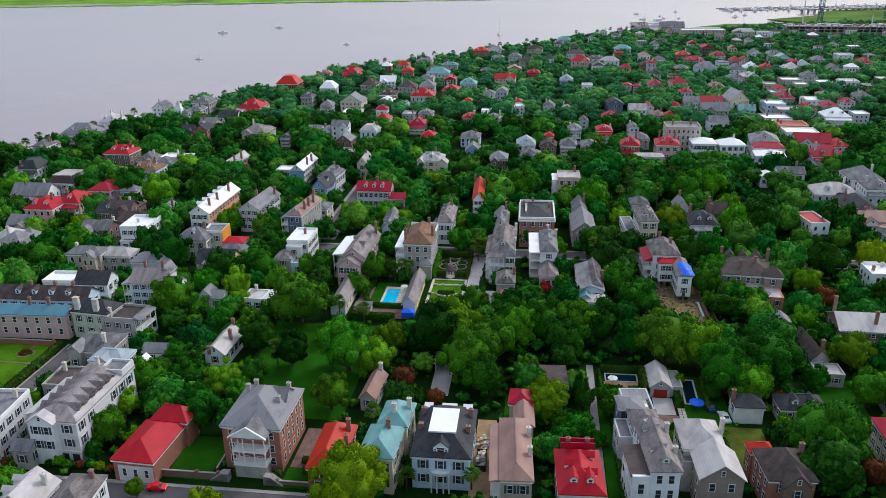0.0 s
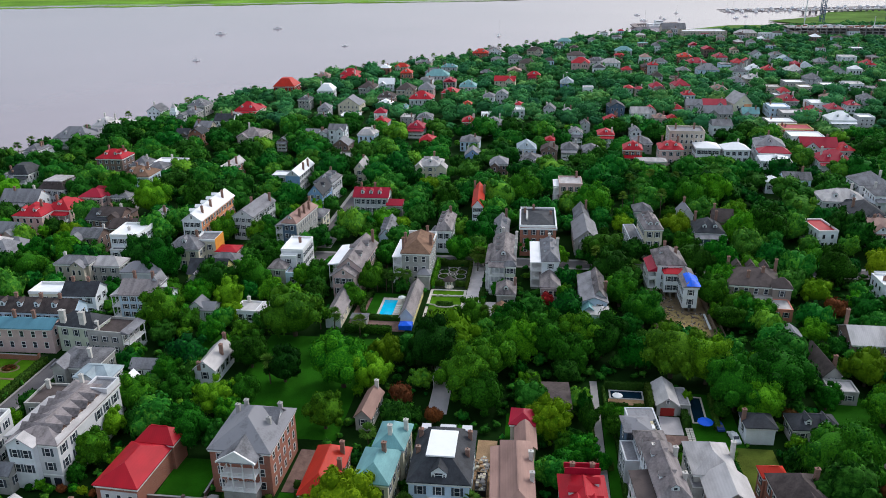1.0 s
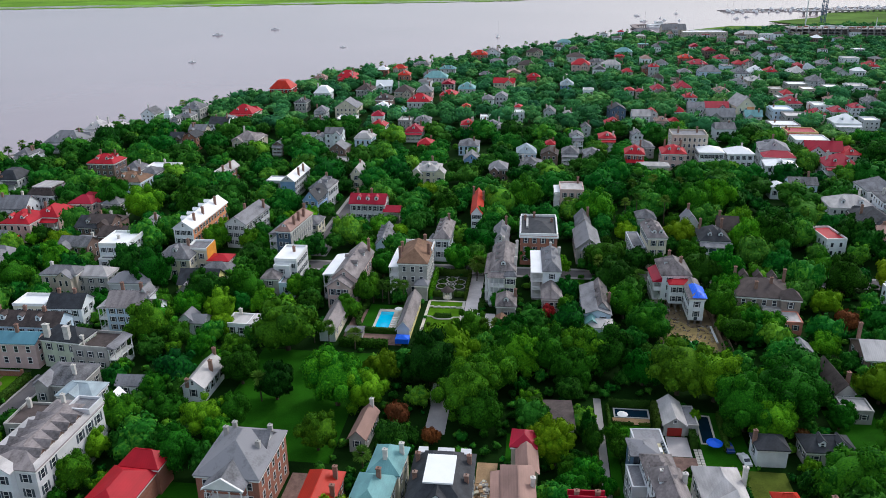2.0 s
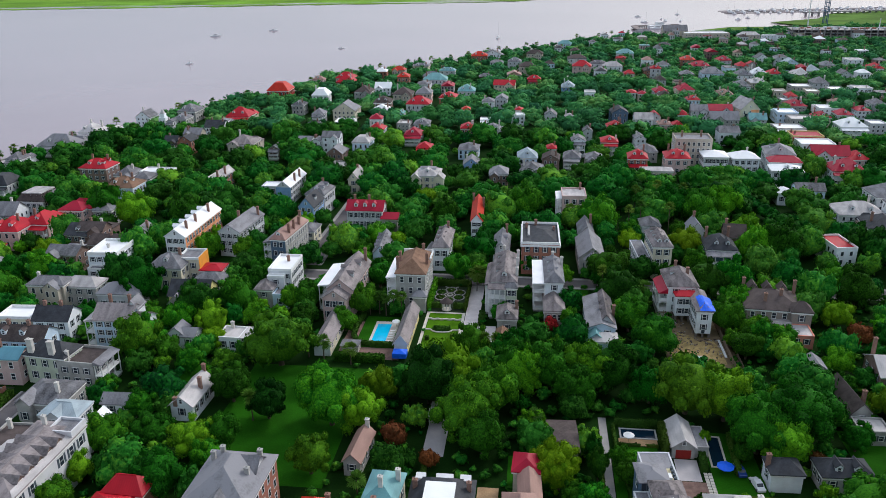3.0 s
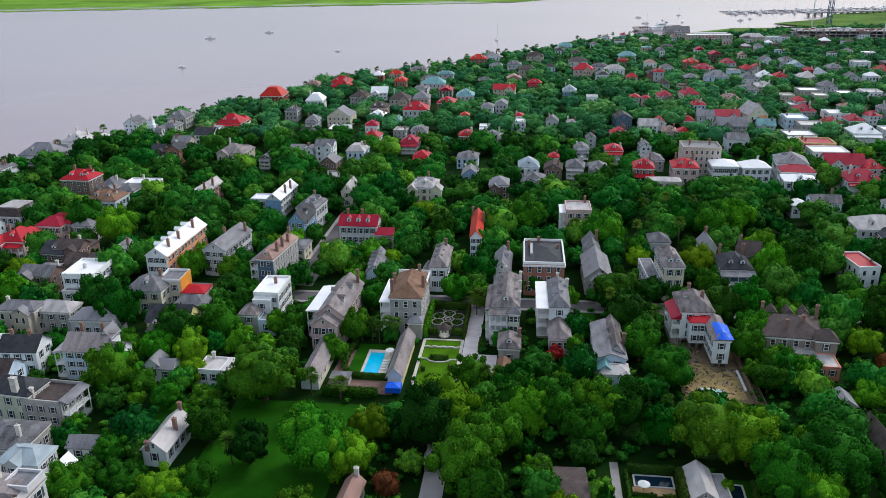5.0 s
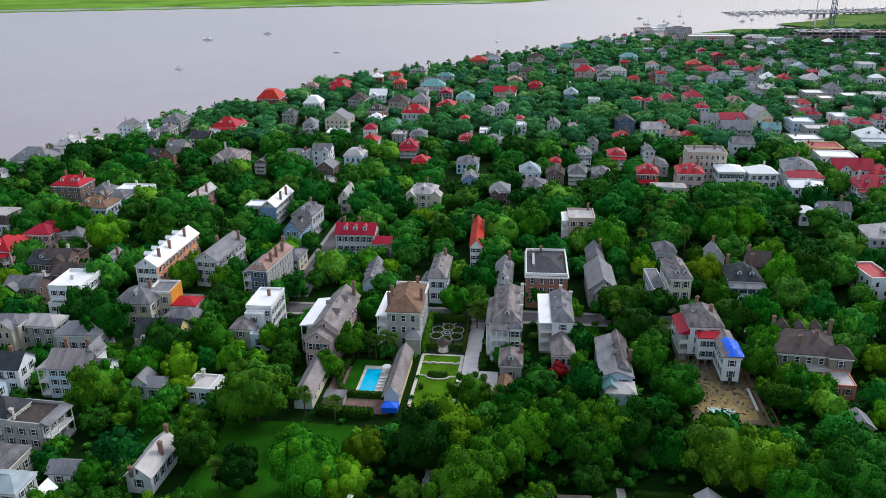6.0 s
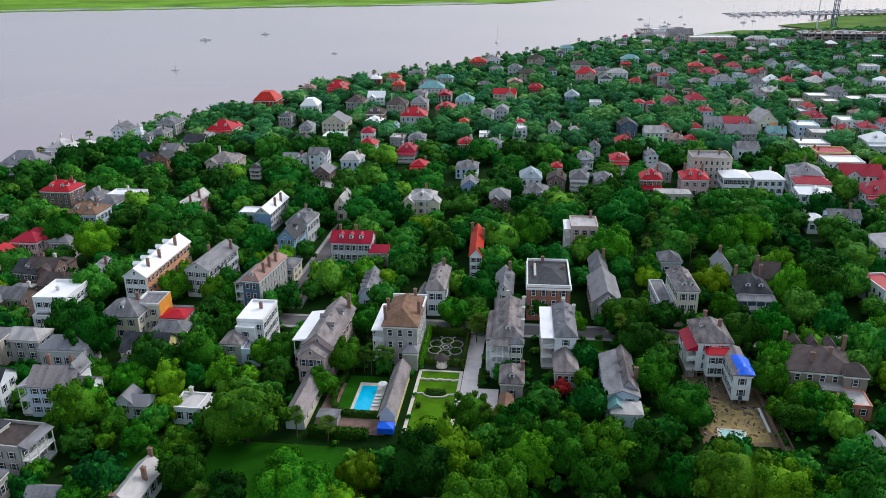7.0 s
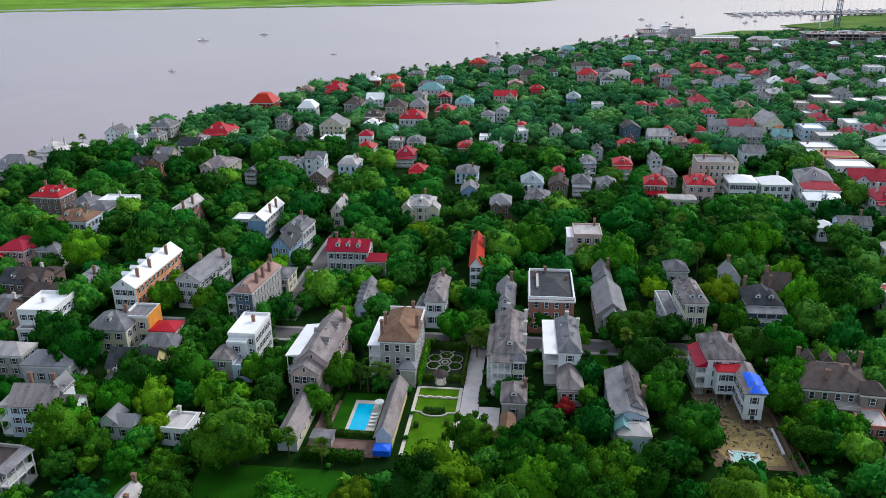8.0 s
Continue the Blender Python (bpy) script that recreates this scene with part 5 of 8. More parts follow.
h = house(-154.0, 297.0, 9.0, 13.0, 7, 2, "gable_y", 2.8, "cream", "slate", 2, "cream house with gabled slate roof", chimneys=[(2, 2, 11.4)])
house(-166.0, 291.0, 9.0, 11.0, 6, 2, "gable_x", 2.4, "brown", "brown", 1, "low brown-roofed house beside a lane")
h = house(-152.0, 372.0, 6.4, 22.0, 9, -4, "gable_y", 2.4, "brick", "pale", 3, "narrow brick house with a pale metal roof", chimneys=[(2.4, -6, 13), (2.4, 2, 13)])
h = house(-115.0, 368.0, 7.0, 24.0, 9, -2, "gable_y", 2.6, "grey", "white", 3, "long grey house with a bright white roof", chimneys=[(2.6, -3, 13), (2.6, 4, 13)], clear=5.0)
part("front_wall", Shape().box(-3.5, -11.72, 2.5, 3.5, -11.62, 8.7), WALLS["blue"], h, "bright blue front wall")
house(-124.0, 366.0, 7.4, 8.0, 7, 0, "flat", 0.5, "grey", "white", 2, "small grey house with a white flat roof")
h = house(-96.0, 334.0, 7.2, 14.0, 9.5, -4, "gable_y", 3.8, "blue", "dark", 3, "bright blue house with a steep dark gabled roof", dormers=[("r", 1, 0.3)], pitch=2.3, clear=5.0)
h = house(-96.5, 350.5, 9.5, 14.0, 9.5, -6, "hip", 3.4, "grey", "slate", 2, "grey house with a big slate roof and white dormers", dormers=[("f", 1, 0.35), ("r", 2, 0.35)], chimneys=[(0, 4, 14)])
h = house(-87.0, 381.0, 6.0, 14.0, 8.0, -1, "gable_y", 3.2, "cream", "pale", 2, "cream gabled house beside the narrow street", chimneys=[(0, 3, 12.4)])
h = house(-53.5, 391.0, 12.0, 14.0, 7.4, 0, "hip", 2.8, "cream", "pale", 2, "cream house with a pale many-gabled roof", dormers=[("f", 1, 0.35), ("l", 1, 0.35), ("r", 1, 0.35)], chimneys=[(1, 4, 12)])
block(h, -5.4, -5.0, 5.0, 6.0, 6.4, "gable_y", 2.4, "cream", "pale", 1, sides="f")
block(h, 5.6, -4.0, 5.0, 6.0, 6.4, "gable_y", 2.2, "cream", "pale", 1, sides="f")
h = house(50.0, 428.0, 10.4, 12.0, 8, -3, "hip", 3.6, "brick", "red", 2, "brick house with a steep red hipped roof and porch", dormers=[("f", 2, 0.35)], chimneys=[(3, 3, 13.4)], clear=4.0)
piazza(h, -4.6, -8.4, 4.6, -5.62, 4.2, 1, "f", "red", joined=True)
h = house(69.4, 427.0, 12.9, 14.0, 9, -2, "hip", 3.4, "pink", "red", 2, "pinkish house with a red roof and pediment", dormers=[("f", 2, 0.35)], chimneys=[(-4, 3, 14), (4, 3, 14)], clear=4.0)
h = house(79.9, 446.0, 18.6, 14.0, 14, -1, "flat", 1.0, "beige", "slate", 4, "tall beige apartment house with many small windows", chimneys=[(-5, 2, 17), (5, 3, 17)], pitch=2.6, shutters=False)
h = house(89.2, 433.0, 13.0, 13.0, 8.4, 0, "hip", 2.2, "white", "white", 2, "white house with tall dark shutters and a white roof", pitch=2.0, clear=4.0)
h = house(103.6, 432.0, 14.0, 12.0, 8.0, 3, "hip", 2.8, "white", "white", 2, "white house with a broad white hipped roof", chimneys=[(2, 2, 12)], stack=STUCCO_STACK, clear=4.0)
h = house(121.7, 436.0, 15.0, 17.0, 10, -8, "hip", 3.8, "grey", "slate", 2, "large grey house with a tall slate hipped roof", dormers=[("f", 1, 0.35), ("l", 1, 0.35)], chimneys=[(0, 4, 15.5)])
h = house(118.0, 409.0, 15.0, 12.0, 8, -5, "hip", 2.0, "white", "white", 2, "white house with a white roof and dormer", dormers=[("f", 1, 0.35)], clear=4.0)
house(120.5, 421.0, 16.0, 9.0, 9.0, -5, "hip", 2.4, "white", "crimson", 2, "white house with a crimson roof")
h = house(120.0, 380.0, 13.0, 9.0, 7, -1, "gable_x", 2.4, "paleblue", "slate", 2, "pale blue house with a slate roof", chimneys=[(3, 1, 11.6)], clear=4.0)
house(109.0, 379.0, 7.0, 8.0, 5.6, 0, "hip", 1.8, "white", "white", 1, "low white wing with a white roof")
house(58.0, 414.0, 16.0, 8.0, 5.0, 0, "hip", 1.2, "cream", "pale", 1, "low cream house with a pale roof")

# tall gabled hall with a coral front
h = house(134.0, 561.0, 13.0, 18.0, 9, 10, "gable_y", 6.0, "cream", "pale", 2, "tall gabled cream hall with coral panels and a pale roof", name="hall", category="hall", pitch=4.4, shutters=False)
part("front_panel", Shape().box(0.6, -8.72, 1.0, 5.6, -8.62, 8.6), WALLS["coral"], h, "coral painted panel")
part("doorway", Shape().box(-3.4, -8.72, 0.1, -0.6, -8.62, 6.0), GLASS, h, "tall dark doorway")

# white mansard house
h = house(-219.3, 333.6, 12.9, 14.0, 8.6, -2, "deck", 3.0, "stucco_white", "brown", 2, "white house with a dark mansard roof and a pale flat top", deck=0.3, pitch=2.6, dormers=[("f", 3, 0.2), ("r", 3, 0.2)])
part("roof_deck", Shape().box(-4.64, -5.04, 11.6, 4.64, 5.04, 12.05), ROOFS["pale"], h, "pale flat roof top")
COLOUR = dict(slate="grey slate", pale="pale metal", dark="dark slate", brown="brown shingle", tan="tan", mauve="faded pink", red="bright red", crimson="crimson", orange="orange-red", teal="blue-green", blue="blue", bluegrey="blue-grey metal", weathered="weathered", white="white")
WALLWORD = dict(white="white", stucco_white="white stuccoed", cream="cream", beige="beige", grey="grey", stone="grey stuccoed", pink="pink", coral="coral", orange="orange", red="red", brick="brick", brown="brown brick", blue="blue", paleblue="pale blue", sage="sage", yellow="yellow", darkblue="dark blue")
ROOFWORD = dict(hip="hipped", flat="flat", gable_x="gabled", gable_y="gabled", deck="flat-topped hipped")
FARR = random.Random(11)


def far(x, y, w, d, eave, yaw, roof, top, wall, group=""):
    """A house of the distance: one block, chimneys, perhaps a porch or a rear wing."""
    storeys = 3 if eave > 9 else 2
    rise = FARR.uniform(0.26, 0.40) * min(w, d) if roof != "flat" else 0.7
    label = f"{WALLWORD[wall]} house with a {COLOUR[top]} {ROOFWORD[roof]} roof among trees"
    h = base("house", x, y, yaw, label, "house", group)
    dist = math.hypot(x, y - 60)
    SMALL[h.name] = Shape()
    block(h, 0, 0, w, d, eave, roof, rise, wall, top, storeys, sides="fr" if x < -40 else "fl" if x > 20 else "f", pitch=2.9 if dist < 650 else 4.0, cornice=dist < 600, win=1.2, deck=0.6)
    LOTS.append((x, y, w / 2, d / 2, 4.6))
    if dist < 800:
        for k in range(FARR.choice([0, 1, 1, 2])):
            cx = FARR.choice([-1, 1]) * w * FARR.uniform(0.2, 0.4)
            chimney(h, cx, FARR.uniform(-0.2, 0.4) * d, eave - 0.3, eave + rise + FARR.uniform(0.6, 1.4), mat=FARR.choice([CHIMNEY, STUCCO_STACK]))
        if roof == "hip" and w > 8 and FARR.random() < 0.6:
            for sx in ((0.0,) if w < 11 else (-w * 0.2, w * 0.2)):
                dormer(h, sx, -d / 2 + 0.3 * min(w, d) / 2, eave + rise * 0.3, 0, top=top)
        elif roof in ("hip", "gable_x") and w > 7 and FARR.random() < 0.7:
            block(h, FARR.choice([-1, 1]) * w * 0.22, -d / 2 - 0.9, w * 0.42, 2.4, eave * 0.96, "gable_y", w * 0.17, wall, top, storeys, sides="f", pitch=2.2, cornice=False, win=1.0)
        if FARR.random() < 0.4 and dist < 520:
            piazza(h, -w / 2 + 0.3, -d / 2 - 2.6, w / 2 - 0.3, -d / 2 - 0.02, eave * 0.8, 2, "f", top, post=3.0, joined=True)
    if FARR.random() < 0.5:
        block(h, FARR.choice([-1, 1]) * w * 0.2, d / 2 + 3.0, w * 0.55, 5.9, eave * 0.8, "hip" if roof != "flat" else "flat", rise * 0.6, wall, top, 1, sides="", cornice=False)
    tagged(part("glazing", SMALL.pop(h.name), [TRIM, GLASS], h), kind="stuff")
    return h

# ---- houses of the middle distance and beyond ----
far(114.4, 257.1, 7.8, 9.4, 7, 1, "flat", "white", "white")
far(-194.3, 258.7, 8.6, 10.4, 5, 1, "flat", "white", "paleblue")
far(-196.0, 259.0, 13.8, 14.0, 6, -3, "hip", "slate", "grey")
far(-202.8, 263.7, 7.1, 8.6, 7, -1, "hip", "pale", "grey")
far(-206.1, 277.8, 7.0, 8.5, 5, -3, "hip", "red", "pink")
far(-206.4, 278.6, 9.2, 7.7, 7, -3, "gable_x", "slate", "pink")
far(-208.2, 298.2, 12.4, 14.0, 8, 1, "hip", "red", "pink")
far(-200.0, 306.3, 9.8, 11.9, 8, -1, "hip", "red", "pink")
far(131.8, 310.4, 12.2, 10.3, 8, 2, "gable_x", "mauve", "white")
far(-226.8, 318.2, 16.7, 11.0, 7, 2, "gable_x", "slate", "white")
far(132.8, 332.2, 13.0, 14.0, 7, -3, "hip", "dark", "pink")
far(145.3, 345.1, 10.7, 12.9, 11, -2, "hip", "slate", "white")
far(129.7, 349.2, 17.9, 14.0, 7, -1, "hip", "pale", "grey")
far(-257.3, 353.5, 10.3, 12.5, 6, -1, "hip", "slate", "grey")
far(-252.4, 357.1, 10.4, 12.5, 8, 2, "deck", "dark", "grey")
far(146.6, 364.7, 13.6, 14.0, 10, 3, "hip", "slate", "grey")
far(-204.1, 384.0, 9.1, 11.1, 6, 1, "hip", "slate", "stone")
far(-19.6, 397.1, 8.8, 10.7, 7, 1, "hip", "slate", "brown")
far(-277.2, 404.8, 8.0, 9.7, 7, 0, "hip", "slate", "white")
far(-3.8, 411.5, 11.2, 13.5, 5, 0, "hip", "slate", "stone")
far(-34.4, 413.6, 7.9, 9.6, 7, 3, "gable_y", "slate", "blue")
far(-102.8, 414.4, 9.5, 11.6, 4, 2, "flat", "pale", "stone")
far(148.0, 416.3, 15.5, 14.0, 7, -1, "hip", "crimson", "white")
far(5.9, 427.5, 8.6, 10.4, 7, -3, "gable_y", "brown", "brown")
far(-6.4, 429.8, 10.0, 12.1, 7, 2, "hip", "bluegrey", "paleblue")
far(-109.4, 431.2, 8.5, 10.3, 7, 0, "gable_y", "slate", "brown")
far(28.4, 432.8, 8.6, 10.5, 6, 3, "hip", "slate", "stone")
far(17.0, 434.3, 8.7, 10.5, 6, -3, "hip", "slate", "grey")
far(-146.5, 440.9, 5.9, 7.5, 6, 0, "gable_y", "slate", "brown")
far(-274.7, 441.1, 21.6, 14.0, 6, 0, "hip", "slate", "grey")
far(162.1, 442.4, 9.7, 11.7, 6, 2, "hip", "red", "pink")
far(-166.4, 445.1, 14.3, 14.0, 8, -1, "hip", "weathered", "beige")
far(149.8, 446.3, 18.5, 11.0, 7, -3, "gable_x", "crimson", "grey")
far(6.4, 448.1, 5.1, 7.5, 7, -1, "hip", "red", "grey")
far(-201.2, 448.5, 7.9, 9.6, 8, -2, "gable_y", "dark", "brick")
far(-98.8, 449.0, 9.4, 11.4, 9, 1, "deck", "pale", "paleblue")
far(-211.4, 450.6, 7.4, 7.0, 7, 2, "gable_x", "dark", "brown")
far(57.4, 451.6, 10.0, 12.1, 6, 3, "hip", "slate", "stone")
far(-125.9, 453.4, 4.2, 7.5, 8, -1, "gable_y", "slate", "white")
far(-64.2, 453.8, 7.9, 9.6, 5, -2, "hip", "red", "grey")
far(-117.7, 455.3, 9.9, 8.3, 10, 0, "gable_x", "slate", "white")
far(-133.5, 456.8, 7.9, 7.0, 7, -2, "gable_x", "slate", "white")
far(21.3, 460.3, 7.2, 8.7, 9, 1, "gable_y", "slate", "white")
far(38.3, 462.7, 8.9, 10.8, 8, 0, "hip", "red", "grey")
far(-204.4, 465.7, 10.2, 8.6, 8, -1, "gable_x", "slate", "beige")
far(-269.7, 467.3, 11.4, 13.7, 8, 1, "hip", "pale", "white")
far(-261.4, 468.9, 5.9, 7.5, 7, 1, "flat", "white", "white")
far(152.0, 474.5, 18.3, 14.0, 6, -1, "flat", "white", "white")
far(-259.6, 476.5, 5.0, 7.5, 7, 2, "hip", "pale", "white")
far(57.2, 479.8, 5.9, 7.5, 6, 2, "gable_y", "slate", "white")
far(-74.7, 481.2, 10.3, 12.4, 6, 0, "hip", "crimson", "grey")
far(-200.8, 490.5, 12.0, 10.1, 7, 0, "gable_x", "dark", "white")
far(-43.1, 492.2, 8.5, 10.3, 8, 2, "hip", "red", "brick")
far(-99.5, 493.8, 9.4, 11.3, 6, -3, "hip", "red", "grey")
far(152.6, 494.3, 17.0, 14.0, 6, -1, "flat", "crimson", "yellow")
far(-28.3, 494.8, 11.9, 14.0, 6, 2, "hip", "slate", "grey")
far(28.4, 497.9, 5.3, 7.5, 6, 2, "gable_y", "slate", "grey")
far(-233.7, 498.8, 4.1, 7.5, 8, -2, "gable_y", "slate", "grey")
far(-201.7, 505.2, 5.1, 7.5, 7, 2, "hip", "slate", "white")
far(-230.4, 507.4, 9.0, 10.9, 8, -2, "hip", "slate", "stone")
far(45.5, 509.7, 9.2, 11.1, 6, 3, "hip", "red", "pink")
far(-74.0, 512.3, 9.3, 11.2, 6, 0, "hip", "slate", "grey")
far(183.6, 513.1, 15.0, 14.0, 8, 0, "hip", "white", "white")
far(-124.7, 513.7, 10.8, 13.1, 6, -1, "flat", "white", "white")
far(148.5, 514.0, 16.8, 14.0, 6, 2, "flat", "white", "stone")
far(-85.9, 515.7, 8.4, 10.2, 5, -3, "flat", "pale", "stone")
far(83.8, 517.8, 5.7, 7.5, 6, 1, "hip", "red", "pink")
far(-262.8, 522.5, 9.7, 11.8, 6, -2, "gable_y", "slate", "white")
far(-199.3, 528.8, 15.7, 14.0, 6, -1, "hip", "red", "cream")
far(-35.0, 529.1, 6.8, 8.2, 5, 2, "flat", "white", "white")
far(78.1, 529.4, 8.1, 9.8, 4, 3, "hip", "mauve", "pink")
far(204.4, 529.6, 9.3, 11.3, 6, -1, "flat", "white", "grey")
far(65.4, 535.6, 11.2, 9.5, 6, 3, "gable_x", "pale", "white")
far(115.4, 537.5, 17.6, 11.0, 6, 2, "gable_x", "slate", "stone")
far(-147.9, 538.2, 7.9, 9.5, 6, 2, "hip", "slate", "grey")
far(-238.6, 538.3, 12.8, 14.0, 7, -2, "hip", "slate", "stone")
far(6.8, 539.5, 7.5, 9.0, 7, -3, "gable_y", "slate", "grey")
far(19.1, 540.3, 6.1, 7.5, 5, 1, "hip", "pale", "white")
far(-14.2, 540.6, 8.9, 10.8, 6, 0, "flat", "white", "white")
far(163.9, 541.6, 14.8, 14.0, 6, -3, "flat", "pale", "stone")
far(-93.0, 543.8, 4.3, 7.5, 6, -3, "gable_y", "teal", "white")
far(137.9, 544.0, 10.5, 8.8, 5, -3, "gable_x", "teal", "grey")
far(73.9, 547.2, 6.1, 7.5, 6, -1, "gable_y", "red", "grey")
far(51.3, 547.5, 10.1, 12.3, 8, 3, "gable_y", "dark", "darkblue")
far(177.9, 547.8, 9.4, 11.4, 6, 1, "hip", "crimson", "beige")
far(-132.1, 549.4, 15.2, 14.0, 7, -1, "gable_y", "slate", "cream")
far(92.1, 550.2, 6.7, 8.2, 6, 3, "hip", "red", "grey")
far(-49.8, 552.2, 5.7, 7.5, 7, 3, "hip", "orange", "pink")
far(-108.6, 556.7, 12.0, 14.0, 5, 3, "hip", "white", "white")
far(158.7, 557.0, 12.6, 14.0, 7, -1, "flat", "white", "paleblue")
far(194.6, 557.3, 9.5, 11.5, 6, 0, "hip", "crimson", "grey")
far(-14.3, 559.0, 5.0, 7.5, 6, -2, "hip", "red", "pink")
far(104.3, 560.8, 10.6, 8.9, 7, 1, "gable_x", "slate", "grey")
far(118.1, 562.5, 15.0, 11.0, 7, -3, "gable_x", "crimson", "grey")
far(-83.6, 562.9, 16.0, 14.0, 9, 1, "hip", "red", "grey")
far(-169.0, 563.3, 8.6, 10.5, 7, -1, "hip", "slate", "stone")
far(210.9, 571.8, 8.4, 10.2, 6, 3, "hip", "crimson", "white")
far(-110.6, 572.8, 11.9, 14.0, 8, 3, "hip", "brown", "brown")
far(193.2, 583.4, 13.1, 14.0, 5, -2, "flat", "white", "white")
far(-36.7, 583.7, 8.2, 9.9, 7, 0, "hip", "slate", "white")
far(174.9, 592.2, 11.6, 14.0, 5, 2, "hip", "crimson", "stone")
far(-27.7, 594.8, 8.3, 10.1, 7, -2, "gable_y", "slate", "grey")
far(229.2, 596.2, 9.4, 11.4, 6, 2, "hip", "slate", "grey")
far(-162.5, 598.5, 11.9, 14.0, 8, 3, "deck", "white", "white")
far(107.1, 598.9, 8.4, 10.1, 7, 2, "hip", "red", "paleblue")
far(-66.7, 599.3, 12.3, 14.0, 7, -3, "hip", "red", "brick")
far(206.5, 603.5, 7.8, 9.5, 5, -3, "hip", "mauve", "stone")
far(-102.5, 611.2, 13.9, 14.0, 7, 0, "hip", "brown", "beige")
far(174.6, 611.3, 9.5, 11.5, 5, 1, "flat", "white", "stone")
far(36.0, 612.8, 7.6, 9.2, 9, 1, "flat", "pale", "white")
far(-87.5, 616.5, 11.6, 14.0, 7, 1, "hip", "slate", "pink")
far(178.5, 616.5, 7.3, 8.9, 7, 2, "hip", "red", "stone")
far(-199.9, 617.2, 16.5, 17.3, 8, 1, "deck", "orange", "red")
far(-134.2, 619.2, 12.6, 14.0, 7, -2, "hip", "brown", "stone")
far(133.5, 623.6, 11.3, 13.6, 7, 1, "hip", "mauve", "pink")
far(75.2, 625.9, 5.8, 7.5, 6, -1, "hip", "crimson", "beige")
far(-56.1, 627.3, 12.8, 14.0, 7, 2, "hip", "teal", "grey")
far(67.8, 630.7, 7.0, 8.5, 6, -3, "hip", "red", "grey")
far(89.0, 632.2, 9.7, 11.7, 7, 3, "hip", "crimson", "grey")
far(107.5, 635.5, 11.6, 14.0, 8, 3, "hip", "crimson", "cream")
far(177.0, 641.8, 9.9, 12.0, 6, -3, "flat", "pale", "beige")
far(201.0, 642.5, 9.5, 11.5, 6, -1, "flat", "white", "beige")
far(-123.9, 643.4, 12.6, 10.6, 6, 2, "gable_x", "white", "white")
far(221.7, 654.1, 11.5, 13.9, 6, -3, "flat", "white", "stone")
far(21.5, 655.2, 10.2, 12.4, 6, -2, "hip", "bluegrey", "blue")
far(-28.4, 656.9, 16.7, 11.0, 7, -3, "gable_x", "red", "cream")
far(-157.4, 658.3, 14.3, 14.0, 8, 1, "hip", "red", "brick")
far(242.4, 659.8, 12.7, 14.0, 6, -2, "flat", "pale", "white")
far(199.2, 665.5, 14.9, 14.0, 6, 0, "flat", "white", "stone")
far(155.3, 666.3, 12.0, 14.0, 6, 2, "hip", "slate", "white")
far(-6.3, 678.9, 7.3, 8.8, 6, 1, "hip", "crimson", "brick")
far(-113.8, 680.6, 9.7, 11.8, 9, 3, "hip", "orange", "brick")
far(-87.1, 680.8, 19.3, 14.0, 7, 2, "hip", "teal", "grey")
far(171.9, 682.6, 12.2, 14.0, 6, -1, "hip", "pale", "beige")
far(219.2, 684.3, 12.1, 14.0, 6, 0, "hip", "slate", "grey")
far(97.1, 691.7, 8.5, 10.3, 6, 0, "hip", "brown", "grey")
far(143.1, 717.2, 17.3, 14.0, 8, 0, "hip", "slate", "paleblue")
far(169.4, 722.0, 13.0, 14.0, 6, 2, "hip", "slate", "white")
far(123.5, 723.2, 11.0, 13.3, 6, 0, "hip", "slate", "pink")
far(217.1, 726.5, 13.3, 14.0, 6, -1, "hip", "pale", "stone")
far(252.4, 727.5, 11.5, 13.9, 6, -2, "gable_y", "slate", "grey")
far(197.0, 731.0, 10.0, 12.1, 6, -2, "hip", "red", "grey")
far(184.5, 731.6, 12.2, 14.0, 6, -3, "hip", "white", "white")
far(221.6, 740.5, 6.6, 7.9, 10, 3, "hip", "crimson", "red")
far(96.7, 744.7, 12.8, 14.0, 6, 2, "hip", "brown", "brick")
far(232.6, 748.6, 13.2, 14.0, 6, 0, "hip", "bluegrey", "grey")
far(291.2, 766.4, 11.5, 13.9, 6, 1, "hip", "red", "white")
far(180.4, 775.8, 9.3, 11.2, 6, 3, "hip", "red", "stone")
far(143.6, 776.2, 16.9, 14.0, 6, -2, "hip", "crimson", "pink")
far(256.3, 782.4, 11.4, 13.8, 6, 1, "hip", "slate", "beige")
far(192.4, 788.6, 6.6, 8.0, 6, -1, "gable_y", "red", "stone")
far(227.5, 792.4, 11.7, 14.0, 7, -3, "gable_y", "bluegrey", "paleblue")
far(138.4, 809.2, 13.2, 14.0, 7, -2, "hip", "orange", "brick")
far(172.4, 813.4, 12.2, 14.0, 6, 3, "hip", "crimson", "grey")
far(222.6, 816.5, 8.7, 10.5, 6, 0, "gable_y", "slate", "grey")
far(292.2, 819.6, 14.3, 14.0, 6, 0, "flat", "pale", "white")
far(211.9, 832.7, 9.9, 12.0, 6, 2, "gable_y", "slate", "white")
far(-183.8, 670.7, 9.2, 7.3, 7.5, -3, "hip", "mauve", "pink")
far(-162.9, 681, 15.5, 12.2, 7.5, -4, "hip", "red", "pink")
far(-124.5, 720.2, 11.4, 8.5, 8.5, -4, "hip", "orange", "beige")
far(-109.4, 751.6, 14.5, 8.5, 7.5, -1, "hip", "slate", "cream")
far(-82.7, 731.4, 14.1, 8.0, 6.5, -1, "hip", "teal", "grey")
far(-92.3, 699.9, 15.8, 11.0, 6.5, 5, "hip", "slate", "pink")
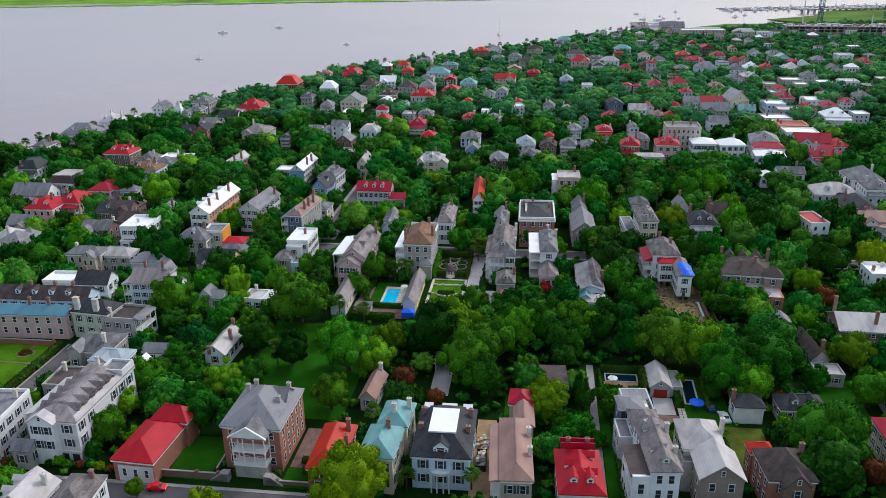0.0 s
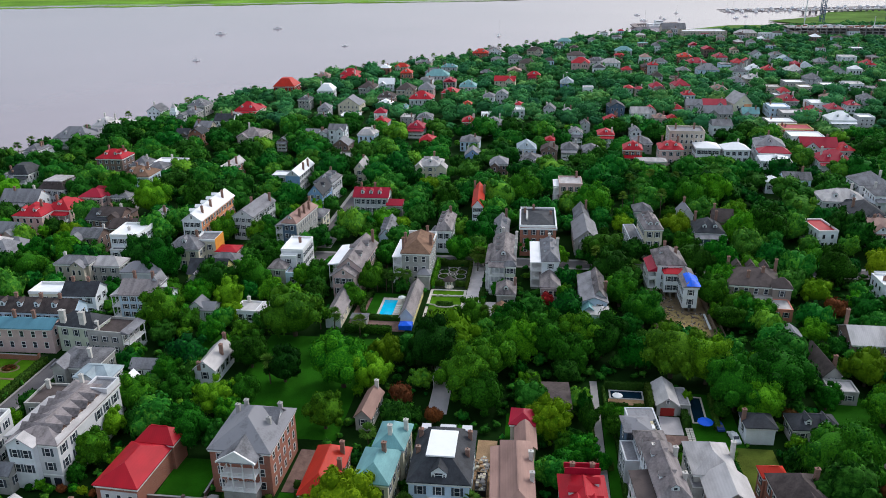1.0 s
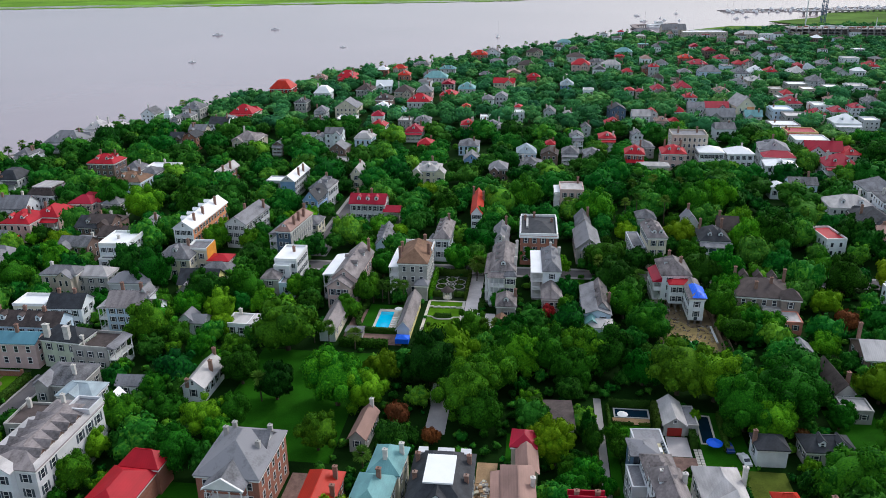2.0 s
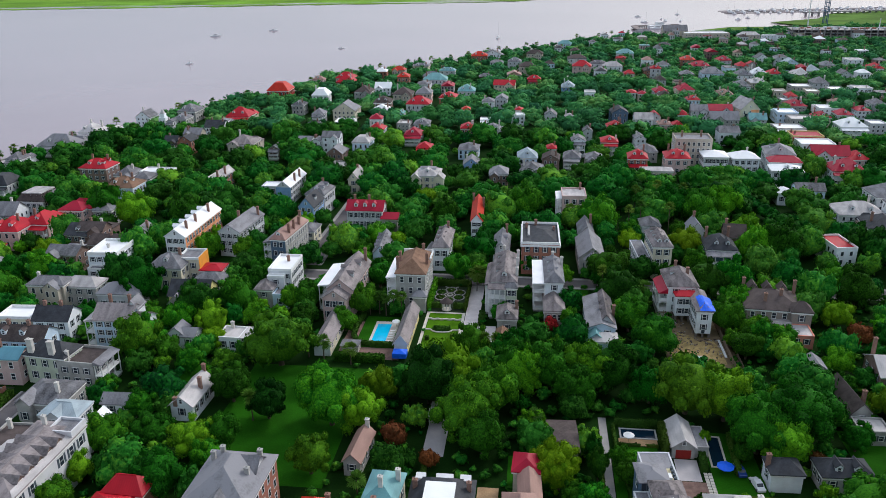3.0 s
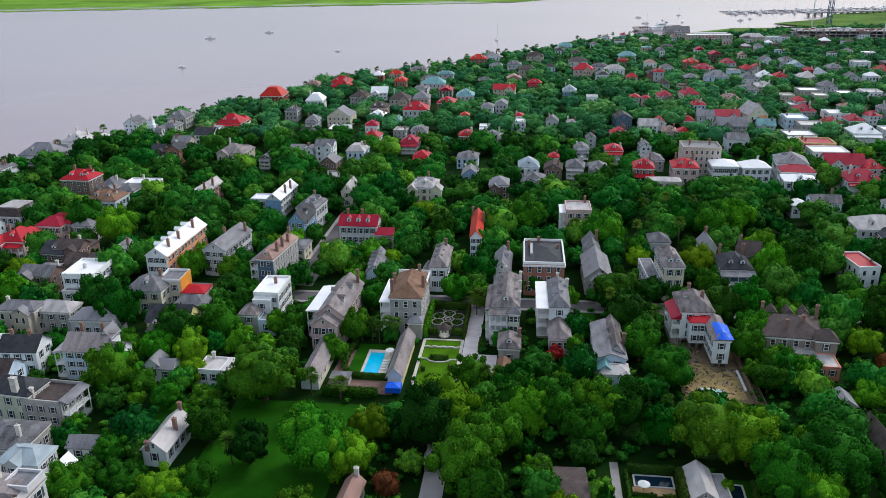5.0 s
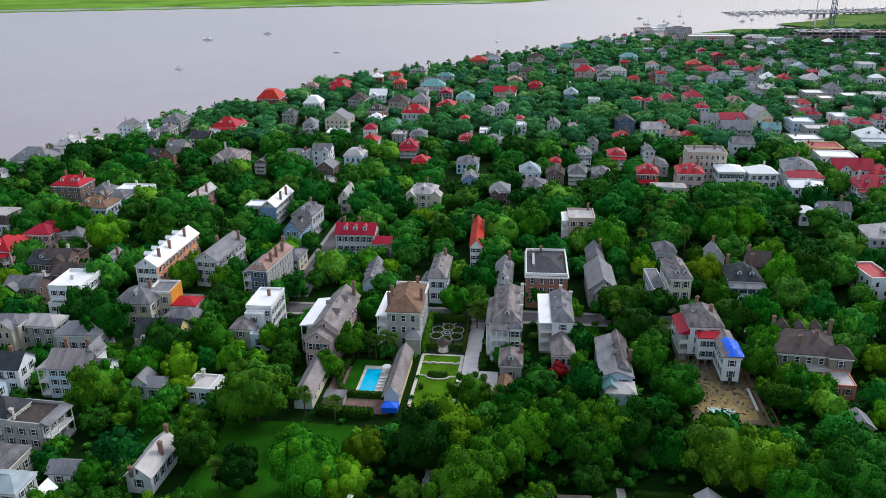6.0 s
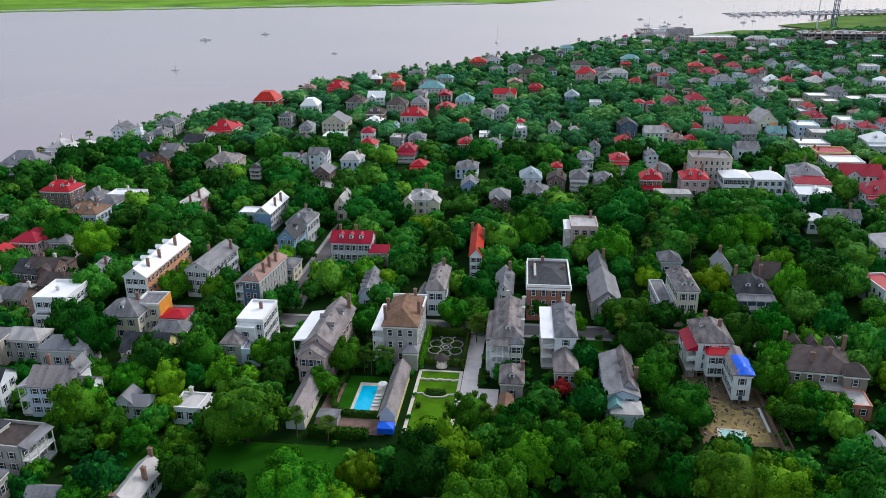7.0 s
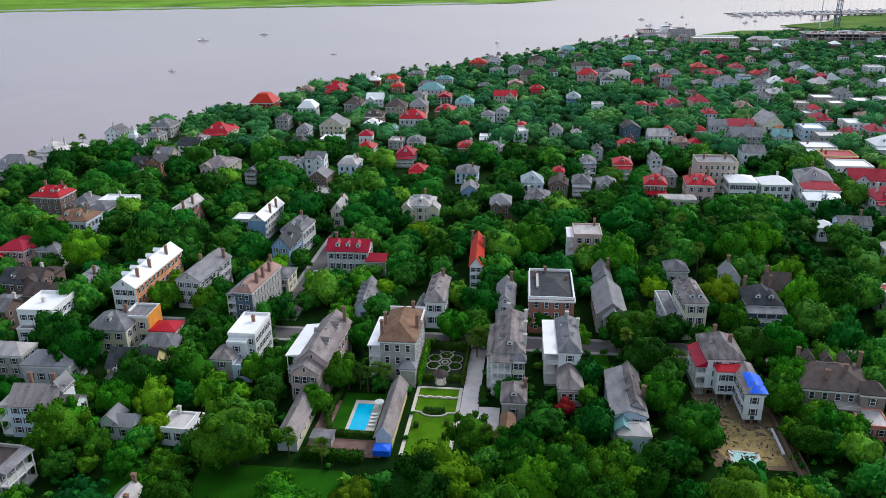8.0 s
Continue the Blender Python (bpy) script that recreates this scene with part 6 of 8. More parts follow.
far(-61.2, 825.5, 15.8, 12.4, 7.5, 2, "hip", "orange", "brick")
far(-48.9, 839.9, 16.1, 10.8, 7.5, 2, "gable_y", "slate", "white")
far(-24.8, 785.8, 12.3, 10.3, 7.5, -2, "hip", "slate", "grey")
far(-12.3, 748.2, 14.2, 11.2, 8.5, 5, "hip", "brown", "beige")
far(-5.4, 680.2, 10.6, 8.1, 7.5, 1, "hip", "red", "brick")
far(26.2, 939.6, 14.8, 9.1, 6.5, -1, "hip", "teal", "paleblue")
far(-6.2, 844.8, 16.1, 10.3, 7.5, -4, "hip", "brown", "beige")
far(36.4, 751.9, 16.5, 13.2, 8.5, -3, "hip", "red", "pink")
far(34.2, 803.3, 16.9, 12.2, 8.5, 4, "hip", "brown", "grey")
far(52.3, 774.4, 14.6, 8.9, 7.5, -5, "hip", "slate", "grey")
far(64, 757.8, 16.7, 11.1, 7.5, 2, "hip", "pale", "white")
far(84.7, 857.1, 17.1, 12.7, 6.5, -3, "hip", "teal", "grey")
far(76.6, 813, 9.1, 4.9, 7.5, -1, "hip", "red", "brick")
far(74.3, 714.6, 8.6, 7.3, 7.5, 4, "hip", "red", "beige")
far(99.3, 737.8, 8.9, 7.4, 8.5, -1, "hip", "red", "grey")
far(108.6, 308.5, 7.6, 14.0, 7.5, 9, "flat", "red", "white")
far(-157.7, 286.5, 6.3, 4.8, 8.5, -4, "gable_x", "brown", "stone")
far(-217.1, 336.6, 11.2, 8.2, 8.5, -3, "hip", "slate", "white")
far(-194.5, 326.9, 10.8, 7.8, 7.5, -4, "hip", "crimson", "pink")
far(-173.4, 297.6, 10.4, 7.3, 8.5, -1, "gable_x", "brown", "brown")
far(-171.5, 275.1, 11.6, 8.2, 7.5, -2, "gable_x", "slate", "brown")
far(-159.6, 245.8, 12.3, 6.8, 8.5, 2, "hip", "slate", "beige")

# houses half lost among the trees, on the lots that remain
FR = random.Random(23)


def inland(x, y, margin=12.0):
    """Whether (x, y) lies on the land side of the river shore."""
    if y > 1072 + max(0.0, x - 112) * 0.45 - margin:
        return False
    for (ax, ay), (bx, by) in zip(SHORE, SHORE[1:]):
        if ay <= y < by:
            return x > ax + (bx - ax) * (y - ay) / (by - ay) + margin
    return True


def free(x, y, r, front=0.0):
    for hx, hy, hw, hd, cl in LOTS:
        if abs(x - hx) < hw + r and -(hd + (cl * (1.4 if y > 330 else 0.8) if r > 1.2 else 0.4) + r) < y - hy < hd + r + front:
            return False
    for x0, y0, x1, y1 in ROADS:
        if x0 + 1.6 < x < x1 - 1.6 and y0 + 1.6 < y < y1 - 1.6 or y < 200 and x0 - r < x < x1 + r and y0 - r < y < y1 + r:
            return False
    for x0, y0, x1, y1 in CLEAR:
        if x0 - r < x < x1 + r and y0 - r < y < y1 + r:
            return False
    return True


def in_view(x, y, wide=1.0):
    return -0.80 * y - 40 * wide < x < 0.52 * y + 45 * wide


TOWN, SLOTS = Shape(), []  # the crowd of far houses, too small to tell apart singly


def slot(mat):
    if mat not in SLOTS:
        SLOTS.append(mat)
    return SLOTS.index(mat)


def plain_house(x, y, w, d, eave, yaw, roof, rise, wall, top):
    """A small house of the far town: walls with windows and a chimney, and an overhanging roof."""
    kw, kr, kg, kc = slot(WALLS[wall]), slot(ROOFS[top]), slot(GLASS), slot(CHIMNEY)
    s = Shape().box(-w / 2, -d / 2, 0, w / 2, d / 2, eave, kw)
    X, Y, o = w / 2 + 0.4, d / 2 + 0.4, eave + rise
    c = [(-X, -Y, eave), (X, -Y, eave), (X, Y, eave), (-X, Y, eave)]
    if roof == "flat":
        s.box(-w / 2 - 0.1, -d / 2 - 0.1, eave + 0.01, w / 2 + 0.1, d / 2 + 0.1, eave + 0.5, kr)
    else:
        run = 0.4 if roof == "gable" else min(w, d) / 2
        a, b = ((0, -Y + run, o), (0, Y - run, o)) if d >= w else ((-X + run, 0, o), (X - run, 0, o))
        if d >= w:
            sides = ([c[0], c[1], a], [c[1], c[2], b, a], [c[2], c[3], b], [c[3], c[0], a, b])
        else:
            sides = ([c[0], c[1], b, a], [c[1], c[2], b], [c[2], c[3], a, b], [c[3], c[0], a])
        for q in sides:
            s.poly(q, kr)
        s.poly(c[::-1], kr)
    for st in range(2):
        n = max(2, round(w / 2.8))
        z = 0.9 + st * (eave - 1) / 2
        for i in range(n):
            u = -w / 2 + w * (i + 0.5) / n
            s.poly([(u - 0.55, -d / 2 - 0.04, z), (u + 0.55, -d / 2 - 0.04, z), (u + 0.55, -d / 2 - 0.04, z + 1.7), (u - 0.55, -d / 2 - 0.04, z + 1.7)], kg)
    s.box(w * 0.2, -0.4, eave, w * 0.2 + 0.9, 0.4, eave + rise + 0.9, kc)
    k, cs, sn = len(TOWN.v), math.cos(radians(yaw)), math.sin(radians(yaw))
    TOWN.v += [(x + p[0] * cs - p[1] * sn, y + p[0] * sn + p[1] * cs, p[2]) for p in s.v]
    TOWN.f += [tuple(k + i for i in f) for f in s.f]
    TOWN.s += s.s


y = 452.0
while y < 1080:
    x = -620.0 + FR.uniform(0, 20)
    while x < 620:
        px, py = x + FR.uniform(-5, 5), y + FR.uniform(-5, 5)
        dense = 0.30 if px > 0.12 * y else 0.20
        if py < 640:
            dense = 0.12 if px > -160 else 0.05
        if in_view(px, py) and inland(px, py, 22) and FR.random() < dense and free(px, py, 7, 8):
            w, d = FR.uniform(7, 12), FR.uniform(8, 15)
            top = FR.choice(["slate"] * 7 + ["pale", "brown", "brown", "dark", "white", "mauve", "teal", "crimson"] + (["white", "white", "pale", "crimson"] if px > 60 else []))
            wall = FR.choice(["white", "white", "white", "paleblue", "grey", "stone", "cream", "beige", "pink", "brick", "brown", "paleblue"])
            plain_house(px, py, w, d, FR.choice([5.5, 6.5, 7.5]), FR.uniform(-6, 6), FR.choice(["hip", "hip", "gable", "flat" if px > 60 else "hip"]), FR.uniform(1.8, 3.2), wall, top)
            LOTS.append((px, py, w / 2, d / 2, 2.0))
        x += 21
    y += 23
tagged(part("far_town", TOWN, SLOTS), "crowd of small distant houses among the trees", "houses", "", "stuff")
CLEAR += [(-42.5, 216, -35.5, 223), (-57, 219, -50, 228), (-150, 171, -144, 199), (138, 1060, 190, 1130), (166, 1012, 232, 1080), (228, 996, 292, 1045), (300, 1030, 456, 1090)]

# ---- trees ----
ICO = [(0, 0, -1), (0.7236, -0.5257, -0.4472), (-0.2764, -0.8506, -0.4472), (-0.8944, 0, -0.4472), (-0.2764, 0.8506, -0.4472), (0.7236, 0.5257, -0.4472),
       (0.2764, -0.8506, 0.4472), (-0.7236, -0.5257, 0.4472), (-0.7236, 0.5257, 0.4472), (0.2764, 0.8506, 0.4472), (0.8944, 0, 0.4472), (0, 0, 1)]
ICO = np.array(ICO)
ICOF = np.array([[0, 2, 1], [1, 5, 0], [0, 3, 2], [0, 4, 3], [0, 5, 4], [1, 10, 5], [2, 6, 1], [3, 7, 2], [4, 8, 3], [5, 9, 4],
                 [1, 6, 10], [2, 7, 6], [3, 8, 7], [4, 9, 8], [5, 10, 9], [6, 11, 10], [7, 11, 6], [8, 11, 7], [9, 11, 8], [10, 11, 9]])


def unit(a):
    return a / np.linalg.norm(a, axis=-1, keepdims=True)


def ball():
    """An icosphere of 80 faces."""
    v, f, mid = [tuple(p) for p in unit(ICO)], [], {}

    def half(i, j):
        k = (min(i, j), max(i, j))
        if k not in mid:
            mid[k] = len(v)
            v.append(tuple(unit(np.array(v[i]) + np.array(v[j]))))
        return mid[k]
    for a, b, c in ICOF:
        d, e, g = half(a, b), half(b, c), half(c, a)
        f += [(a, d, g), (d, b, e), (g, e, c), (d, e, g)]
    return np.array(v), np.array(f)


BALL, BALLF = ball()


def crown_points(rng, lobes, leaves, leaf, fine_core=True):
    """A crown of unit radius and unit height: an uneven mass of broad rounded boughs, closely covered in small leaf clumps. Gives verts and quads."""
    core, faces = (BALL, BALLF) if fine_core else (unit(ICO), ICOF)
    flat = np.array([1, 1, 0.56])
    mid = np.array([0, 0, 0.53])
    i = np.arange(lobes) + 0.5  # spread evenly over the upper part
    z = 1 - 1.34 * i / lobes
    turn = i * 2.39996 + rng.uniform(0, 6)
    d = unit(np.c_[np.sqrt(1 - z * z) * np.cos(turn), np.sqrt(1 - z * z) * np.sin(turn), z] + rng.normal(size=(lobes, 3)) * 0.26)
    rad = np.minimum(rng.uniform(0.55, 1.45, lobes) * 1.2 / math.sqrt(lobes), 0.5)
    c = mid + d * (rng.uniform(0.78, 1.10, (lobes, 1)) - rad[:, None]) * flat
    squash = np.array([1, 1, 0.66])
    V, F, k = [mid + core * 0.70 * flat], [np.c_[faces, faces[:, 2]]], len(core)
    for j in range(lobes):
        V.append(c[j] + core * rng.uniform(0.70, 0.90, (len(core), 1)) * rad[j] * squash)
        F.append(np.c_[faces, faces[:, 2]] + k)
        k += len(core)
    n = lobes * leaves
    own = np.repeat(np.arange(lobes), leaves)
    o = unit(rng.normal(size=(n, 3)) + d[own] * 0.8)
    bulge = np.zeros(n)  # smaller tufts on each bough
    for q in range(5):
        w = rng.normal(size=3) * (5 + 2 * q)
        bulge += np.sin(o @ w + own * 1.7 + q) * (0.5 if q < 2 else 0.35)
    p = c[own] + o * (rad[own] * (0.95 + 0.085 * bulge + rng.uniform(-0.15, 0.15, n)))[:, None] * squash
    nor = unit(o * 1.0 + np.array([0, 0, 0.15]) + rng.normal(size=(n, 3)) * 0.42)
    a = unit(np.cross(nor, rng.normal(size=(n, 3))))
    b = np.cross(nor, a)
    s = leaf * rng.uniform(0.5, 1.3, (n, 1))
    q = np.stack([p - a * s, p - b * s * 0.7 + nor * s * 0.15, p + a * s, p + b * s * 0.7 - nor * s * 0.1], 1).reshape(-1, 3)
    V.append(q)
    F.append(np.arange(n * 4).reshape(-1, 4) + k)
    return np.concatenate(V), np.concatenate(F)


def raw_mesh(name, V, F, mat, tone=None):
    """A mesh from arrays; quads whose last two corners agree are triangles."""
    me = bpy.data.meshes.new(name)
    tri = F[:, 2] == F[:, 3]
    sizes = np.where(tri, 3, 4)
    loops = F.ravel()[np.stack([np.ones_like(tri), np.ones_like(tri), np.ones_like(tri), ~tri], 1).ravel()]
    me.vertices.add(len(V))
    me.vertices.foreach_set("co", np.ascontiguousarray(V, dtype=np.float32).ravel())
    me.loops.add(len(loops))
    me.loops.foreach_set("vertex_index", loops.astype(np.int32))
    me.polygons.add(len(F))
    me.polygons.foreach_set("loop_start", np.concatenate([[0], np.cumsum(sizes)[:-1]]).astype(np.int32))
    me.update(calc_edges=True)
    me.materials.append(mat)
    if tone is not None:
        me.attributes.new("tone", "FLOAT", "POINT").data.foreach_set("value", tone.astype(np.float32))
    return me


NPR = np.random.default_rng(7)


def trunk_mesh(i):
    """Tapered, slightly leaning trunk with limbs that reach into a crown of unit size."""
    r = np.random.default_rng(40 + i)
    s = Shape()

    def limb(a, b, ra, rb, n=6):
        a, b = Vector(a), Vector(b)
        q = (b - a).to_track_quat("Z", "Y").to_matrix()
        k = len(s.v)
        for p, rad in ((a, ra), (b, rb)):
            for j in range(n):
                s.v.append(tuple(p + q @ Vector((rad * math.cos(2 * math.pi * j / n), rad * math.sin(2 * math.pi * j / n), 0))))
        for j in range(n):
            s.f.append((k + j, k + (j + 1) % n, k + n + (j + 1) % n, k + n + j))
            s.s.append(0)
    lean = r.uniform(-0.06, 0.06, 2)
    fork = (lean[0], lean[1], 0.34)
    limb((0, 0, -0.02), fork, 0.075, 0.055, 8)
    for j in range(6):
        t = 2 * math.pi * (j + r.uniform(-0.3, 0.3)) / 6
        k = r.uniform(0.4, 0.62)
        mid = (fork[0] + 0.5 * k * math.cos(t), fork[1] + 0.5 * k * math.sin(t), 0.5)
        limb(fork, mid, 0.04, 0.026)
        limb(mid, (k * math.cos(t + 0.2), k * math.sin(t + 0.2), r.uniform(0.62, 0.8)), 0.026, 0.01)
    return s.mesh("trunk", [BARK])


def crown_proto(mat, k, lobes=20, leaves=66, leaf=0.045):
    return raw_mesh("crown", *crown_points(np.random.default_rng(100 + k), lobes, leaves, leaf), mat)


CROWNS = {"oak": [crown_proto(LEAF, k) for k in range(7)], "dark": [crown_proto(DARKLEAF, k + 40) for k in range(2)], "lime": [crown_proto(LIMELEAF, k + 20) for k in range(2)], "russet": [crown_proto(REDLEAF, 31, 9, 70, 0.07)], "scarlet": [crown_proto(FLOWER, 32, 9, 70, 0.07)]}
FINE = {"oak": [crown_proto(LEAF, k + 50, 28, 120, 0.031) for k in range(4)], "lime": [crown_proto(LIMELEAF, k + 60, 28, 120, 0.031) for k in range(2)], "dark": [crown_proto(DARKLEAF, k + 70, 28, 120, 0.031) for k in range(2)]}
TRUNKS = [trunk_mesh(i) for i in range(3)]
TREES, PLANTED = random.Random(3), []
TREEWORD = {"dark": ("broad very dark green live oak with a deep crown", "tree"), "oak": ("large dense dark green live oak with spreading crown", "tree"), "lime": ("bright yellow-green broadleaf tree with dense crown", "tree"),
            "russet": ("small tree with brownish russet leaves", "tree"), "scarlet": ("small shrub with scarlet leaves in a garden", "shrub")}


def tree(x, y, r, tall, kind="oak"):
    t = base("tree", x, y, TREES.uniform(0, 360), *TREEWORD[kind], "town trees")
    t.scale = (r * 1.04, r * 1.04, tall)
    part("trunk", TREES.choice(TRUNKS), None, t)
    part("crown", TREES.choice((FINE if y < 200 and kind in FINE else CROWNS)[kind]), None, t)
    PLANTED.append((x, y, r))
    return t

# trees that stand out singly: x, y, crown radius, height, kind
tree(-65.3, 124.0, 3.9, 6.9, "lime")
tree(-83.0, 129.0, 2.1, 4.5, "lime")
tree(-98.9, 147.6, 4.8, 8.4, "oak")
tree(-79.8, 155.7, 6.3, 11.1, "oak")
tree(-99.6, 169.8, 5.6, 9.9, "oak")
tree(-89.8, 174.1, 5.4, 8.0, "oak")
tree(-78.4, 170.3, 6.2, 9.4, "oak")
tree(-73.3, 166.3, 4.3, 7.6, "oak")
tree(-98.1, 184.4, 4.4, 7.4, "oak")
tree(-78.1, 194.1, 5.9, 10.3, "oak")
tree(-66.3, 187.4, 5.7, 9.9, "dark")
tree(-49.8, 186.3, 8.7, 15.0, "oak")
tree(-49.7, 166.9, 5.4, 9.5, "dark")
tree(-42.6, 185.3, 6.2, 10.8, "oak")
tree(-33.0, 178.8, 3.6, 6.3, "russet")
tree(-23.9, 171.8, 2.6, 4.4, "russet")
tree(-16.2, 183.9, 8.3, 14.5, "oak")
tree(-10.9, 195.5, 7.6, 13.3, "oak")
tree(-11.9, 177.8, 6.1, 10.8, "oak")
tree(4.4, 168.5, 5.8, 10.2, "lime")
tree(8.6, 154.1, 4.1, 7.3, "oak")
tree(-0.8, 185.9, 3.9, 6.9, "oak")
tree(4.0, 208.0, 7.4, 13.0, "oak")
tree(10.4, 201.0, 6.4, 11.2, "oak")
tree(19.2, 209.5, 7.4, 13.0, "oak")
tree(28.8, 204.1, 5.8, 10.1, "oak")
tree(37.3, 200.0, 9.1, 15.0, "dark")
tree(46.1, 197.6, 7.7, 13.5, "oak")
tree(50.8, 184.8, 8.1, 14.2, "oak")
tree(60.7, 191.0, 9.8, 15.0, "oak")
tree(55.7, 180.7, 6.0, 10.5, "oak")
tree(66.2, 155.6, 9.2, 15.0, "dark")
tree(87.3, 200.5, 6.1, 10.7, "lime")
tree(84.8, 181.5, 5.6, 9.9, "oak")
tree(73.5, 187.8, 4.1, 7.2, "oak")
tree(62.3, 180.0, 2.1, 4.5, "russet")
tree(73.9, 149.9, 3.6, 6.4, "russet")
tree(-35.6, 129.4, 8.3, 14.6, "lime")
tree(-40.3, 198.4, 5.2, 9.1, "lime")
tree(-26.3, 197.9, 9.3, 15.0, "dark")
tree(-25.1, 143.3, 2.5, 4.5, "oak")
tree(-14.3, 142.5, 2.2, 4.5, "oak")
tree(-71.5, 213.9, 10.1, 15.0, "dark")
tree(-113.8, 213.6, 7.5, 13.1, "oak")
tree(-91.9, 147.0, 2.7, 4.7, "oak")
tree(-58.7, 203.2, 4.6, 6.4, "oak")
tree(81.6, 223.9, 4.4, 7.7, "oak")
tree(-5.9, 210.4, 6.7, 11.7, "oak")
tree(20.2, 170.2, 3.0, 5.8, "oak")
tree(16.5, 157.4, 1.8, 4.5, "oak")
tree(-100.4, 158.3, 4.2, 7.4, "oak")
tree(-105.5, 238.5, 7.6, 13.4, "dark")
tree(-129.7, 250.7, 8.2, 14.3, "oak")
tree(-96.2, 245.1, 6.9, 12.1, "oak")
tree(-74.0, 250.5, 5.2, 9.1, "oak")
tree(-113.2, 217.9, 6.2, 10.8, "oak")
tree(-95.4, 207.6, 4.3, 7.5, "oak")
tree(-84.3, 205.4, 4.7, 8.2, "oak")
tree(-55.5, 248.3, 5.7, 10.0, "oak")
tree(-58.5, 236.4, 4.3, 7.5, "oak")
tree(-23.4, 202.3, 9.3, 15.0, "lime")
tree(-18.1, 223.3, 5.7, 10.0, "oak")
tree(-6.4, 219.6, 6.1, 10.6, "oak")
tree(-3.2, 206.8, 6.8, 11.9, "oak")
tree(4.5, 209.7, 6.7, 11.7, "oak")
tree(13.2, 209.3, 7.5, 13.2, "oak")
tree(18.7, 211.2, 6.0, 10.4, "oak")
tree(33.2, 229.4, 7.0, 12.6, "dark")
tree(27.4, 244.2, 6.2, 10.8, "oak")
tree(26.7, 261.8, 7.6, 13.3, "dark")
tree(24.0, 278.0, 7.8, 13.7, "oak")
tree(55.3, 271.2, 7.5, 13.1, "dark")
tree(63.8, 272.1, 7.5, 13.1, "oak")
tree(56.5, 247.1, 6.2, 10.8, "oak")
tree(58.8, 230.1, 4.9, 8.6, "oak")
tree(54.5, 306.9, 6.8, 12.0, "lime")
tree(-10.5, 246.0, 3.8, 6.6, "oak")
tree(-54.0, 269.9, 5.6, 9.8, "oak")
tree(-44.5, 271.8, 3.3, 5.8, "oak")
tree(-28.6, 279.3, 5.7, 10.0, "oak")
tree(23.8, 331.6, 8.7, 15.0, "oak")
tree(88.3, 303.8, 8.7, 15.0, "oak")
tree(78.4, 304.1, 8.1, 14.1, "oak")
tree(65.6, 347.5, 8.2, 14.4, "oak")
tree(56.5, 352.2, 8.4, 14.7, "oak")
tree(77.1, 354.0, 8.4, 14.6, "oak")
tree(-6.0, 346.3, 9.3, 15.0, "oak")
tree(-39.0, 338.0, 6.3, 10.9, "oak")
tree(-50.2, 356.9, 5.8, 10.1, "lime")
tree(-54.0, 304.8, 4.5, 7.9, "lime")
tree(-167.9, 320.5, 9.1, 15.0, "oak")
tree(-187.5, 330.8, 8.6, 15.0, "oak")
tree(-147.5, 323.1, 8.3, 14.5, "oak")
tree(-113.5, 317.5, 5.2, 9.1, "oak")
tree(3.8, 241.0, 2.8, 4.9, "scarlet")
tree(1.9, 220.6, 3.8, 6.7, "oak")
tree(-62.2, 307.7, 5.0, 8.7, "oak")
tree(-1.8, 288.3, 4.5, 7.9, "oak")
tree(-18.2, 274.6, 4.9, 8.6, "oak")
tree(9.6, 245.8, 3.4, 6.0, "oak")
tree(-94.1, 221.4, 4.1, 7.1, "lime")
tree(-113.6, 212.3, 5.2, 9.2, "oak")
tree(-104.0, 212.3, 4.4, 7.7, "oak")
tree(-108.9, 230.9, 5.4, 9.5, "oak")
tree(-119.7, 234.8, 4.1, 7.2, "oak")
tree(-87.0, 237.1, 4.6, 8.1, "oak")
tree(-71.8, 236.4, 4.3, 7.5, "oak")
tree(64.7, 238.8, 4.8, 8.5, "oak")
tree(62.2, 257.9, 5.9, 10.3, "oak")
tree(72.8, 264.6, 6.0, 10.5, "oak")
tree(55.8, 292.3, 5.1, 9.0, "oak")
tree(90.5, 253.0, 5.4, 8.4, "lime")
tree(63.5, 240.0, 5.0, 8.0, "oak")
tree(70.0, 236.0, 4.6, 7.4, "oak")
tree(93.0, 241.0, 4.2, 7.0, "russet")
tree(37.0, 232.0, 3.4, 6.2, "oak")
tree(56.5, 236.0, 3.2, 6.0, "oak")
tree(-124.5, 291.0, 5.6, 10.5, "oak")
tree(-79.4, 249.5, 4.0, 8.0, "oak")
tree(-78.9, 237.4, 3.6, 7.0, "oak")
tree(13.0, 176.3, 2.4, 8.0, "dark")
tree(18.9, 176.3, 2.4, 5.5, "oak")
tree(20.3, 170.9, 1.8, 4.5, "oak")
tree(5.2, 166.7, 4.2, 8.0, "lime")
tree(8.5, 161.5, 3.0, 6.0, "oak")
tree(39.2, 186.3, 1.6, 4.0, "lime")
tree(-108.5, 288.5, 5.0, 9.5, "oak")
tree(-104.0, 287.0, 4.4, 8.5, "oak")
tree(13.8, 170.8, 2.5, 8.4, "dark")
tree(21.4, 176.0, 2.4, 4.8, "oak")
tree(12.0, 160.2, 4.0, 6.6, "oak")
tree(34.8, 164.0, 1.8, 3.6, "oak")
tree(46.8, 181.0, 2.6, 5.0, "dark")
tree(-72.3, 173.1, 4.6, 9.4, "oak")
tree(8.6, 277.6, 3.6, 7.2, "oak")
tree(21.2, 277.2, 4.0, 7.8, "oak")
tree(37.6, 240.4, 2.2, 4.2, "oak")


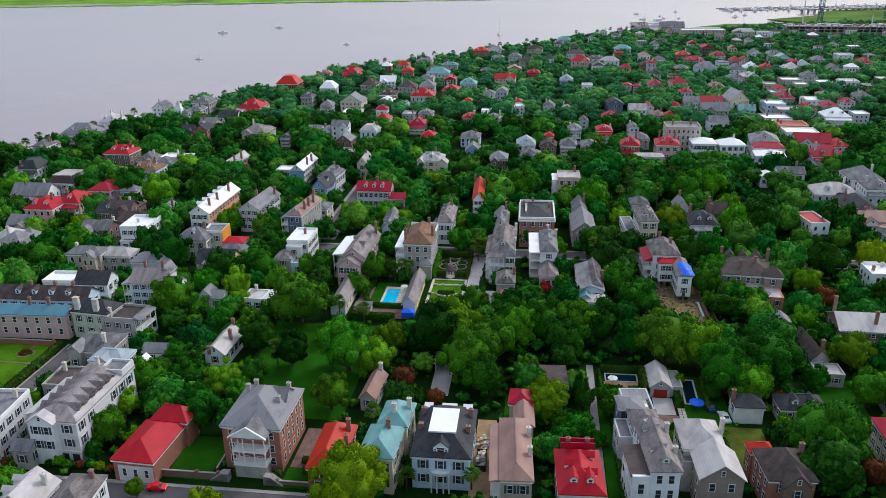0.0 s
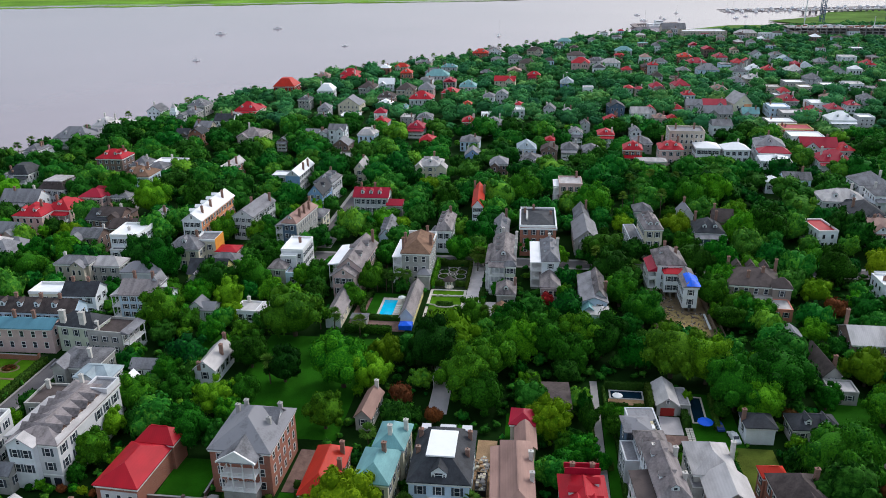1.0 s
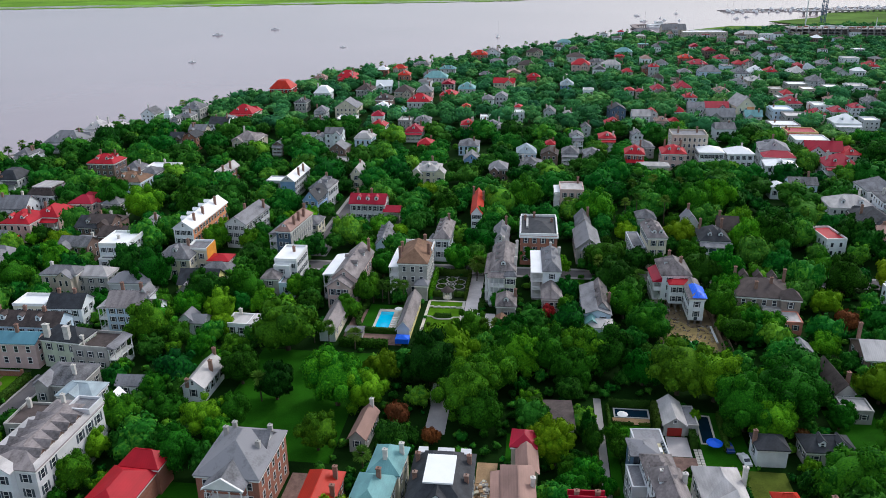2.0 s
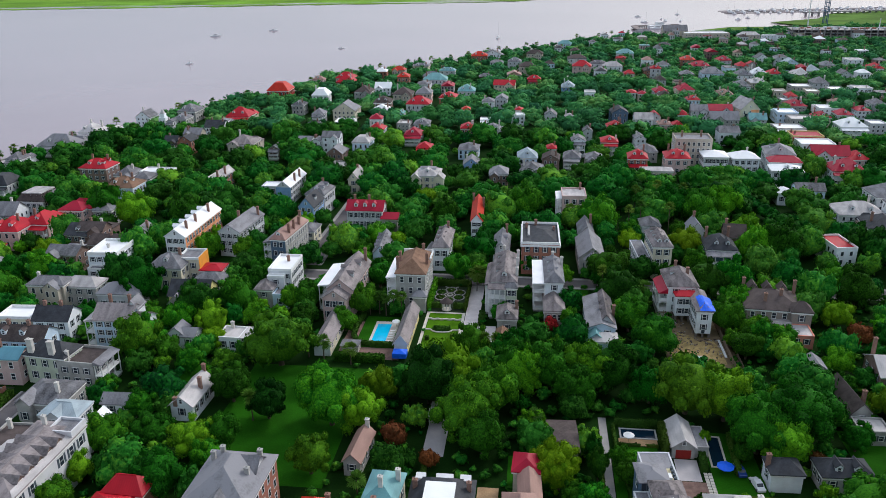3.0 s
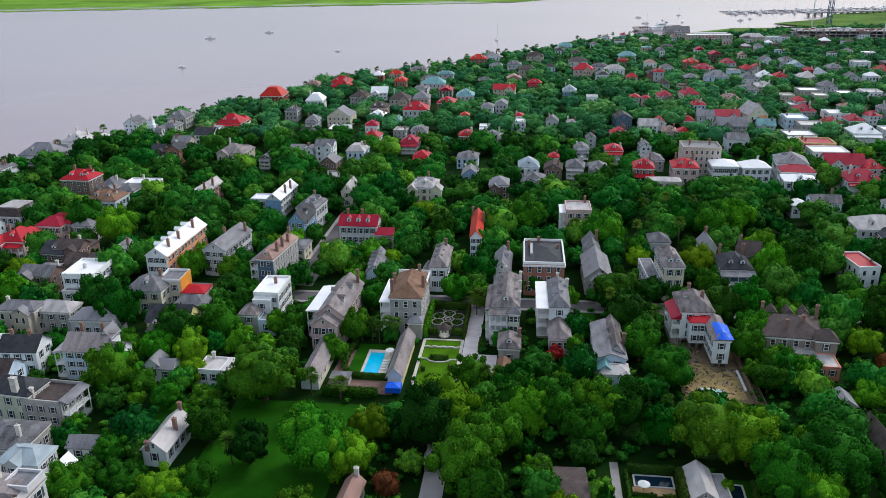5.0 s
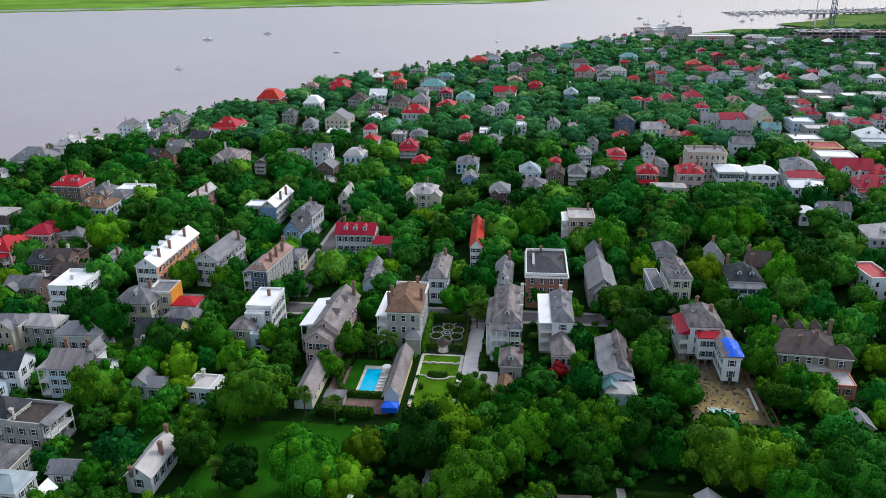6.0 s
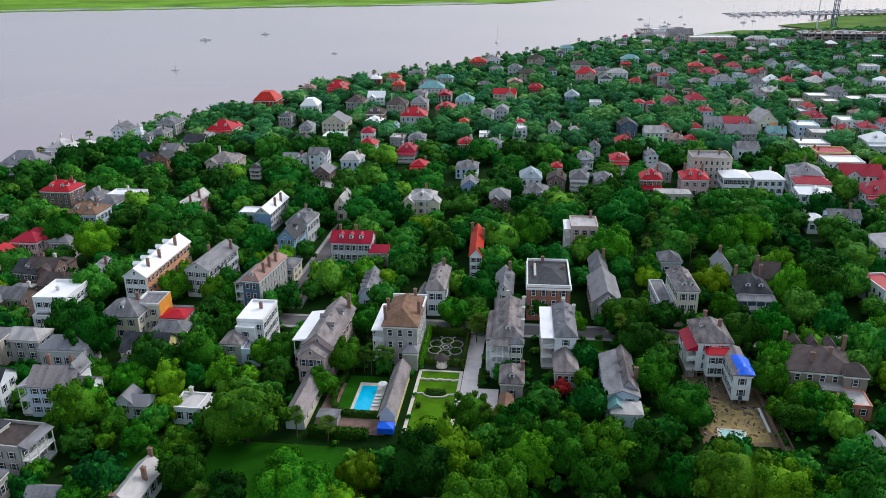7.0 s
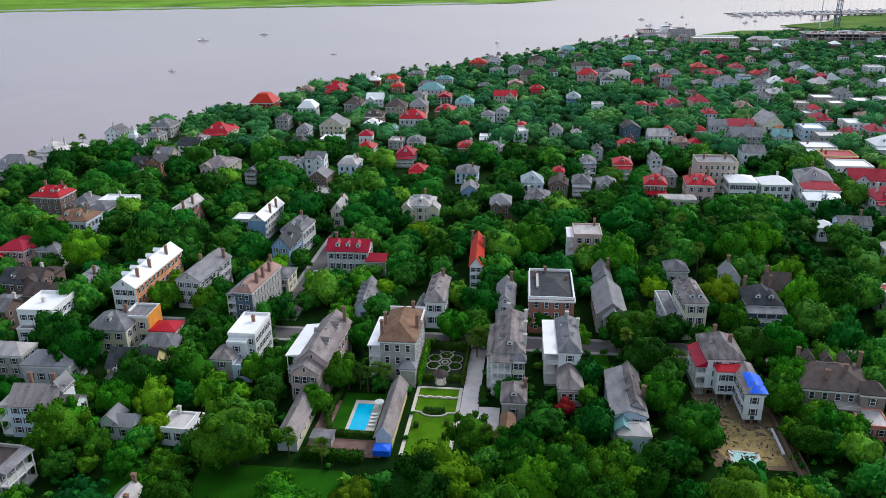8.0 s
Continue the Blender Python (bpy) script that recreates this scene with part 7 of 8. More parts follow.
def clear_of_trees(x, y, r, k=0.72):
    return all((x - a) ** 2 + (y - b) ** 2 > (k * (r + c)) ** 2 for a, b, c in PLANTED if abs(b - y) < 25)


# single trees between the houses of the foreground, thickest by the gardens
count = 0
for k in range(9000):
    if count >= 100:
        break
    y = 105 + 225 * TREES.random()
    x = TREES.uniform(-0.80 * y - 12, 0.50 * y + 14)
    r = TREES.uniform(2.8, 7.4)
    while r > 2.2 and not (free(x, y, r * 0.62) and clear_of_trees(x, y, r)):
        r *= 0.8
    if r <= 2.2:
        continue
    tree(x, y, r, max(5.0, r * TREES.uniform(1.55, 1.95)), "lime" if TREES.random() < 0.07 else "oak")
    count += 1


# planting along the street before the white house
for k in range(13):
    x, y, r = -118 + 2.5 * k, 136.6 + TREES.uniform(-0.5, 1.2), TREES.uniform(0.9, 1.7)
    if k in (2, 3):
        continue
    tree(x, y, r, r * 1.9, TREES.choice(["oak", "oak", "lime", "russet"]))


# the wood that fills the town beyond
def wood(name, y0, y1, step, protos, seed, label, rmin=3.0, rmax=6.6, high=1.9, least=1.9, under=0.6, leaf=None):
    rng, VV, FF, TT, k = random.Random(seed), [], [], [], 0
    y = y0
    while y < y1:
        x = -0.80 * y - 60
        while x < 0.53 * y + 70:
            px, py = x + rng.uniform(-0.45, 0.45) * step, y + rng.uniform(-0.45, 0.45) * step
            r = rng.uniform(rmin, rmax)
            if inland(px, py, 13):
                while r > least and not (free(px, py, r * 0.5) and clear_of_trees(px, py, r, under)):
                    r *= 0.75
                if r > least:
                    V, F = rng.choice(protos)
                    t = rng.uniform(0, 6.28)
                    c, s = math.cos(t), math.sin(t)
                    tall = max(2.0 * least, r * high * rng.uniform(0.85, 1.15))
                    W = np.c_[(V[:, 0] * c - V[:, 1] * s) * r * 1.1 + px, (V[:, 0] * s + V[:, 1] * c) * r * 1.1 + py, V[:, 2] * tall]
                    VV.append(W)
                    FF.append(F + k)
                    k += len(V)
                    TT.append(np.full(len(V), min(1.0, rng.random() ** 1.5 * 0.8 + (0.4 if rng.random() < 0.13 else 0))))
            x += step
        y += step
    tagged(part(name, raw_mesh(name, np.concatenate(VV), np.concatenate(FF), leaf or FARLEAF, np.concatenate(TT)), None), label, "trees", "", "stuff")


MIDP = [crown_points(np.random.default_rng(200 + k), 14, 42, 0.064) for k in range(7)]
STREETP = [crown_points(np.random.default_rng(250 + k), 13, 33, 0.072) for k in range(7)]
FARP = [crown_points(np.random.default_rng(300 + k), 10, 20, 0.088, False) for k in range(7)]
TINY = [crown_points(np.random.default_rng(400 + k), 6, 11, 0.13, False) for k in range(7)]
SHRUB = [crown_points(np.random.default_rng(500 + k), 4, 8, 0.14, False) for k in range(5)]
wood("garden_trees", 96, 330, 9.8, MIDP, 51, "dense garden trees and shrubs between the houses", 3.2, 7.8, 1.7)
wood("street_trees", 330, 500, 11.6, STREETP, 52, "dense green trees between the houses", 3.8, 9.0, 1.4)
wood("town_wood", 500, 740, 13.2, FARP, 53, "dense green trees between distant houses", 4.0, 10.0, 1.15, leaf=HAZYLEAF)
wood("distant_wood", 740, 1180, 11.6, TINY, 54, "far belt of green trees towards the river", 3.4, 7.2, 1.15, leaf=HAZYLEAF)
wood("garden_shrubs", 112, 280, 4.3, SHRUB, 55, "low green garden shrubs and flower beds between the houses", 0.9, 2.0, 1.25, 0.6, 0.55)

# ---- palms and hedges ----
def palm_mesh(seed):
    """A round palmetto head: folded fan fronds on short stalks, hanging lower ones."""
    r = np.random.default_rng(seed)
    s = Shape()
    for i in range(34):
        t, up = r.uniform(0, 6.283), r.uniform(-0.7, 1.25)
        d = Vector((math.cos(t) * math.cos(up), math.sin(t) * math.cos(up), math.sin(up)))
        side = d.cross(Vector((0, 0, 1))).normalized()
        lift = side.cross(d)
        root, ln = d * 0.3, r.uniform(0.75, 1.05)
        for j in range(5):
            a = (j - 2) * 0.34
            tip = d * (0.3 + ln * math.cos(a)) + side * ln * math.sin(a) * 0.8 - Vector((0, 0, 0.16 * ln)) + lift * 0.04 * (-1) ** j
            half = (side * math.cos(a) - d * math.sin(a)) * 0.085
            mid = (root + tip) * 0.55 + lift * 0.05
            s.poly([root, mid - half, tip, mid + half])
    return s.mesh("fronds", [PALMLEAF])


PALMS, PALMR = [palm_mesh(k) for k in range(3)], random.Random(9)
PALMTRUNK = Shape()
for i in range(6):
    PALMTRUNK.tube(0.03 * math.sin(i), 0.02 * i, i / 6.0 - 0.01, (i + 1) / 6.0, 0.20 - 0.008 * i, 0.17 - 0.008 * i, 7)
PALMTRUNK = PALMTRUNK.mesh("trunk", [BARK])


def palm(x, y, tall, r=2.1, group="palmettos", label="slender palmetto palm with a round green head"):
    p = base("palm", x, y, PALMR.uniform(0, 360), label, "palm", group)
    t = part("trunk", PALMTRUNK, None, p)
    t.scale = (1, 1, tall)
    f = part("fronds", PALMR.choice(PALMS), None, p, "", (0, 0.1, tall))
    f.scale = (r, r, r)
    return p


for k in range(6):
    palm(-55.5 + 2.6 * k + PALMR.uniform(-0.5, 0.5), 248.5 + PALMR.uniform(-1, 1), PALMR.uniform(6.0, 7.5), 1.8)
palm(-20.4, 269.5, 7.0, 3.0, label="tall date palm beside the gravel drive")
for q in ((21.5, 270, 9), (24.5, 268.5, 7.5), (33.5, 258.5, 9), (51.6, 368, 11), (63, 367, 10), (42, 362, 10), (12.7, 336, 9), (18.6, 337, 9), (36, 330, 11), (41, 334, 12), (52, 332, 12), (-27.5, 198, 8), (4, 209, 9), (14, 207, 8), (-37, 158, 6), (-25.5, 137.2, 4), (-11.6, 139, 4.5), (-15, 222, 7), (-11, 220, 8), (-65, 219, 6), (-60, 217, 6.5), (-52, 216, 5), (0, 186, 6), (-70, 186, 7)):
    palm(*q)
for (ax, ay), (bx, by) in zip(SHORE[2:9], SHORE[3:10]):
    n = int(math.hypot(bx - ax, by - ay) / 24)
    for i in range(n):
        if PALMR.random() < 0.8:
            k = (i + PALMR.random()) / n
            palm(ax + (bx - ax) * k + 7, ay + (by - ay) * k - 2, PALMR.uniform(5.5, 8), 2.3, "shore palmettos", "palmetto palm on the sea wall promenade")


def hedge(pts, w, h, label="clipped dark green garden hedge", mat=HEDGE, seed=1):
    """A clipped hedge along a line of points: an inner body and many small leaf clumps on its faces."""
    r = np.random.default_rng(seed)
    V, F, k = [], [], 0
    for (ax, ay), (bx, by) in zip(pts, pts[1:]):
        L = math.hypot(bx - ax, by - ay)
        u, v = np.array([(bx - ax) / L, (by - ay) / L, 0]), np.array([-(by - ay) / L, (bx - ax) / L, 0])
        o = np.array([ax, ay, 0])
        c = [o - u * 0.2 + v * a * w * 0.46 + np.array([0, 0, z]) for a in (-1, 1) for z in (0, h * 0.95)] + [o + u * (L + 0.2) + v * a * w * 0.46 + np.array([0, 0, z]) for a in (-1, 1) for z in (0, h * 0.95)]
        V.append(np.array(c))
        F.append(np.array([[0, 4, 5, 1], [2, 3, 7, 6], [1, 5, 7, 3], [0, 1, 3, 2], [4, 6, 7, 5]]) + k)
        k += 8
        n = int(L * (2 * h + w) * 9)
        f = r.uniform(-h, h + w, n)
        P = o + u * r.uniform(-0.3, L + 0.3, (n, 1)) + v * np.clip(np.where(f < 0, -w / 2, np.where(f > w, w / 2, f - w / 2)), -w / 2, w / 2)[:, None] + np.array([0, 0, 1.0]) * np.where(f < 0, h + f, np.where(f > w, h - (f - w), h))[:, None]
        P += r.normal(size=(n, 3)) * 0.06
        nn = unit(r.normal(size=(n, 3)) + np.array([0, 0, 0.6]))
        a = unit(np.cross(nn, r.normal(size=(n, 3)))) * 0.2
        b = np.cross(nn, a)
        V.append(np.stack([P - a, P - b, P + a, P + b], 1).reshape(-1, 3))
        F.append(np.arange(n * 4).reshape(-1, 4) + k)
        k += n * 4
    return tagged(part("hedge", raw_mesh("hedge", np.concatenate(V), np.concatenate(F), mat), None), label, "hedge", "hedges")


def arc(cx, cy, r, a0, a1, n=12, ry=None):
    return [(cx + r * math.cos(radians(a0 + (a1 - a0) * i / n)), cy + (ry or r) * math.sin(radians(a0 + (a1 - a0) * i / n))) for i in range(n + 1)]


def band(s, pts, w, z0, z1):
    """A strip of width w along points, with thickness, into a Shape."""
    for (ax, ay), (bx, by) in zip(pts, pts[1:]):
        L = math.hypot(bx - ax, by - ay) or 1
        nx, ny = -(by - ay) / L * w / 2, (bx - ax) / L * w / 2
        q = [(ax + nx, ay + ny), (bx + nx, by + ny), (bx - nx, by - ny), (ax - nx, ay - ny)]
        s.poly([(*p, z1) for p in q][::-1])
        for i in range(4):
            j = (i + 1) % 4
            s.poly([(*q[i], z0), (*q[j], z0), (*q[j], z1), (*q[i], z1)])
    return s


# ---- pool garden ----
def pool(x0, y0, x1, y1, water, edge, label, deck=0.9, deck_right=None, far=None, yaw=0.0):
    cx, cy = (x0 + x1) / 2, (y0 + y1) / 2
    p = base("swimming_pool", cx, cy, yaw, label, "pool")
    x0, x1, y0, y1 = x0 - cx, x1 - cx, y0 - cy, y1 - cy
    dr, fr = deck_right or deck, far or deck
    part("water", Shape().box(x0, y0, -0.3, x1, y1, 0.1), water, p)
    s = Shape()
    for q in ((x0 - deck, y0 - deck, x1 + dr, y0), (x0 - deck, y1, x1 + dr, y1 + fr), (x0 - deck, y0, x0, y1), (x1, y0, x1 + dr, y1)):
        s.box(q[0], q[1], -0.2, q[2], q[3], 0.2)
    part("deck", s, edge, p, "pale stone pool deck")
    return p


PALE = surface("pale_stone_deck", (0.62, 0.57, 0.50), 0.85, 0.2, 0.5, 0.2)
pool(-49.1, 229.9, -44.8, 241.8, POOLWATER, PALE, "turquoise rectangular swimming pool with a pale stone deck", 0.8, 2.2, 1.6)


def umbrella(x, y, r=1.3, mat=TRIM, label="pale round garden umbrella beside the pool"):
    u = base("umbrella", x, y, 0, label, "umbrella")
    part("pole", Shape().tube(0, 0, 0, 2.5, 0.035, 0.03, 6), IRON, u)
    s = Shape()
    for i in range(10):
        a, b = 2 * math.pi * i / 10, 2 * math.pi * (i + 1) / 10
        s.poly([(r * math.cos(a), r * math.sin(a), 2.05), (r * math.cos(b), r * math.sin(b), 2.05), (0, 0, 2.6)])
        s.poly([(r * math.cos(a), r * math.sin(a), 1.9), (r * math.cos(b), r * math.sin(b), 1.9), (r * math.cos(b), r * math.sin(b), 2.05), (r * math.cos(a), r * math.sin(a), 2.05)])
    part("canopy", s, mat, u)


umbrella(-43.2, 240.3)


def lounger(x, y, yaw):
    l = base("sun_lounger", x, y, yaw, "pale slatted sun lounger on the pool deck", "lounger", "pool loungers", 0.2)
    part("bed", Shape().box(-0.33, -0.9, 0.28, 0.33, 0.4, 0.36), TRIM, l)
    s = Shape()
    s.poly([(-0.33, 0.4, 0.36), (0.33, 0.4, 0.36), (0.33, 0.95, 0.75), (-0.33, 0.95, 0.75)])
    s.poly([(-0.33, 0.4, 0.28), (0.33, 0.4, 0.28), (0.33, 0.95, 0.67), (-0.33, 0.95, 0.67)])
    part("backrest", s, TRIM, l)
    for sx in (-0.28, 0.28):
        for sy in (-0.8, 0.3):
            part("leg", Shape().box(sx - 0.03, sy - 0.03, 0, sx + 0.03, sy + 0.03, 0.28), GREYTRIM, l)


for k in range(4):
    lounger(-43.6, 232.0 + 1.6 * k, -90)
hedge([(-54.6, 247), (-55.4, 240), (-55.0, 233), (-53.4, 229.2), (-50.6, 227.6), (-41.6, 227.4)], 1.3, 1.5, "clipped dark hedge curving round the pool lawn", seed=2)
hedge([(-57, 218.4), (-43, 218.2)], 2.4, 2.2, "thick hedge below the brick terrace", LEAF, 3)
s = Shape().box(-56.4, 222.6, 0, -51.4, 226.2, 2.2)
g = base("garden_shed", 0, 0, 0, "low dark flat-roofed garden shed on the terrace", "shed")
part("wall", s, WALLS["stone"], g)
part("roof", Shape().box(-56.7, 222.3, 2.2, -51.1, 226.5, 2.42), ROOFS["slate"], g)
t = base("canopy_tent", -38.7, 220.6, 0, "bright blue canopy tent against the pool house", "tent")
s = Shape()
for sx, sy in ((-1, -1), (1, -1), (1, 1), (-1, 1)):
    part("post", Shape().box(sx * 1.9 - 0.05, sy * 1.5 - 0.05, 0, sx * 1.9 + 0.05, sy * 1.5 + 0.05, 2.4), IRON, t)
c = [(-2, -1.6), (2, -1.6), (2, 1.6), (-2, 1.6)]
for i in range(4):
    j = (i + 1) % 4
    s.poly([(*c[i], 2.4), (*c[j], 2.4), (0, 0, 3.2)])
    s.poly([(*c[i], 0.9 if i != 2 else 2.0), (*c[j], 0.9 if i != 2 else 2.0), (*c[j], 2.4), (*c[i], 2.4)])
part("canopy", s, TARP, t)

# ---- formal garden ----
s = Shape()
band(s, [(-34.6, 221), (-34.6, 252)], 0.9, 0, 0.14)
band(s, [(-23.2, 221), (-23.2, 252)], 0.9, 0, 0.14)
band(s, [(-34.1, 251.6), (-23.7, 251.6)], 0.8, 0, 0.14)
tagged(part("garden_path", s, PALE), "pale stone paths framing the garden lawns", "path", "", "structure")
s = Shape()
band(s, [(-34 + 0.5 * i, 246.6 + 0.25 * math.sin(i * 1.3)) for i in range(22)], 0.5, 0, 0.5)
tagged(part("balustrade", s, PALE), "low wavy pale stone balustrade across the lawn", "balustrade", "", "structure")
s = Shape()
band(s, arc(-29, 239.4, 3.2, 180, 360, 14, 1.6), 0.4, 0, 0.35)
band(s, [(-34.2, 239.6), (-32.2, 239.4)], 0.4, 0, 0.35)
band(s, [(-25.8, 239.4), (-23.6, 239.6)], 0.4, 0, 0.35)
tagged(part("garden_kerb", s, PALE), "pale curved stone kerb round the central hedge", "kerb", "", "structure")
hedge(arc(-29, 239.9, 2.5, 180, 360, 10, 1.1), 0.9, 0.9, "low semicircular clipped hedge on the lawn", seed=4)
hedge([(-31.4, 240.4), (-26.6, 240.4)], 1.2, 0.9, "low clipped hedge on the lawn", seed=5)
for k, q in enumerate(((-25.6, 234.5), (-25.6, 229), (-33, 233))):
    hedge([q, (q[0] + 0.7, q[1])], 1.3, 1.3, "round clipped garden bush", seed=6 + k)
s = Shape()
for i in range(6):
    a = radians(60 * i + 30)
    band(s, arc(-29.2 + 3.5 * math.cos(a), 265.6 + 4.0 * math.sin(a), 1.9, 0, 360, 16, 2.2), 0.3, 0, 0.2)
band(s, arc(-29.2, 265.6, 0.9, 0, 360, 12), 0.4, 0, 0.2)
band(s, [(-31.4, 272.2), (-29.2, 269.8), (-27.0, 272.2)], 0.4, 0, 0.2)
tagged(part("parterre_kerb", s, CONCRETE), "pale kerbs in six petals of the parterre", "parterre", "", "structure")
for i in range(6):
    a = radians(60 * i + 30)
    hedge(arc(-29.2 + 3.5 * math.cos(a), 265.6 + 4.0 * math.sin(a), 0.9, 0, 300, 5, 1.1), 0.8, 0.4, "low box planting inside a parterre petal", seed=20 + i)
hedge([(-34.8, 253), (-34.8, 273)], 1.2, 3.4, "tall dark hedge beside the mansion", LEAF, 30)
hedge([(-34, 255.6), (-31.2, 255.6)], 1.4, 1.8, "clipped hedge beside the garden pavilion", seed=31)
hedge([(-26.8, 255.6), (-23.8, 255.6)], 1.4, 1.8, "clipped hedge beside the garden pavilion", seed=32)
hedge([(-34.2, 273.3), (-23.8, 273.3)], 1.4, 2.4, "dark hedge closing the parterre", seed=33)
g = base("garden_pavilion", -29.1, 254.3, 0, "small white round pavilion with a dark conical roof", "pavilion")
for i in range(8):
    a = 2 * math.pi * i / 8
    part("column", Shape().tube(1.25 * math.cos(a), 1.25 * math.sin(a), 0, 2.5, 0.11, 0.1, 8), TRIM, g)
part("floor", Shape().tube(0, 0, 0, 0.2, 1.6, 1.6, 16), PALE, g)
part("beam", Shape().tube(0, 0, 2.5, 2.75, 1.55, 1.55, 16), TRIM, g)
part("roof", Shape().tube(0, 0, 2.75, 4.4, 2.2, 0.08, 16), ROOFS["brown"], g)
hedge([(-23.0, 253.5), (-23.0, 274)], 0.8, 2.2, "hedge between garden and drive", seed=34)
hedge([(-17.2, 245), (-17.2, 251)], 1.8, 1.8, "clipped hedge beside the gravel court", seed=35)
house(-10.2, 230.6, 3.8, 10.0, 3.2, -1, "hip", 1.8, "brick", "tan", 1, "small brick shed with a rusty tiled roof", name="shed", category="shed", sides="")

# ---- building site ----
SITE = random.Random(77)
s = Shape()
for k in range(280):
    x, y = SITE.uniform(37.5, 54), SITE.uniform(227, 253)
    if 46.5 < x < 54 and y > 241:
        continue
    a, l, w = SITE.uniform(0, 3.14), SITE.uniform(0.15, 1.3), SITE.uniform(0.08, 0.35)
    before = len(s.f)
    band(s, [(x, y), (x + l * math.cos(a), y + l * math.sin(a))], w, 0.04, SITE.uniform(0.1, 0.4))
    s.s[before:] = [SITE.choice((0, 0, 1, 2))] * (len(s.f) - before)
STRAW = surface("dry_straw", (0.34, 0.25, 0.11), 0.95, 0.5, 0.5, 0.6, fine=4, spec=0.05)
sheet("dry_grass", [(38.4, 231.2), (41, 226.4), (47, 225.2), (53.2, 226), (53.2, 236), (51.6, 240.6), (47.8, 239.4), (45.4, 243.2), (42.4, 245), (40.8, 240), (39.6, 236)], 0.062, STRAW, "trampled straw-coloured dry grass on the building site", "grass")
tagged(part("debris", s, [WOODFENCE, CONCRETE, ROOFS["brown"]]), "scattered timber and rubble on the building site", "debris", "", "stuff")
for x0, y0, x1, y1, hh, lab in ((54.6, 252, 54.9, 220, 1.9, "tall weathered wooden fence beside the building site"), (56.9, 250, 56.9, 222, 1.2, "second wooden fence along the lane")):
    f = base("fence", 0, 0, 0, lab, "fence", "site fences")
    n = int(abs(y1 - y0) / 2)
    for i in range(n):
        ya = y0 + (y1 - y0) * i / n
        part("post", Shape().box(x0 - 0.07, ya - 0.07, 0, x0 + 0.07, ya + 0.07, hh + 0.1), WOODFENCE, f)
        part("panel", Shape().box(x0 - 0.03, ya + (y1 - y0) / n + 0.07, 0.08, x0 + 0.03, ya - 0.07, hh), WOODFENCE, f)
sheet("lane", rect(55.0, 220, 56.8, 252), 0.04, DIRT, "narrow bare lane between fences", "lane")
tagged(part("plank", Shape().box(53.3, 230, 0.05, 53.9, 240.5, 0.4), HULL), "long white board lying along the fence", "board")
pool(41.6, 226.0, 47.4, 230.0, GREENPOOL, PALE, "milky green garden pool half hidden by trees", 0.5, yaw=-4)
# scaffolding posts under the porches
sc = base("scaffold", 42, 254.5, 4, "rough timber props standing before the house under repair", "scaffold")
for k in range(9):
    part("prop", Shape().box(-5 + 1.2 * k, -0.06, 0, -4.88 + 1.2 * k, 0.06, 2.2 + 0.4 * (k % 3)), WOODFENCE, sc)
part("ledger", Shape().box(-5, -0.08, 1.9, 4.8, 0.08, 2.05), WOODFENCE, sc)

# ---- back gardens of the foreground ----
pool(20.6, 188.0, 28.6, 191.4, DARKPOOL, GREYTRIM, "dark rectangular garden pool with a grey stone edge", 0.4)
umbrella(22.0, 186.2, 1.35, TRIM, "round white umbrella on the pool deck")
hedge([(19.4, 192.8), (29.2, 192.8)], 1.1, 2.0, "hedge behind the dark pool", seed=40)
hedge([(19.6, 184.6), (24.4, 184.6)], 0.5, 0.8, "low dark hedge along the pool patio", seed=41)
hedge([(26.2, 184.6), (28.6, 184.6)], 0.5, 0.8, "low dark hedge along the pool patio", seed=42)
hedge([(29.9, 181.6), (29.9, 190.6)], 1.3, 3.6, "tall narrow hedge beside the garage", seed=43)
hedge([(18.8, 178), (18.8, 192)], 0.6, 1.3, "hedge beside the garden walk", seed=44)
hedge([(44.9, 176), (45.6, 190)], 1.0, 1.8, "dark hedge behind the lap pool", seed=45)
hedge([(37.6, 176.4), (37.8, 181.0)], 1.4, 2.2, "clipped shrubs beside the garage forecourt", seed=46)
pool(40.2, 178.6, 43.0, 190.0, DARKPOOL, PALE, "long dark blue lap pool with pale edges", 0.45, yaw=-2)
umbrella(42.0, 176.3, 1.9, TARP, "wide bright blue umbrella beside the lap pool")
s = Shape()
for k in range(8):
    for j in range(2):
        s.box(37.4 + 0.95 * j, 168.4 + 0.98 * k, 0.02, 38.2 + 0.95 * j, 169.2 + 0.98 * k, 0.1)
tagged(part("stepping_stones", s, PALE), "pale square stepping stones in the grass", "stones", "", "structure")
s = Shape()
for k in range(8):
    s.box(76.5 + (k % 2) * 1.7, 172 + 1.9 * (k // 2), 0.02, 77.9 + (k % 2) * 1.7, 173.5 + 1.9 * (k // 2), 0.12)
tagged(part("stepping_stones", s, PALE), "pale square paving stones on the lawn", "stones", "", "structure")
g = base("pergola", -24.0, 190.0, 0, "small open carport with a pale roof under trees", "carport")
for sx in (-1.9, 1.9):
    for sy in (-1.5, 1.5):
        part("post", Shape().box(sx - 0.08, sy - 0.08, 0, sx + 0.08, sy + 0.08, 2.4), TRIM, g)
part("roof", Shape().box(-2.3, -1.9, 2.4, 2.3, 1.9, 2.62), ROOFS["pale"], g)
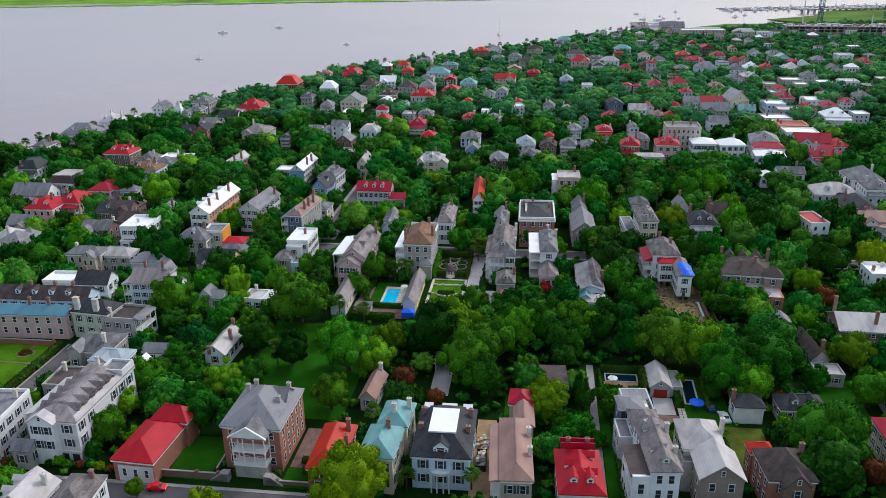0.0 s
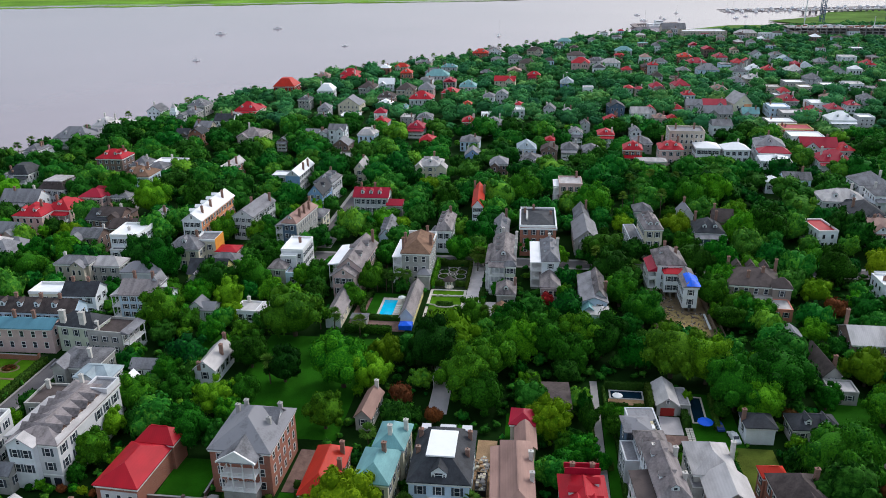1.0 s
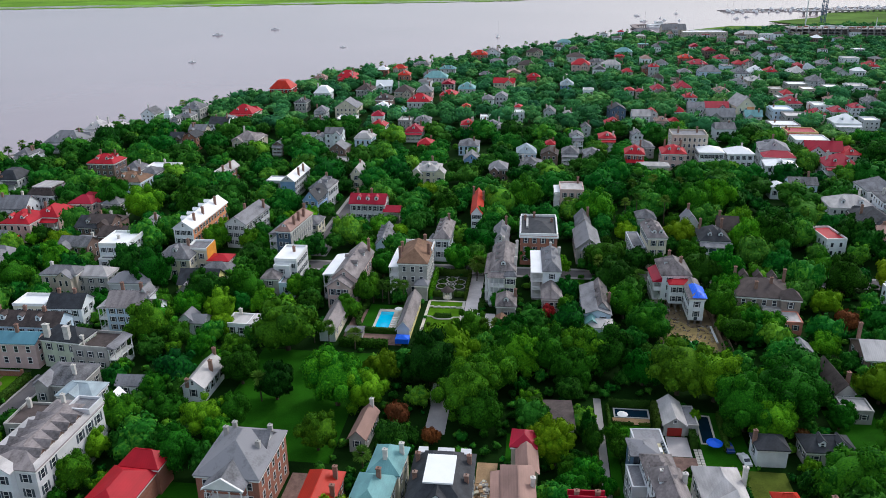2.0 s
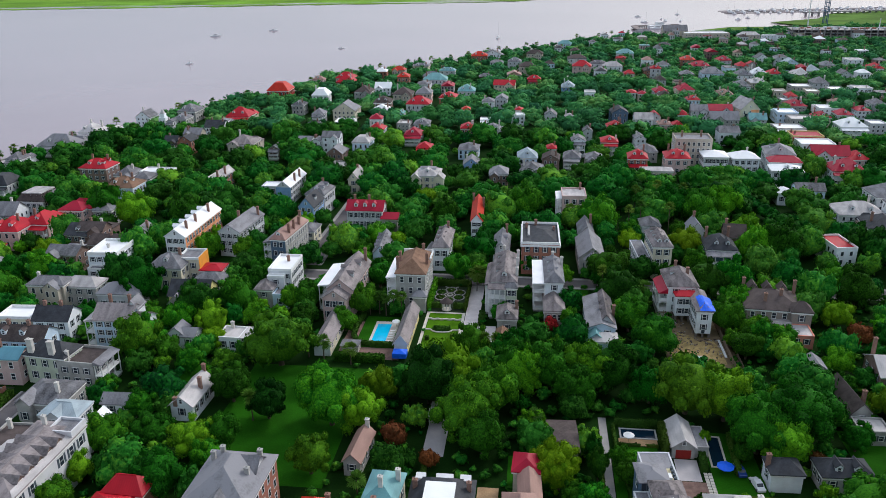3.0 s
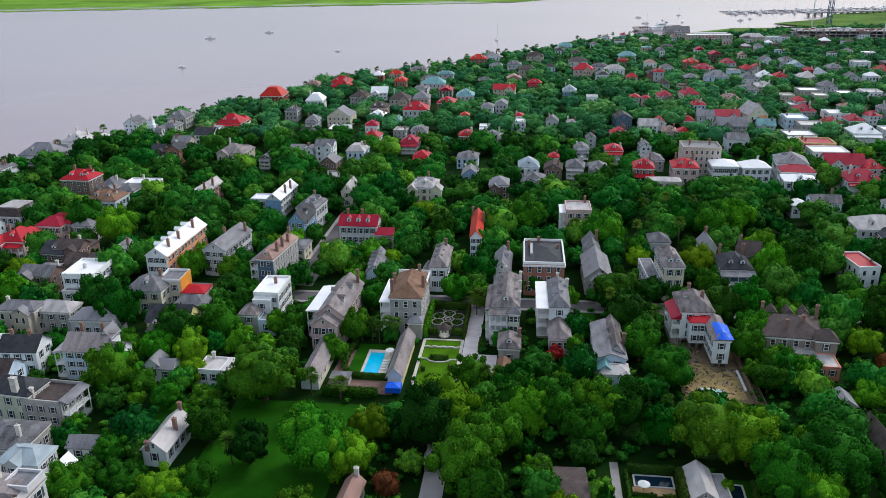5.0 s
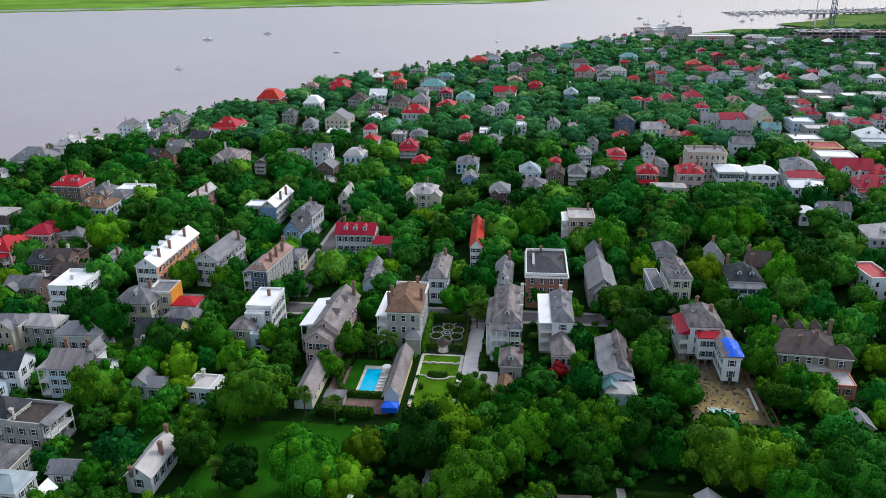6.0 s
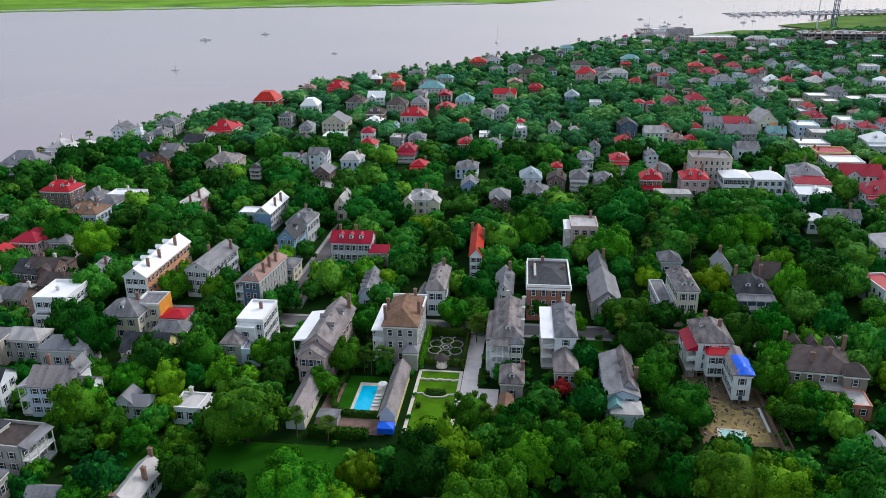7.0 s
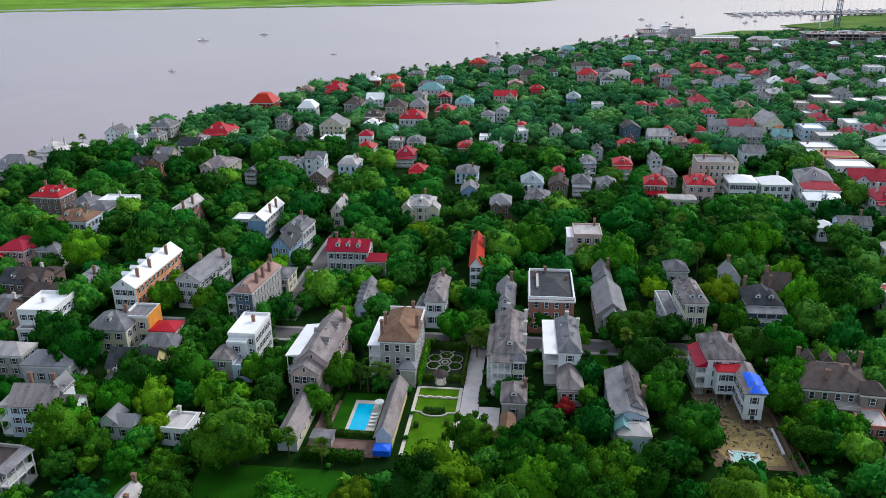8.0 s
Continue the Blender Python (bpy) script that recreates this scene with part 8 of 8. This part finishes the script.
# skip filled with rubble
g = base("skip", -10.2, 148.6, 0, "dark steel skip heaped with rubble on the drive", "skip")
s = Shape()
for q in ((-1.2, -3.2, -1.08, 3.2), (1.08, -3.2, 1.2, 3.2), (-1.08, -3.2, 1.08, -3.08), (-1.08, 3.08, 1.08, 3.2)):
    s.box(q[0], q[1], 0.05, q[2], q[3], 1.6)
part("container", s, IRON, g)
s = Shape()
for k in range(70):
    x, y, z = SITE.uniform(-0.9, 0.9), SITE.uniform(-2.8, 2.8), SITE.uniform(1.2, 1.7)
    e = SITE.uniform(0.1, 0.4)
    s.box(x - e, y - e * 1.3, z - 0.6, x + e, y + e, z, SITE.choice([0, 0, 1, 2]))
part("rubble", s, [CONCRETE, DIRT, WALLS["cream"]], g)
s = Shape()
for k in range(110):
    x, y = SITE.gauss(0, 0.75), SITE.uniform(-3.4, 3.4)
    top = max(0.15, 1.5 - 0.45 * abs(x) - 0.28 * abs(y))
    e = SITE.uniform(0.12, 0.42)
    s.box(x - e, y - e * 1.2, 0, x + e, y + e, top * SITE.uniform(0.6, 1.1), SITE.choice([0, 1, 1, 2]))
tagged(part("rubble_heap", s, [CONCRETE, TANDRIVE, WALLS["cream"]], None, "", (-10.3, 155.6, 0.05)), "long heap of pale rubble on the tan drive", "rubble")


def wall_run(pts, h, t, mat, label, piers=True):
    w = base("garden_wall", 0, 0, 0, label, "garden wall", "garden walls")
    for (ax, ay), (bx, by) in zip(pts, pts[1:]):
        part("wall", band(Shape(), [(ax, ay), (bx, by)], t, 0, h), mat, w)
        part("coping", band(Shape(), [(ax, ay), (bx, by)], t + 0.14, h, h + 0.1), CONCRETE, w)
        if piers:
            for p in ((ax, ay),) + (((bx, by),) if (bx, by) == pts[-1] else ()):
                part("pier", Shape().box(p[0] - 0.32, p[1] - 0.32, 0, p[0] + 0.32, p[1] + 0.32, h + 0.5), mat, w)


wall_run([(-84, 136.6), (-72.5, 136.6), (-67.6, 136.6)], 1.7, 0.35, WALLS["brown"], "low brown brick garden wall with piers along the street")
wall_run([(-54.0, 136.4), (-45, 136.4)], 1.0, 0.3, WALLS["brown"], "low brick front wall of the mansion")
wall_run([(-172, 191.8), (-140.6, 191.8)], 1.6, 0.35, WALLS["brick"], "long brick garden wall with white gate piers")
wall_run([(-68.9, 139), (-68.9, 150)], 1.2, 0.25, WALLS["brown"], "side wall of the mansion garden", False)
hedge([(-138.4, 164), (-138.4, 191)], 1.8, 1.8, "long clipped hedge beside the street", seed=41)
s = Shape()
band(s, arc(-146.4, 186.4, 2.6, 0, 360, 18, 2.0), 0.6, 0.05, 0.12)
band(s, [(-170, 181.0), (-140.2, 181.0)], 0.8, 0.05, 0.12)
band(s, [(-146.4, 188.8), (-146.4, 191.4)], 0.7, 0.05, 0.12)
tagged(part("garden_path", s, DIRT), "tan gravel paths round an oval flower bed", "path", "", "structure")
hedge(arc(-146.4, 186.4, 1.4, 0, 300, 6, 1.0), 1.0, 0.6, "low flowering bed in the oval", REDLEAF, 42)
hedge([(20.6, 130), (20.6, 170)], 0.9, 1.5, "clipped hedge along the garden walk", seed=43)
hedge([(14.8, 150), (14.8, 178)], 0.8, 1.3, "clipped hedge along the garden walk", seed=44)
hedge([(-24.6, 150), (-24.6, 172)], 1.0, 1.8, "tall hedge between two gardens", seed=45)
for q in ((-55.2, 139.2), (-64.5, 139.2), (-50.5, 144.5), (-49.4, 141), (13.6, 160), (17.9, 158), (21.6, 166)):
    hedge([q, (q[0] + 0.8, q[1])], 1.4, 1.5, "round clipped garden bush", seed=int(50 + q[0] % 30))

# ---- cars ----
TYRE = surface("tyre_rubber", (0.02, 0.02, 0.02), 0.9, 0.2, 3, 0.1)


def car(x, y, yaw, rgb, label, tall=1.45, length=4.5, z=0.04):
    c = base("car", x, y, yaw, label, "car", "parked cars", z)
    m = paint("car_paint", rgb)
    L, W = length / 2, 0.88
    prof = [(-L, 0.35), (-L, 0.85), (-L * 0.9, 0.95), (-L * 0.62, 1.0), (-L * 0.36, tall), (L * 0.22, tall), (L * 0.5, 0.98), (L * 0.92, 0.82), (L, 0.7), (L, 0.35)]
    s = Shape()
    k = len(prof)
    ring = [[(px, sy * (W - (0.16 if pz > 1.05 else 0)), pz) for px, pz in prof] for sy in (-1, 1)]
    s.poly(ring[0])
    s.poly(ring[1][::-1])
    for i in range(k):
        j = (i + 1) % k
        s.poly([ring[0][j], ring[0][i], ring[1][i], ring[1][j]])
    part("body", s, m, c)
    g = Shape()
    for a, b, ins in (((-L * 0.60, 1.03), (-L * 0.38, tall - 0.04), 0.2), ((L * 0.24, tall - 0.04), (L * 0.48, 1.01), 0.2)):
        n = 0.015 if a[1] < b[1] else 0.02
        sgn = -1 if a[1] < b[1] else 1
        g.poly([(a[0] + sgn * n, -W + ins, a[1] + n), (a[0] + sgn * n, W - ins, a[1] + n), (b[0] + sgn * n, W - ins, b[1] + n), (b[0] + sgn * n, -W + ins, b[1] + n)])
    for sy in (-1, 1):
        g.poly([(-L * 0.48, sy * (W - 0.03), 1.04), (L * 0.38, sy * (W - 0.03), 1.04), (L * 0.18, sy * (W - 0.145), tall - 0.06), (-L * 0.34, sy * (W - 0.145), tall - 0.06)])
    part("glazing", g, GLASS, c)
    for sx in (-L * 0.62, L * 0.62):
        for sy in (-1, 1):
            w = Shape()
            n = 12
            w.tube(0, 0, -0.11, 0.11, 0.33, 0.33, n)
            w.v = [(p[0] + sx, p[2] + sy * (W - 0.08), p[1] + 0.33) for p in w.v]
            part("wheel", w, TYRE, c)
    for sy in (-0.6, 0.6):
        part("headlight", Shape().box(L - 0.03, sy - 0.18, 0.6, L + 0.02, sy + 0.18, 0.74), HULL, c)
    return c


car(-79.6, 131.9, 4, (0.75, 0.01, 0.03), "bright red parked hatchback on the street", 1.5, 4.2)
car(48.0, 172.4, 100, (0.75, 0.75, 0.75), "white parked estate car in the back drive", 1.6, 4.9)
car(45.4, 177.0, 96, (0.02, 0.05, 0.2), "dark blue parked car under a tree")
car(-100.7, 280.6, 0, (0.7, 0.7, 0.7), "white parked car on the cross street")
car(-103.6, 258.2, 30, (0.02, 0.02, 0.025), "black parked car in a courtyard")
car(-85.4, 290.0, 88, (0.03, 0.10, 0.2), "dark blue parked car at the corner")
car(-83, 325, 90, (0.5, 0.5, 0.5), "silver parked car in the narrow street")

# ---- river, boats, pier, marina ----
def boat(x, y, yaw, length=9.0, mast=0.0, group="moored boats", label="small white motor boat moored on the river"):
    b = base("boat", x, y, yaw, label, "boat", group, -1.3)
    L, W = length / 2, length * 0.15
    s = Shape()
    deck = [(-L, -W), (-L, W), (L * 0.35, W), (L * 0.8, W * 0.5), (L, 0), (L * 0.8, -W * 0.5), (L * 0.35, -W)]
    k = length * 0.11
    s.poly([(px, py, k) for px, py in deck][::-1])
    for i in range(7):
        j = (i + 1) % 7
        s.poly([(deck[i][0] * 0.94, deck[i][1] * 0.8, -0.4), (deck[j][0] * 0.94, deck[j][1] * 0.8, -0.4), (*deck[j], k), (*deck[i], k)])
    part("hull", s, HULL, b)
    c = Shape().box(-L * 0.35, -W * 0.6, k, L * 0.3, W * 0.6, k + length * 0.12)
    part("cabin", c, HULL, b)
    part("cabin_window", Shape().box(-L * 0.3, -W * 0.62, k + length * 0.075, L * 0.31, W * 0.62, k + length * 0.095), GLASS, b)
    if mast:
        part("mast", Shape().tube(L * 0.1, 0, k, mast, 0.13, 0.08, 6), GREYTRIM, b)
        part("boom", Shape().box(-L * 0.7, -0.1, k + 1.6, L * 0.1, 0.1, k + 1.9), HULL, b)
    return b


boat(-440, 1080, 10, 14, label="white cabin cruiser moored on the river")
boat(-383, 1154, 15, 12, label="white cabin cruiser moored on the river")
boat(-362, 816, 5, 8, 9, label="white sailing boat moored on the river")
boat(-233, 949, 5, 7.5)
boat(-55, 1063, 80, 11, 20, label="sailing yacht with a tall mast on the river")
BOATR = random.Random(31)
for k in range(9):
    boat(BOATR.uniform(150, 330), BOATR.uniform(1270, 1420), BOATR.uniform(0, 180), BOATR.uniform(8, 12), BOATR.choice([0, 13, 15]), label="small boat anchored off the pier")
for k in range(48):
    row = k % 3
    x = 318 + (k // 3) * 20 + BOATR.uniform(-3, 3)
    boat(x, 1432 + 0.24 * (x - 318) + row * 26 + BOATR.uniform(-4, 4), BOATR.choice([80, 100, 260]), BOATR.uniform(11, 19), BOATR.choice([0, 16, 18, 20]), "marina boats", "white boat berthed at the marina docks")
for row in range(3):
    d = Shape()
    band(d, [(305, 1440 + row * 26), (660, 1440 + row * 26 + 85)], 3.0, -1.2, -0.5)
    tagged(part("dock", d, CONCRETE), "long floating marina dock", "dock", "marina docks")
band_s = Shape()
band(band_s, [(420, 1405), (660, 1475)], 8, 2.5, 4.0)
for k in range(22):
    band_s.box(424 + 11 * k, 1405 + 3.2 * k, -1.4, 426.5 + 11 * k, 1409 + 3.2 * k, 2.5)
tagged(part("causeway", band_s, CONCRETE), "low concrete causeway on piles behind the marsh", "bridge", "", "structure")

pier = Shape()
band(pier, [(144, 1094), (138, 1135), (130, 1158), (130, 1197), (194, 1221)], 8, 0.6, 2.0)
for i in range(40):
    a, b = ((130, 1158), (130, 1197)) if i < 14 else ((130, 1197), (194, 1221))
    k = (i % 14) / 13 if i < 14 else (i - 14) / 25
    pier.tube(a[0] + (b[0] - a[0]) * k, a[1] + (b[1] - a[1]) * k - 3.2, -1.4, 0.6, 0.7, 0.7, 6)
tagged(part("pier", pier, [surface("weathered_pier", (0.25, 0.21, 0.20), 0.9, 0.3, 0.1, 0.2)]), "long grey L-shaped pier on piles", "pier", "", "structure")
boat(166, 1200, 20, 34, 16, label="long white patrol vessel alongside the pier")
boat(160, 1180, 10, 20, 0, label="white launch alongside the pier")
far(168, 1084, 29.9, 18.0, 7, 2, "gable_x", "slate", "beige")
far(198, 1036, 52.8, 16.8, 8, 0, "flat", "white", "beige")
far(205, 1062, 38.7, 9.6, 7, 0, "flat", "white", "cream")
far(243, 1016, 24.6, 10.8, 8, -2, "hip", "pale", "beige")
far(275, 1030, 24.6, 8.4, 6, -2, "flat", "white", "white")
far(128, 1074, 21.1, 8.4, 6, 10, "hip", "slate", "grey")

g = base("parking_structure", 378, 1062, -4, "long open concrete parking structure with a crowded roof deck", "parking structure")
for k in range(3):
    part("deck", Shape().box(-75, -16, 3.2 + 3.4 * k, 75, 16, 3.9 + 3.4 * k), CONCRETE, g)
for i in range(21):
    part("column", Shape().box(-75 + 7.4 * i, -15.8, 0, -74 + 7.4 * i, -14.8, 13), CONCRETE, g)
s = Shape()
for k in range(60):
    x, y = BOATR.uniform(-72, 70), BOATR.uniform(-14, 13)
    s.box(x, y, 10.7, x + 4.4, y + 1.9, 12.2, BOATR.choice([0, 0, 1, 2]))
tagged(part("roof_traffic", s, [WALLS["grey"], WALLS["brick"], WALLS["white"]], g), kind="stuff")
for x, y, tall, r, lab in ((357, 1172, 58, 0.9, "tall slender white flagpole mast"), (398, 1230, 95, 0.8, "tall dark lattice radio tower"), (508, 1280, 110, 0.8, "tall dark lattice radio tower"), (402, 1052, 24, 0.8, "pale lighting mast beside the parking structure")):
    g = base("tower", x, y, 0, lab, "tower")
    if "lattice" in lab:
        s = Shape()
        for i in range(4):
            cx, cy = (-2.6, 2.6)[i % 2], (-2.6, 2.6)[i // 2]
            s.box(cx - 0.4, cy - 0.4, 0, cx + 0.4, cy + 0.4, tall)
        part("legs", s, WALLS["darkblue"], g)
        for k in range(int(tall / 6)):
            b = Shape()
            z = k * 6.0
            for sy in (-2.6, 2.6):
                b.poly([(-2.6, sy, z), (-2.2, sy, z), (2.6, sy, z + 6), (2.2, sy, z + 6)])
                b.box(-2.6, sy - 0.2, z, 2.6, sy + 0.2, z + 0.4)
            part("brace", b, WALLS["darkblue"], g)
    else:
        part("mast", Shape().tube(0, 0, 0, tall, r, r * 0.5, 8), TRIM, g)
        part("foot", Shape().box(-2, -2, 0, 2, 2, 0.8), CONCRETE, g)
# far treeline and houses of the other bank
rng, VV, FF, TT, k = random.Random(88), [], [], [], 0
for i in range(420):
    x, y = rng.uniform(-2300, -560), 0
    y = 1830 + (x + 2300) * 0.12 + rng.uniform(0, 200)
    V, F = rng.choice(TINY)
    r = rng.uniform(7, 12)
    VV.append(V * np.array([r, r, r * 1.3]) + np.array([x, y, -0.8]))
    FF.append(F + k)
    k += len(V)
    TT.append(np.full(len(V), rng.random() * 0.5))
tagged(part("far_bank_trees", raw_mesh("far_bank_trees", np.concatenate(VV), np.concatenate(FF), FARLEAF, np.concatenate(TT))), "dark tree line on the far river bank", "trees", "", "stuff")

# promenade along the river
s = Shape()
for (ax, ay), (bx, by) in zip(SHORE[2:9], SHORE[3:10]):
    L = math.hypot(bx - ax, by - ay)
    nx, ny = (by - ay) / L, -(bx - ax) / L
    s.poly([(ax + nx * 1.5, ay + ny * 1.5, 0.05), (ax + nx * 11, ay + ny * 11, 0.05), (bx + nx * 11, by + ny * 11, 0.05), (bx + nx * 1.5, by + ny * 1.5, 0.05)])
tagged(part("promenade", s, PALECONC), "pale riverside road and promenade", "promenade", "", "structure")
# white steeple of the far town
tower = base("church_tower", -239.6, 498.9, 0, "slender white church tower with a pointed spire", "tower")
part("shaft", Shape().box(-2.2, -2.2, 0, 2.2, 2.2, 10), WALLS["white"], tower)
part("belfry", Shape().box(-1.6, -1.6, 10, 1.6, 1.6, 12.5), WALLS["white"], tower)
part("spire", Shape().tube(0, 0, 12.5, 15.5, 1.9, 0.1, 8), ROOFS["pale"], tower)
for sx in (-1.0, 1.0):
    add_window(tower, sx, -2.2, 6, 0, 0.9, 2.2, False)

g = base("carport", -23.4, 192.5, 0, "small open carport with a pale flat roof at the parking court", "carport")
part("roof", Shape().box(-2.6, -2.4, 2.5, 2.6, 2.4, 2.75), ROOFS["pale"], g)
for sx in (-2.3, 2.3):
    for sy in (-2.1, 2.1):
        part("post", Shape().box(sx - 0.1, sy - 0.1, 0, sx + 0.1, sy + 0.1, 2.5), TRIM, g)
hedge([(-78, 125.6), (-58, 125.2)], 2.6, 1.7, "thick trimmed hedge along the street", seed=61)
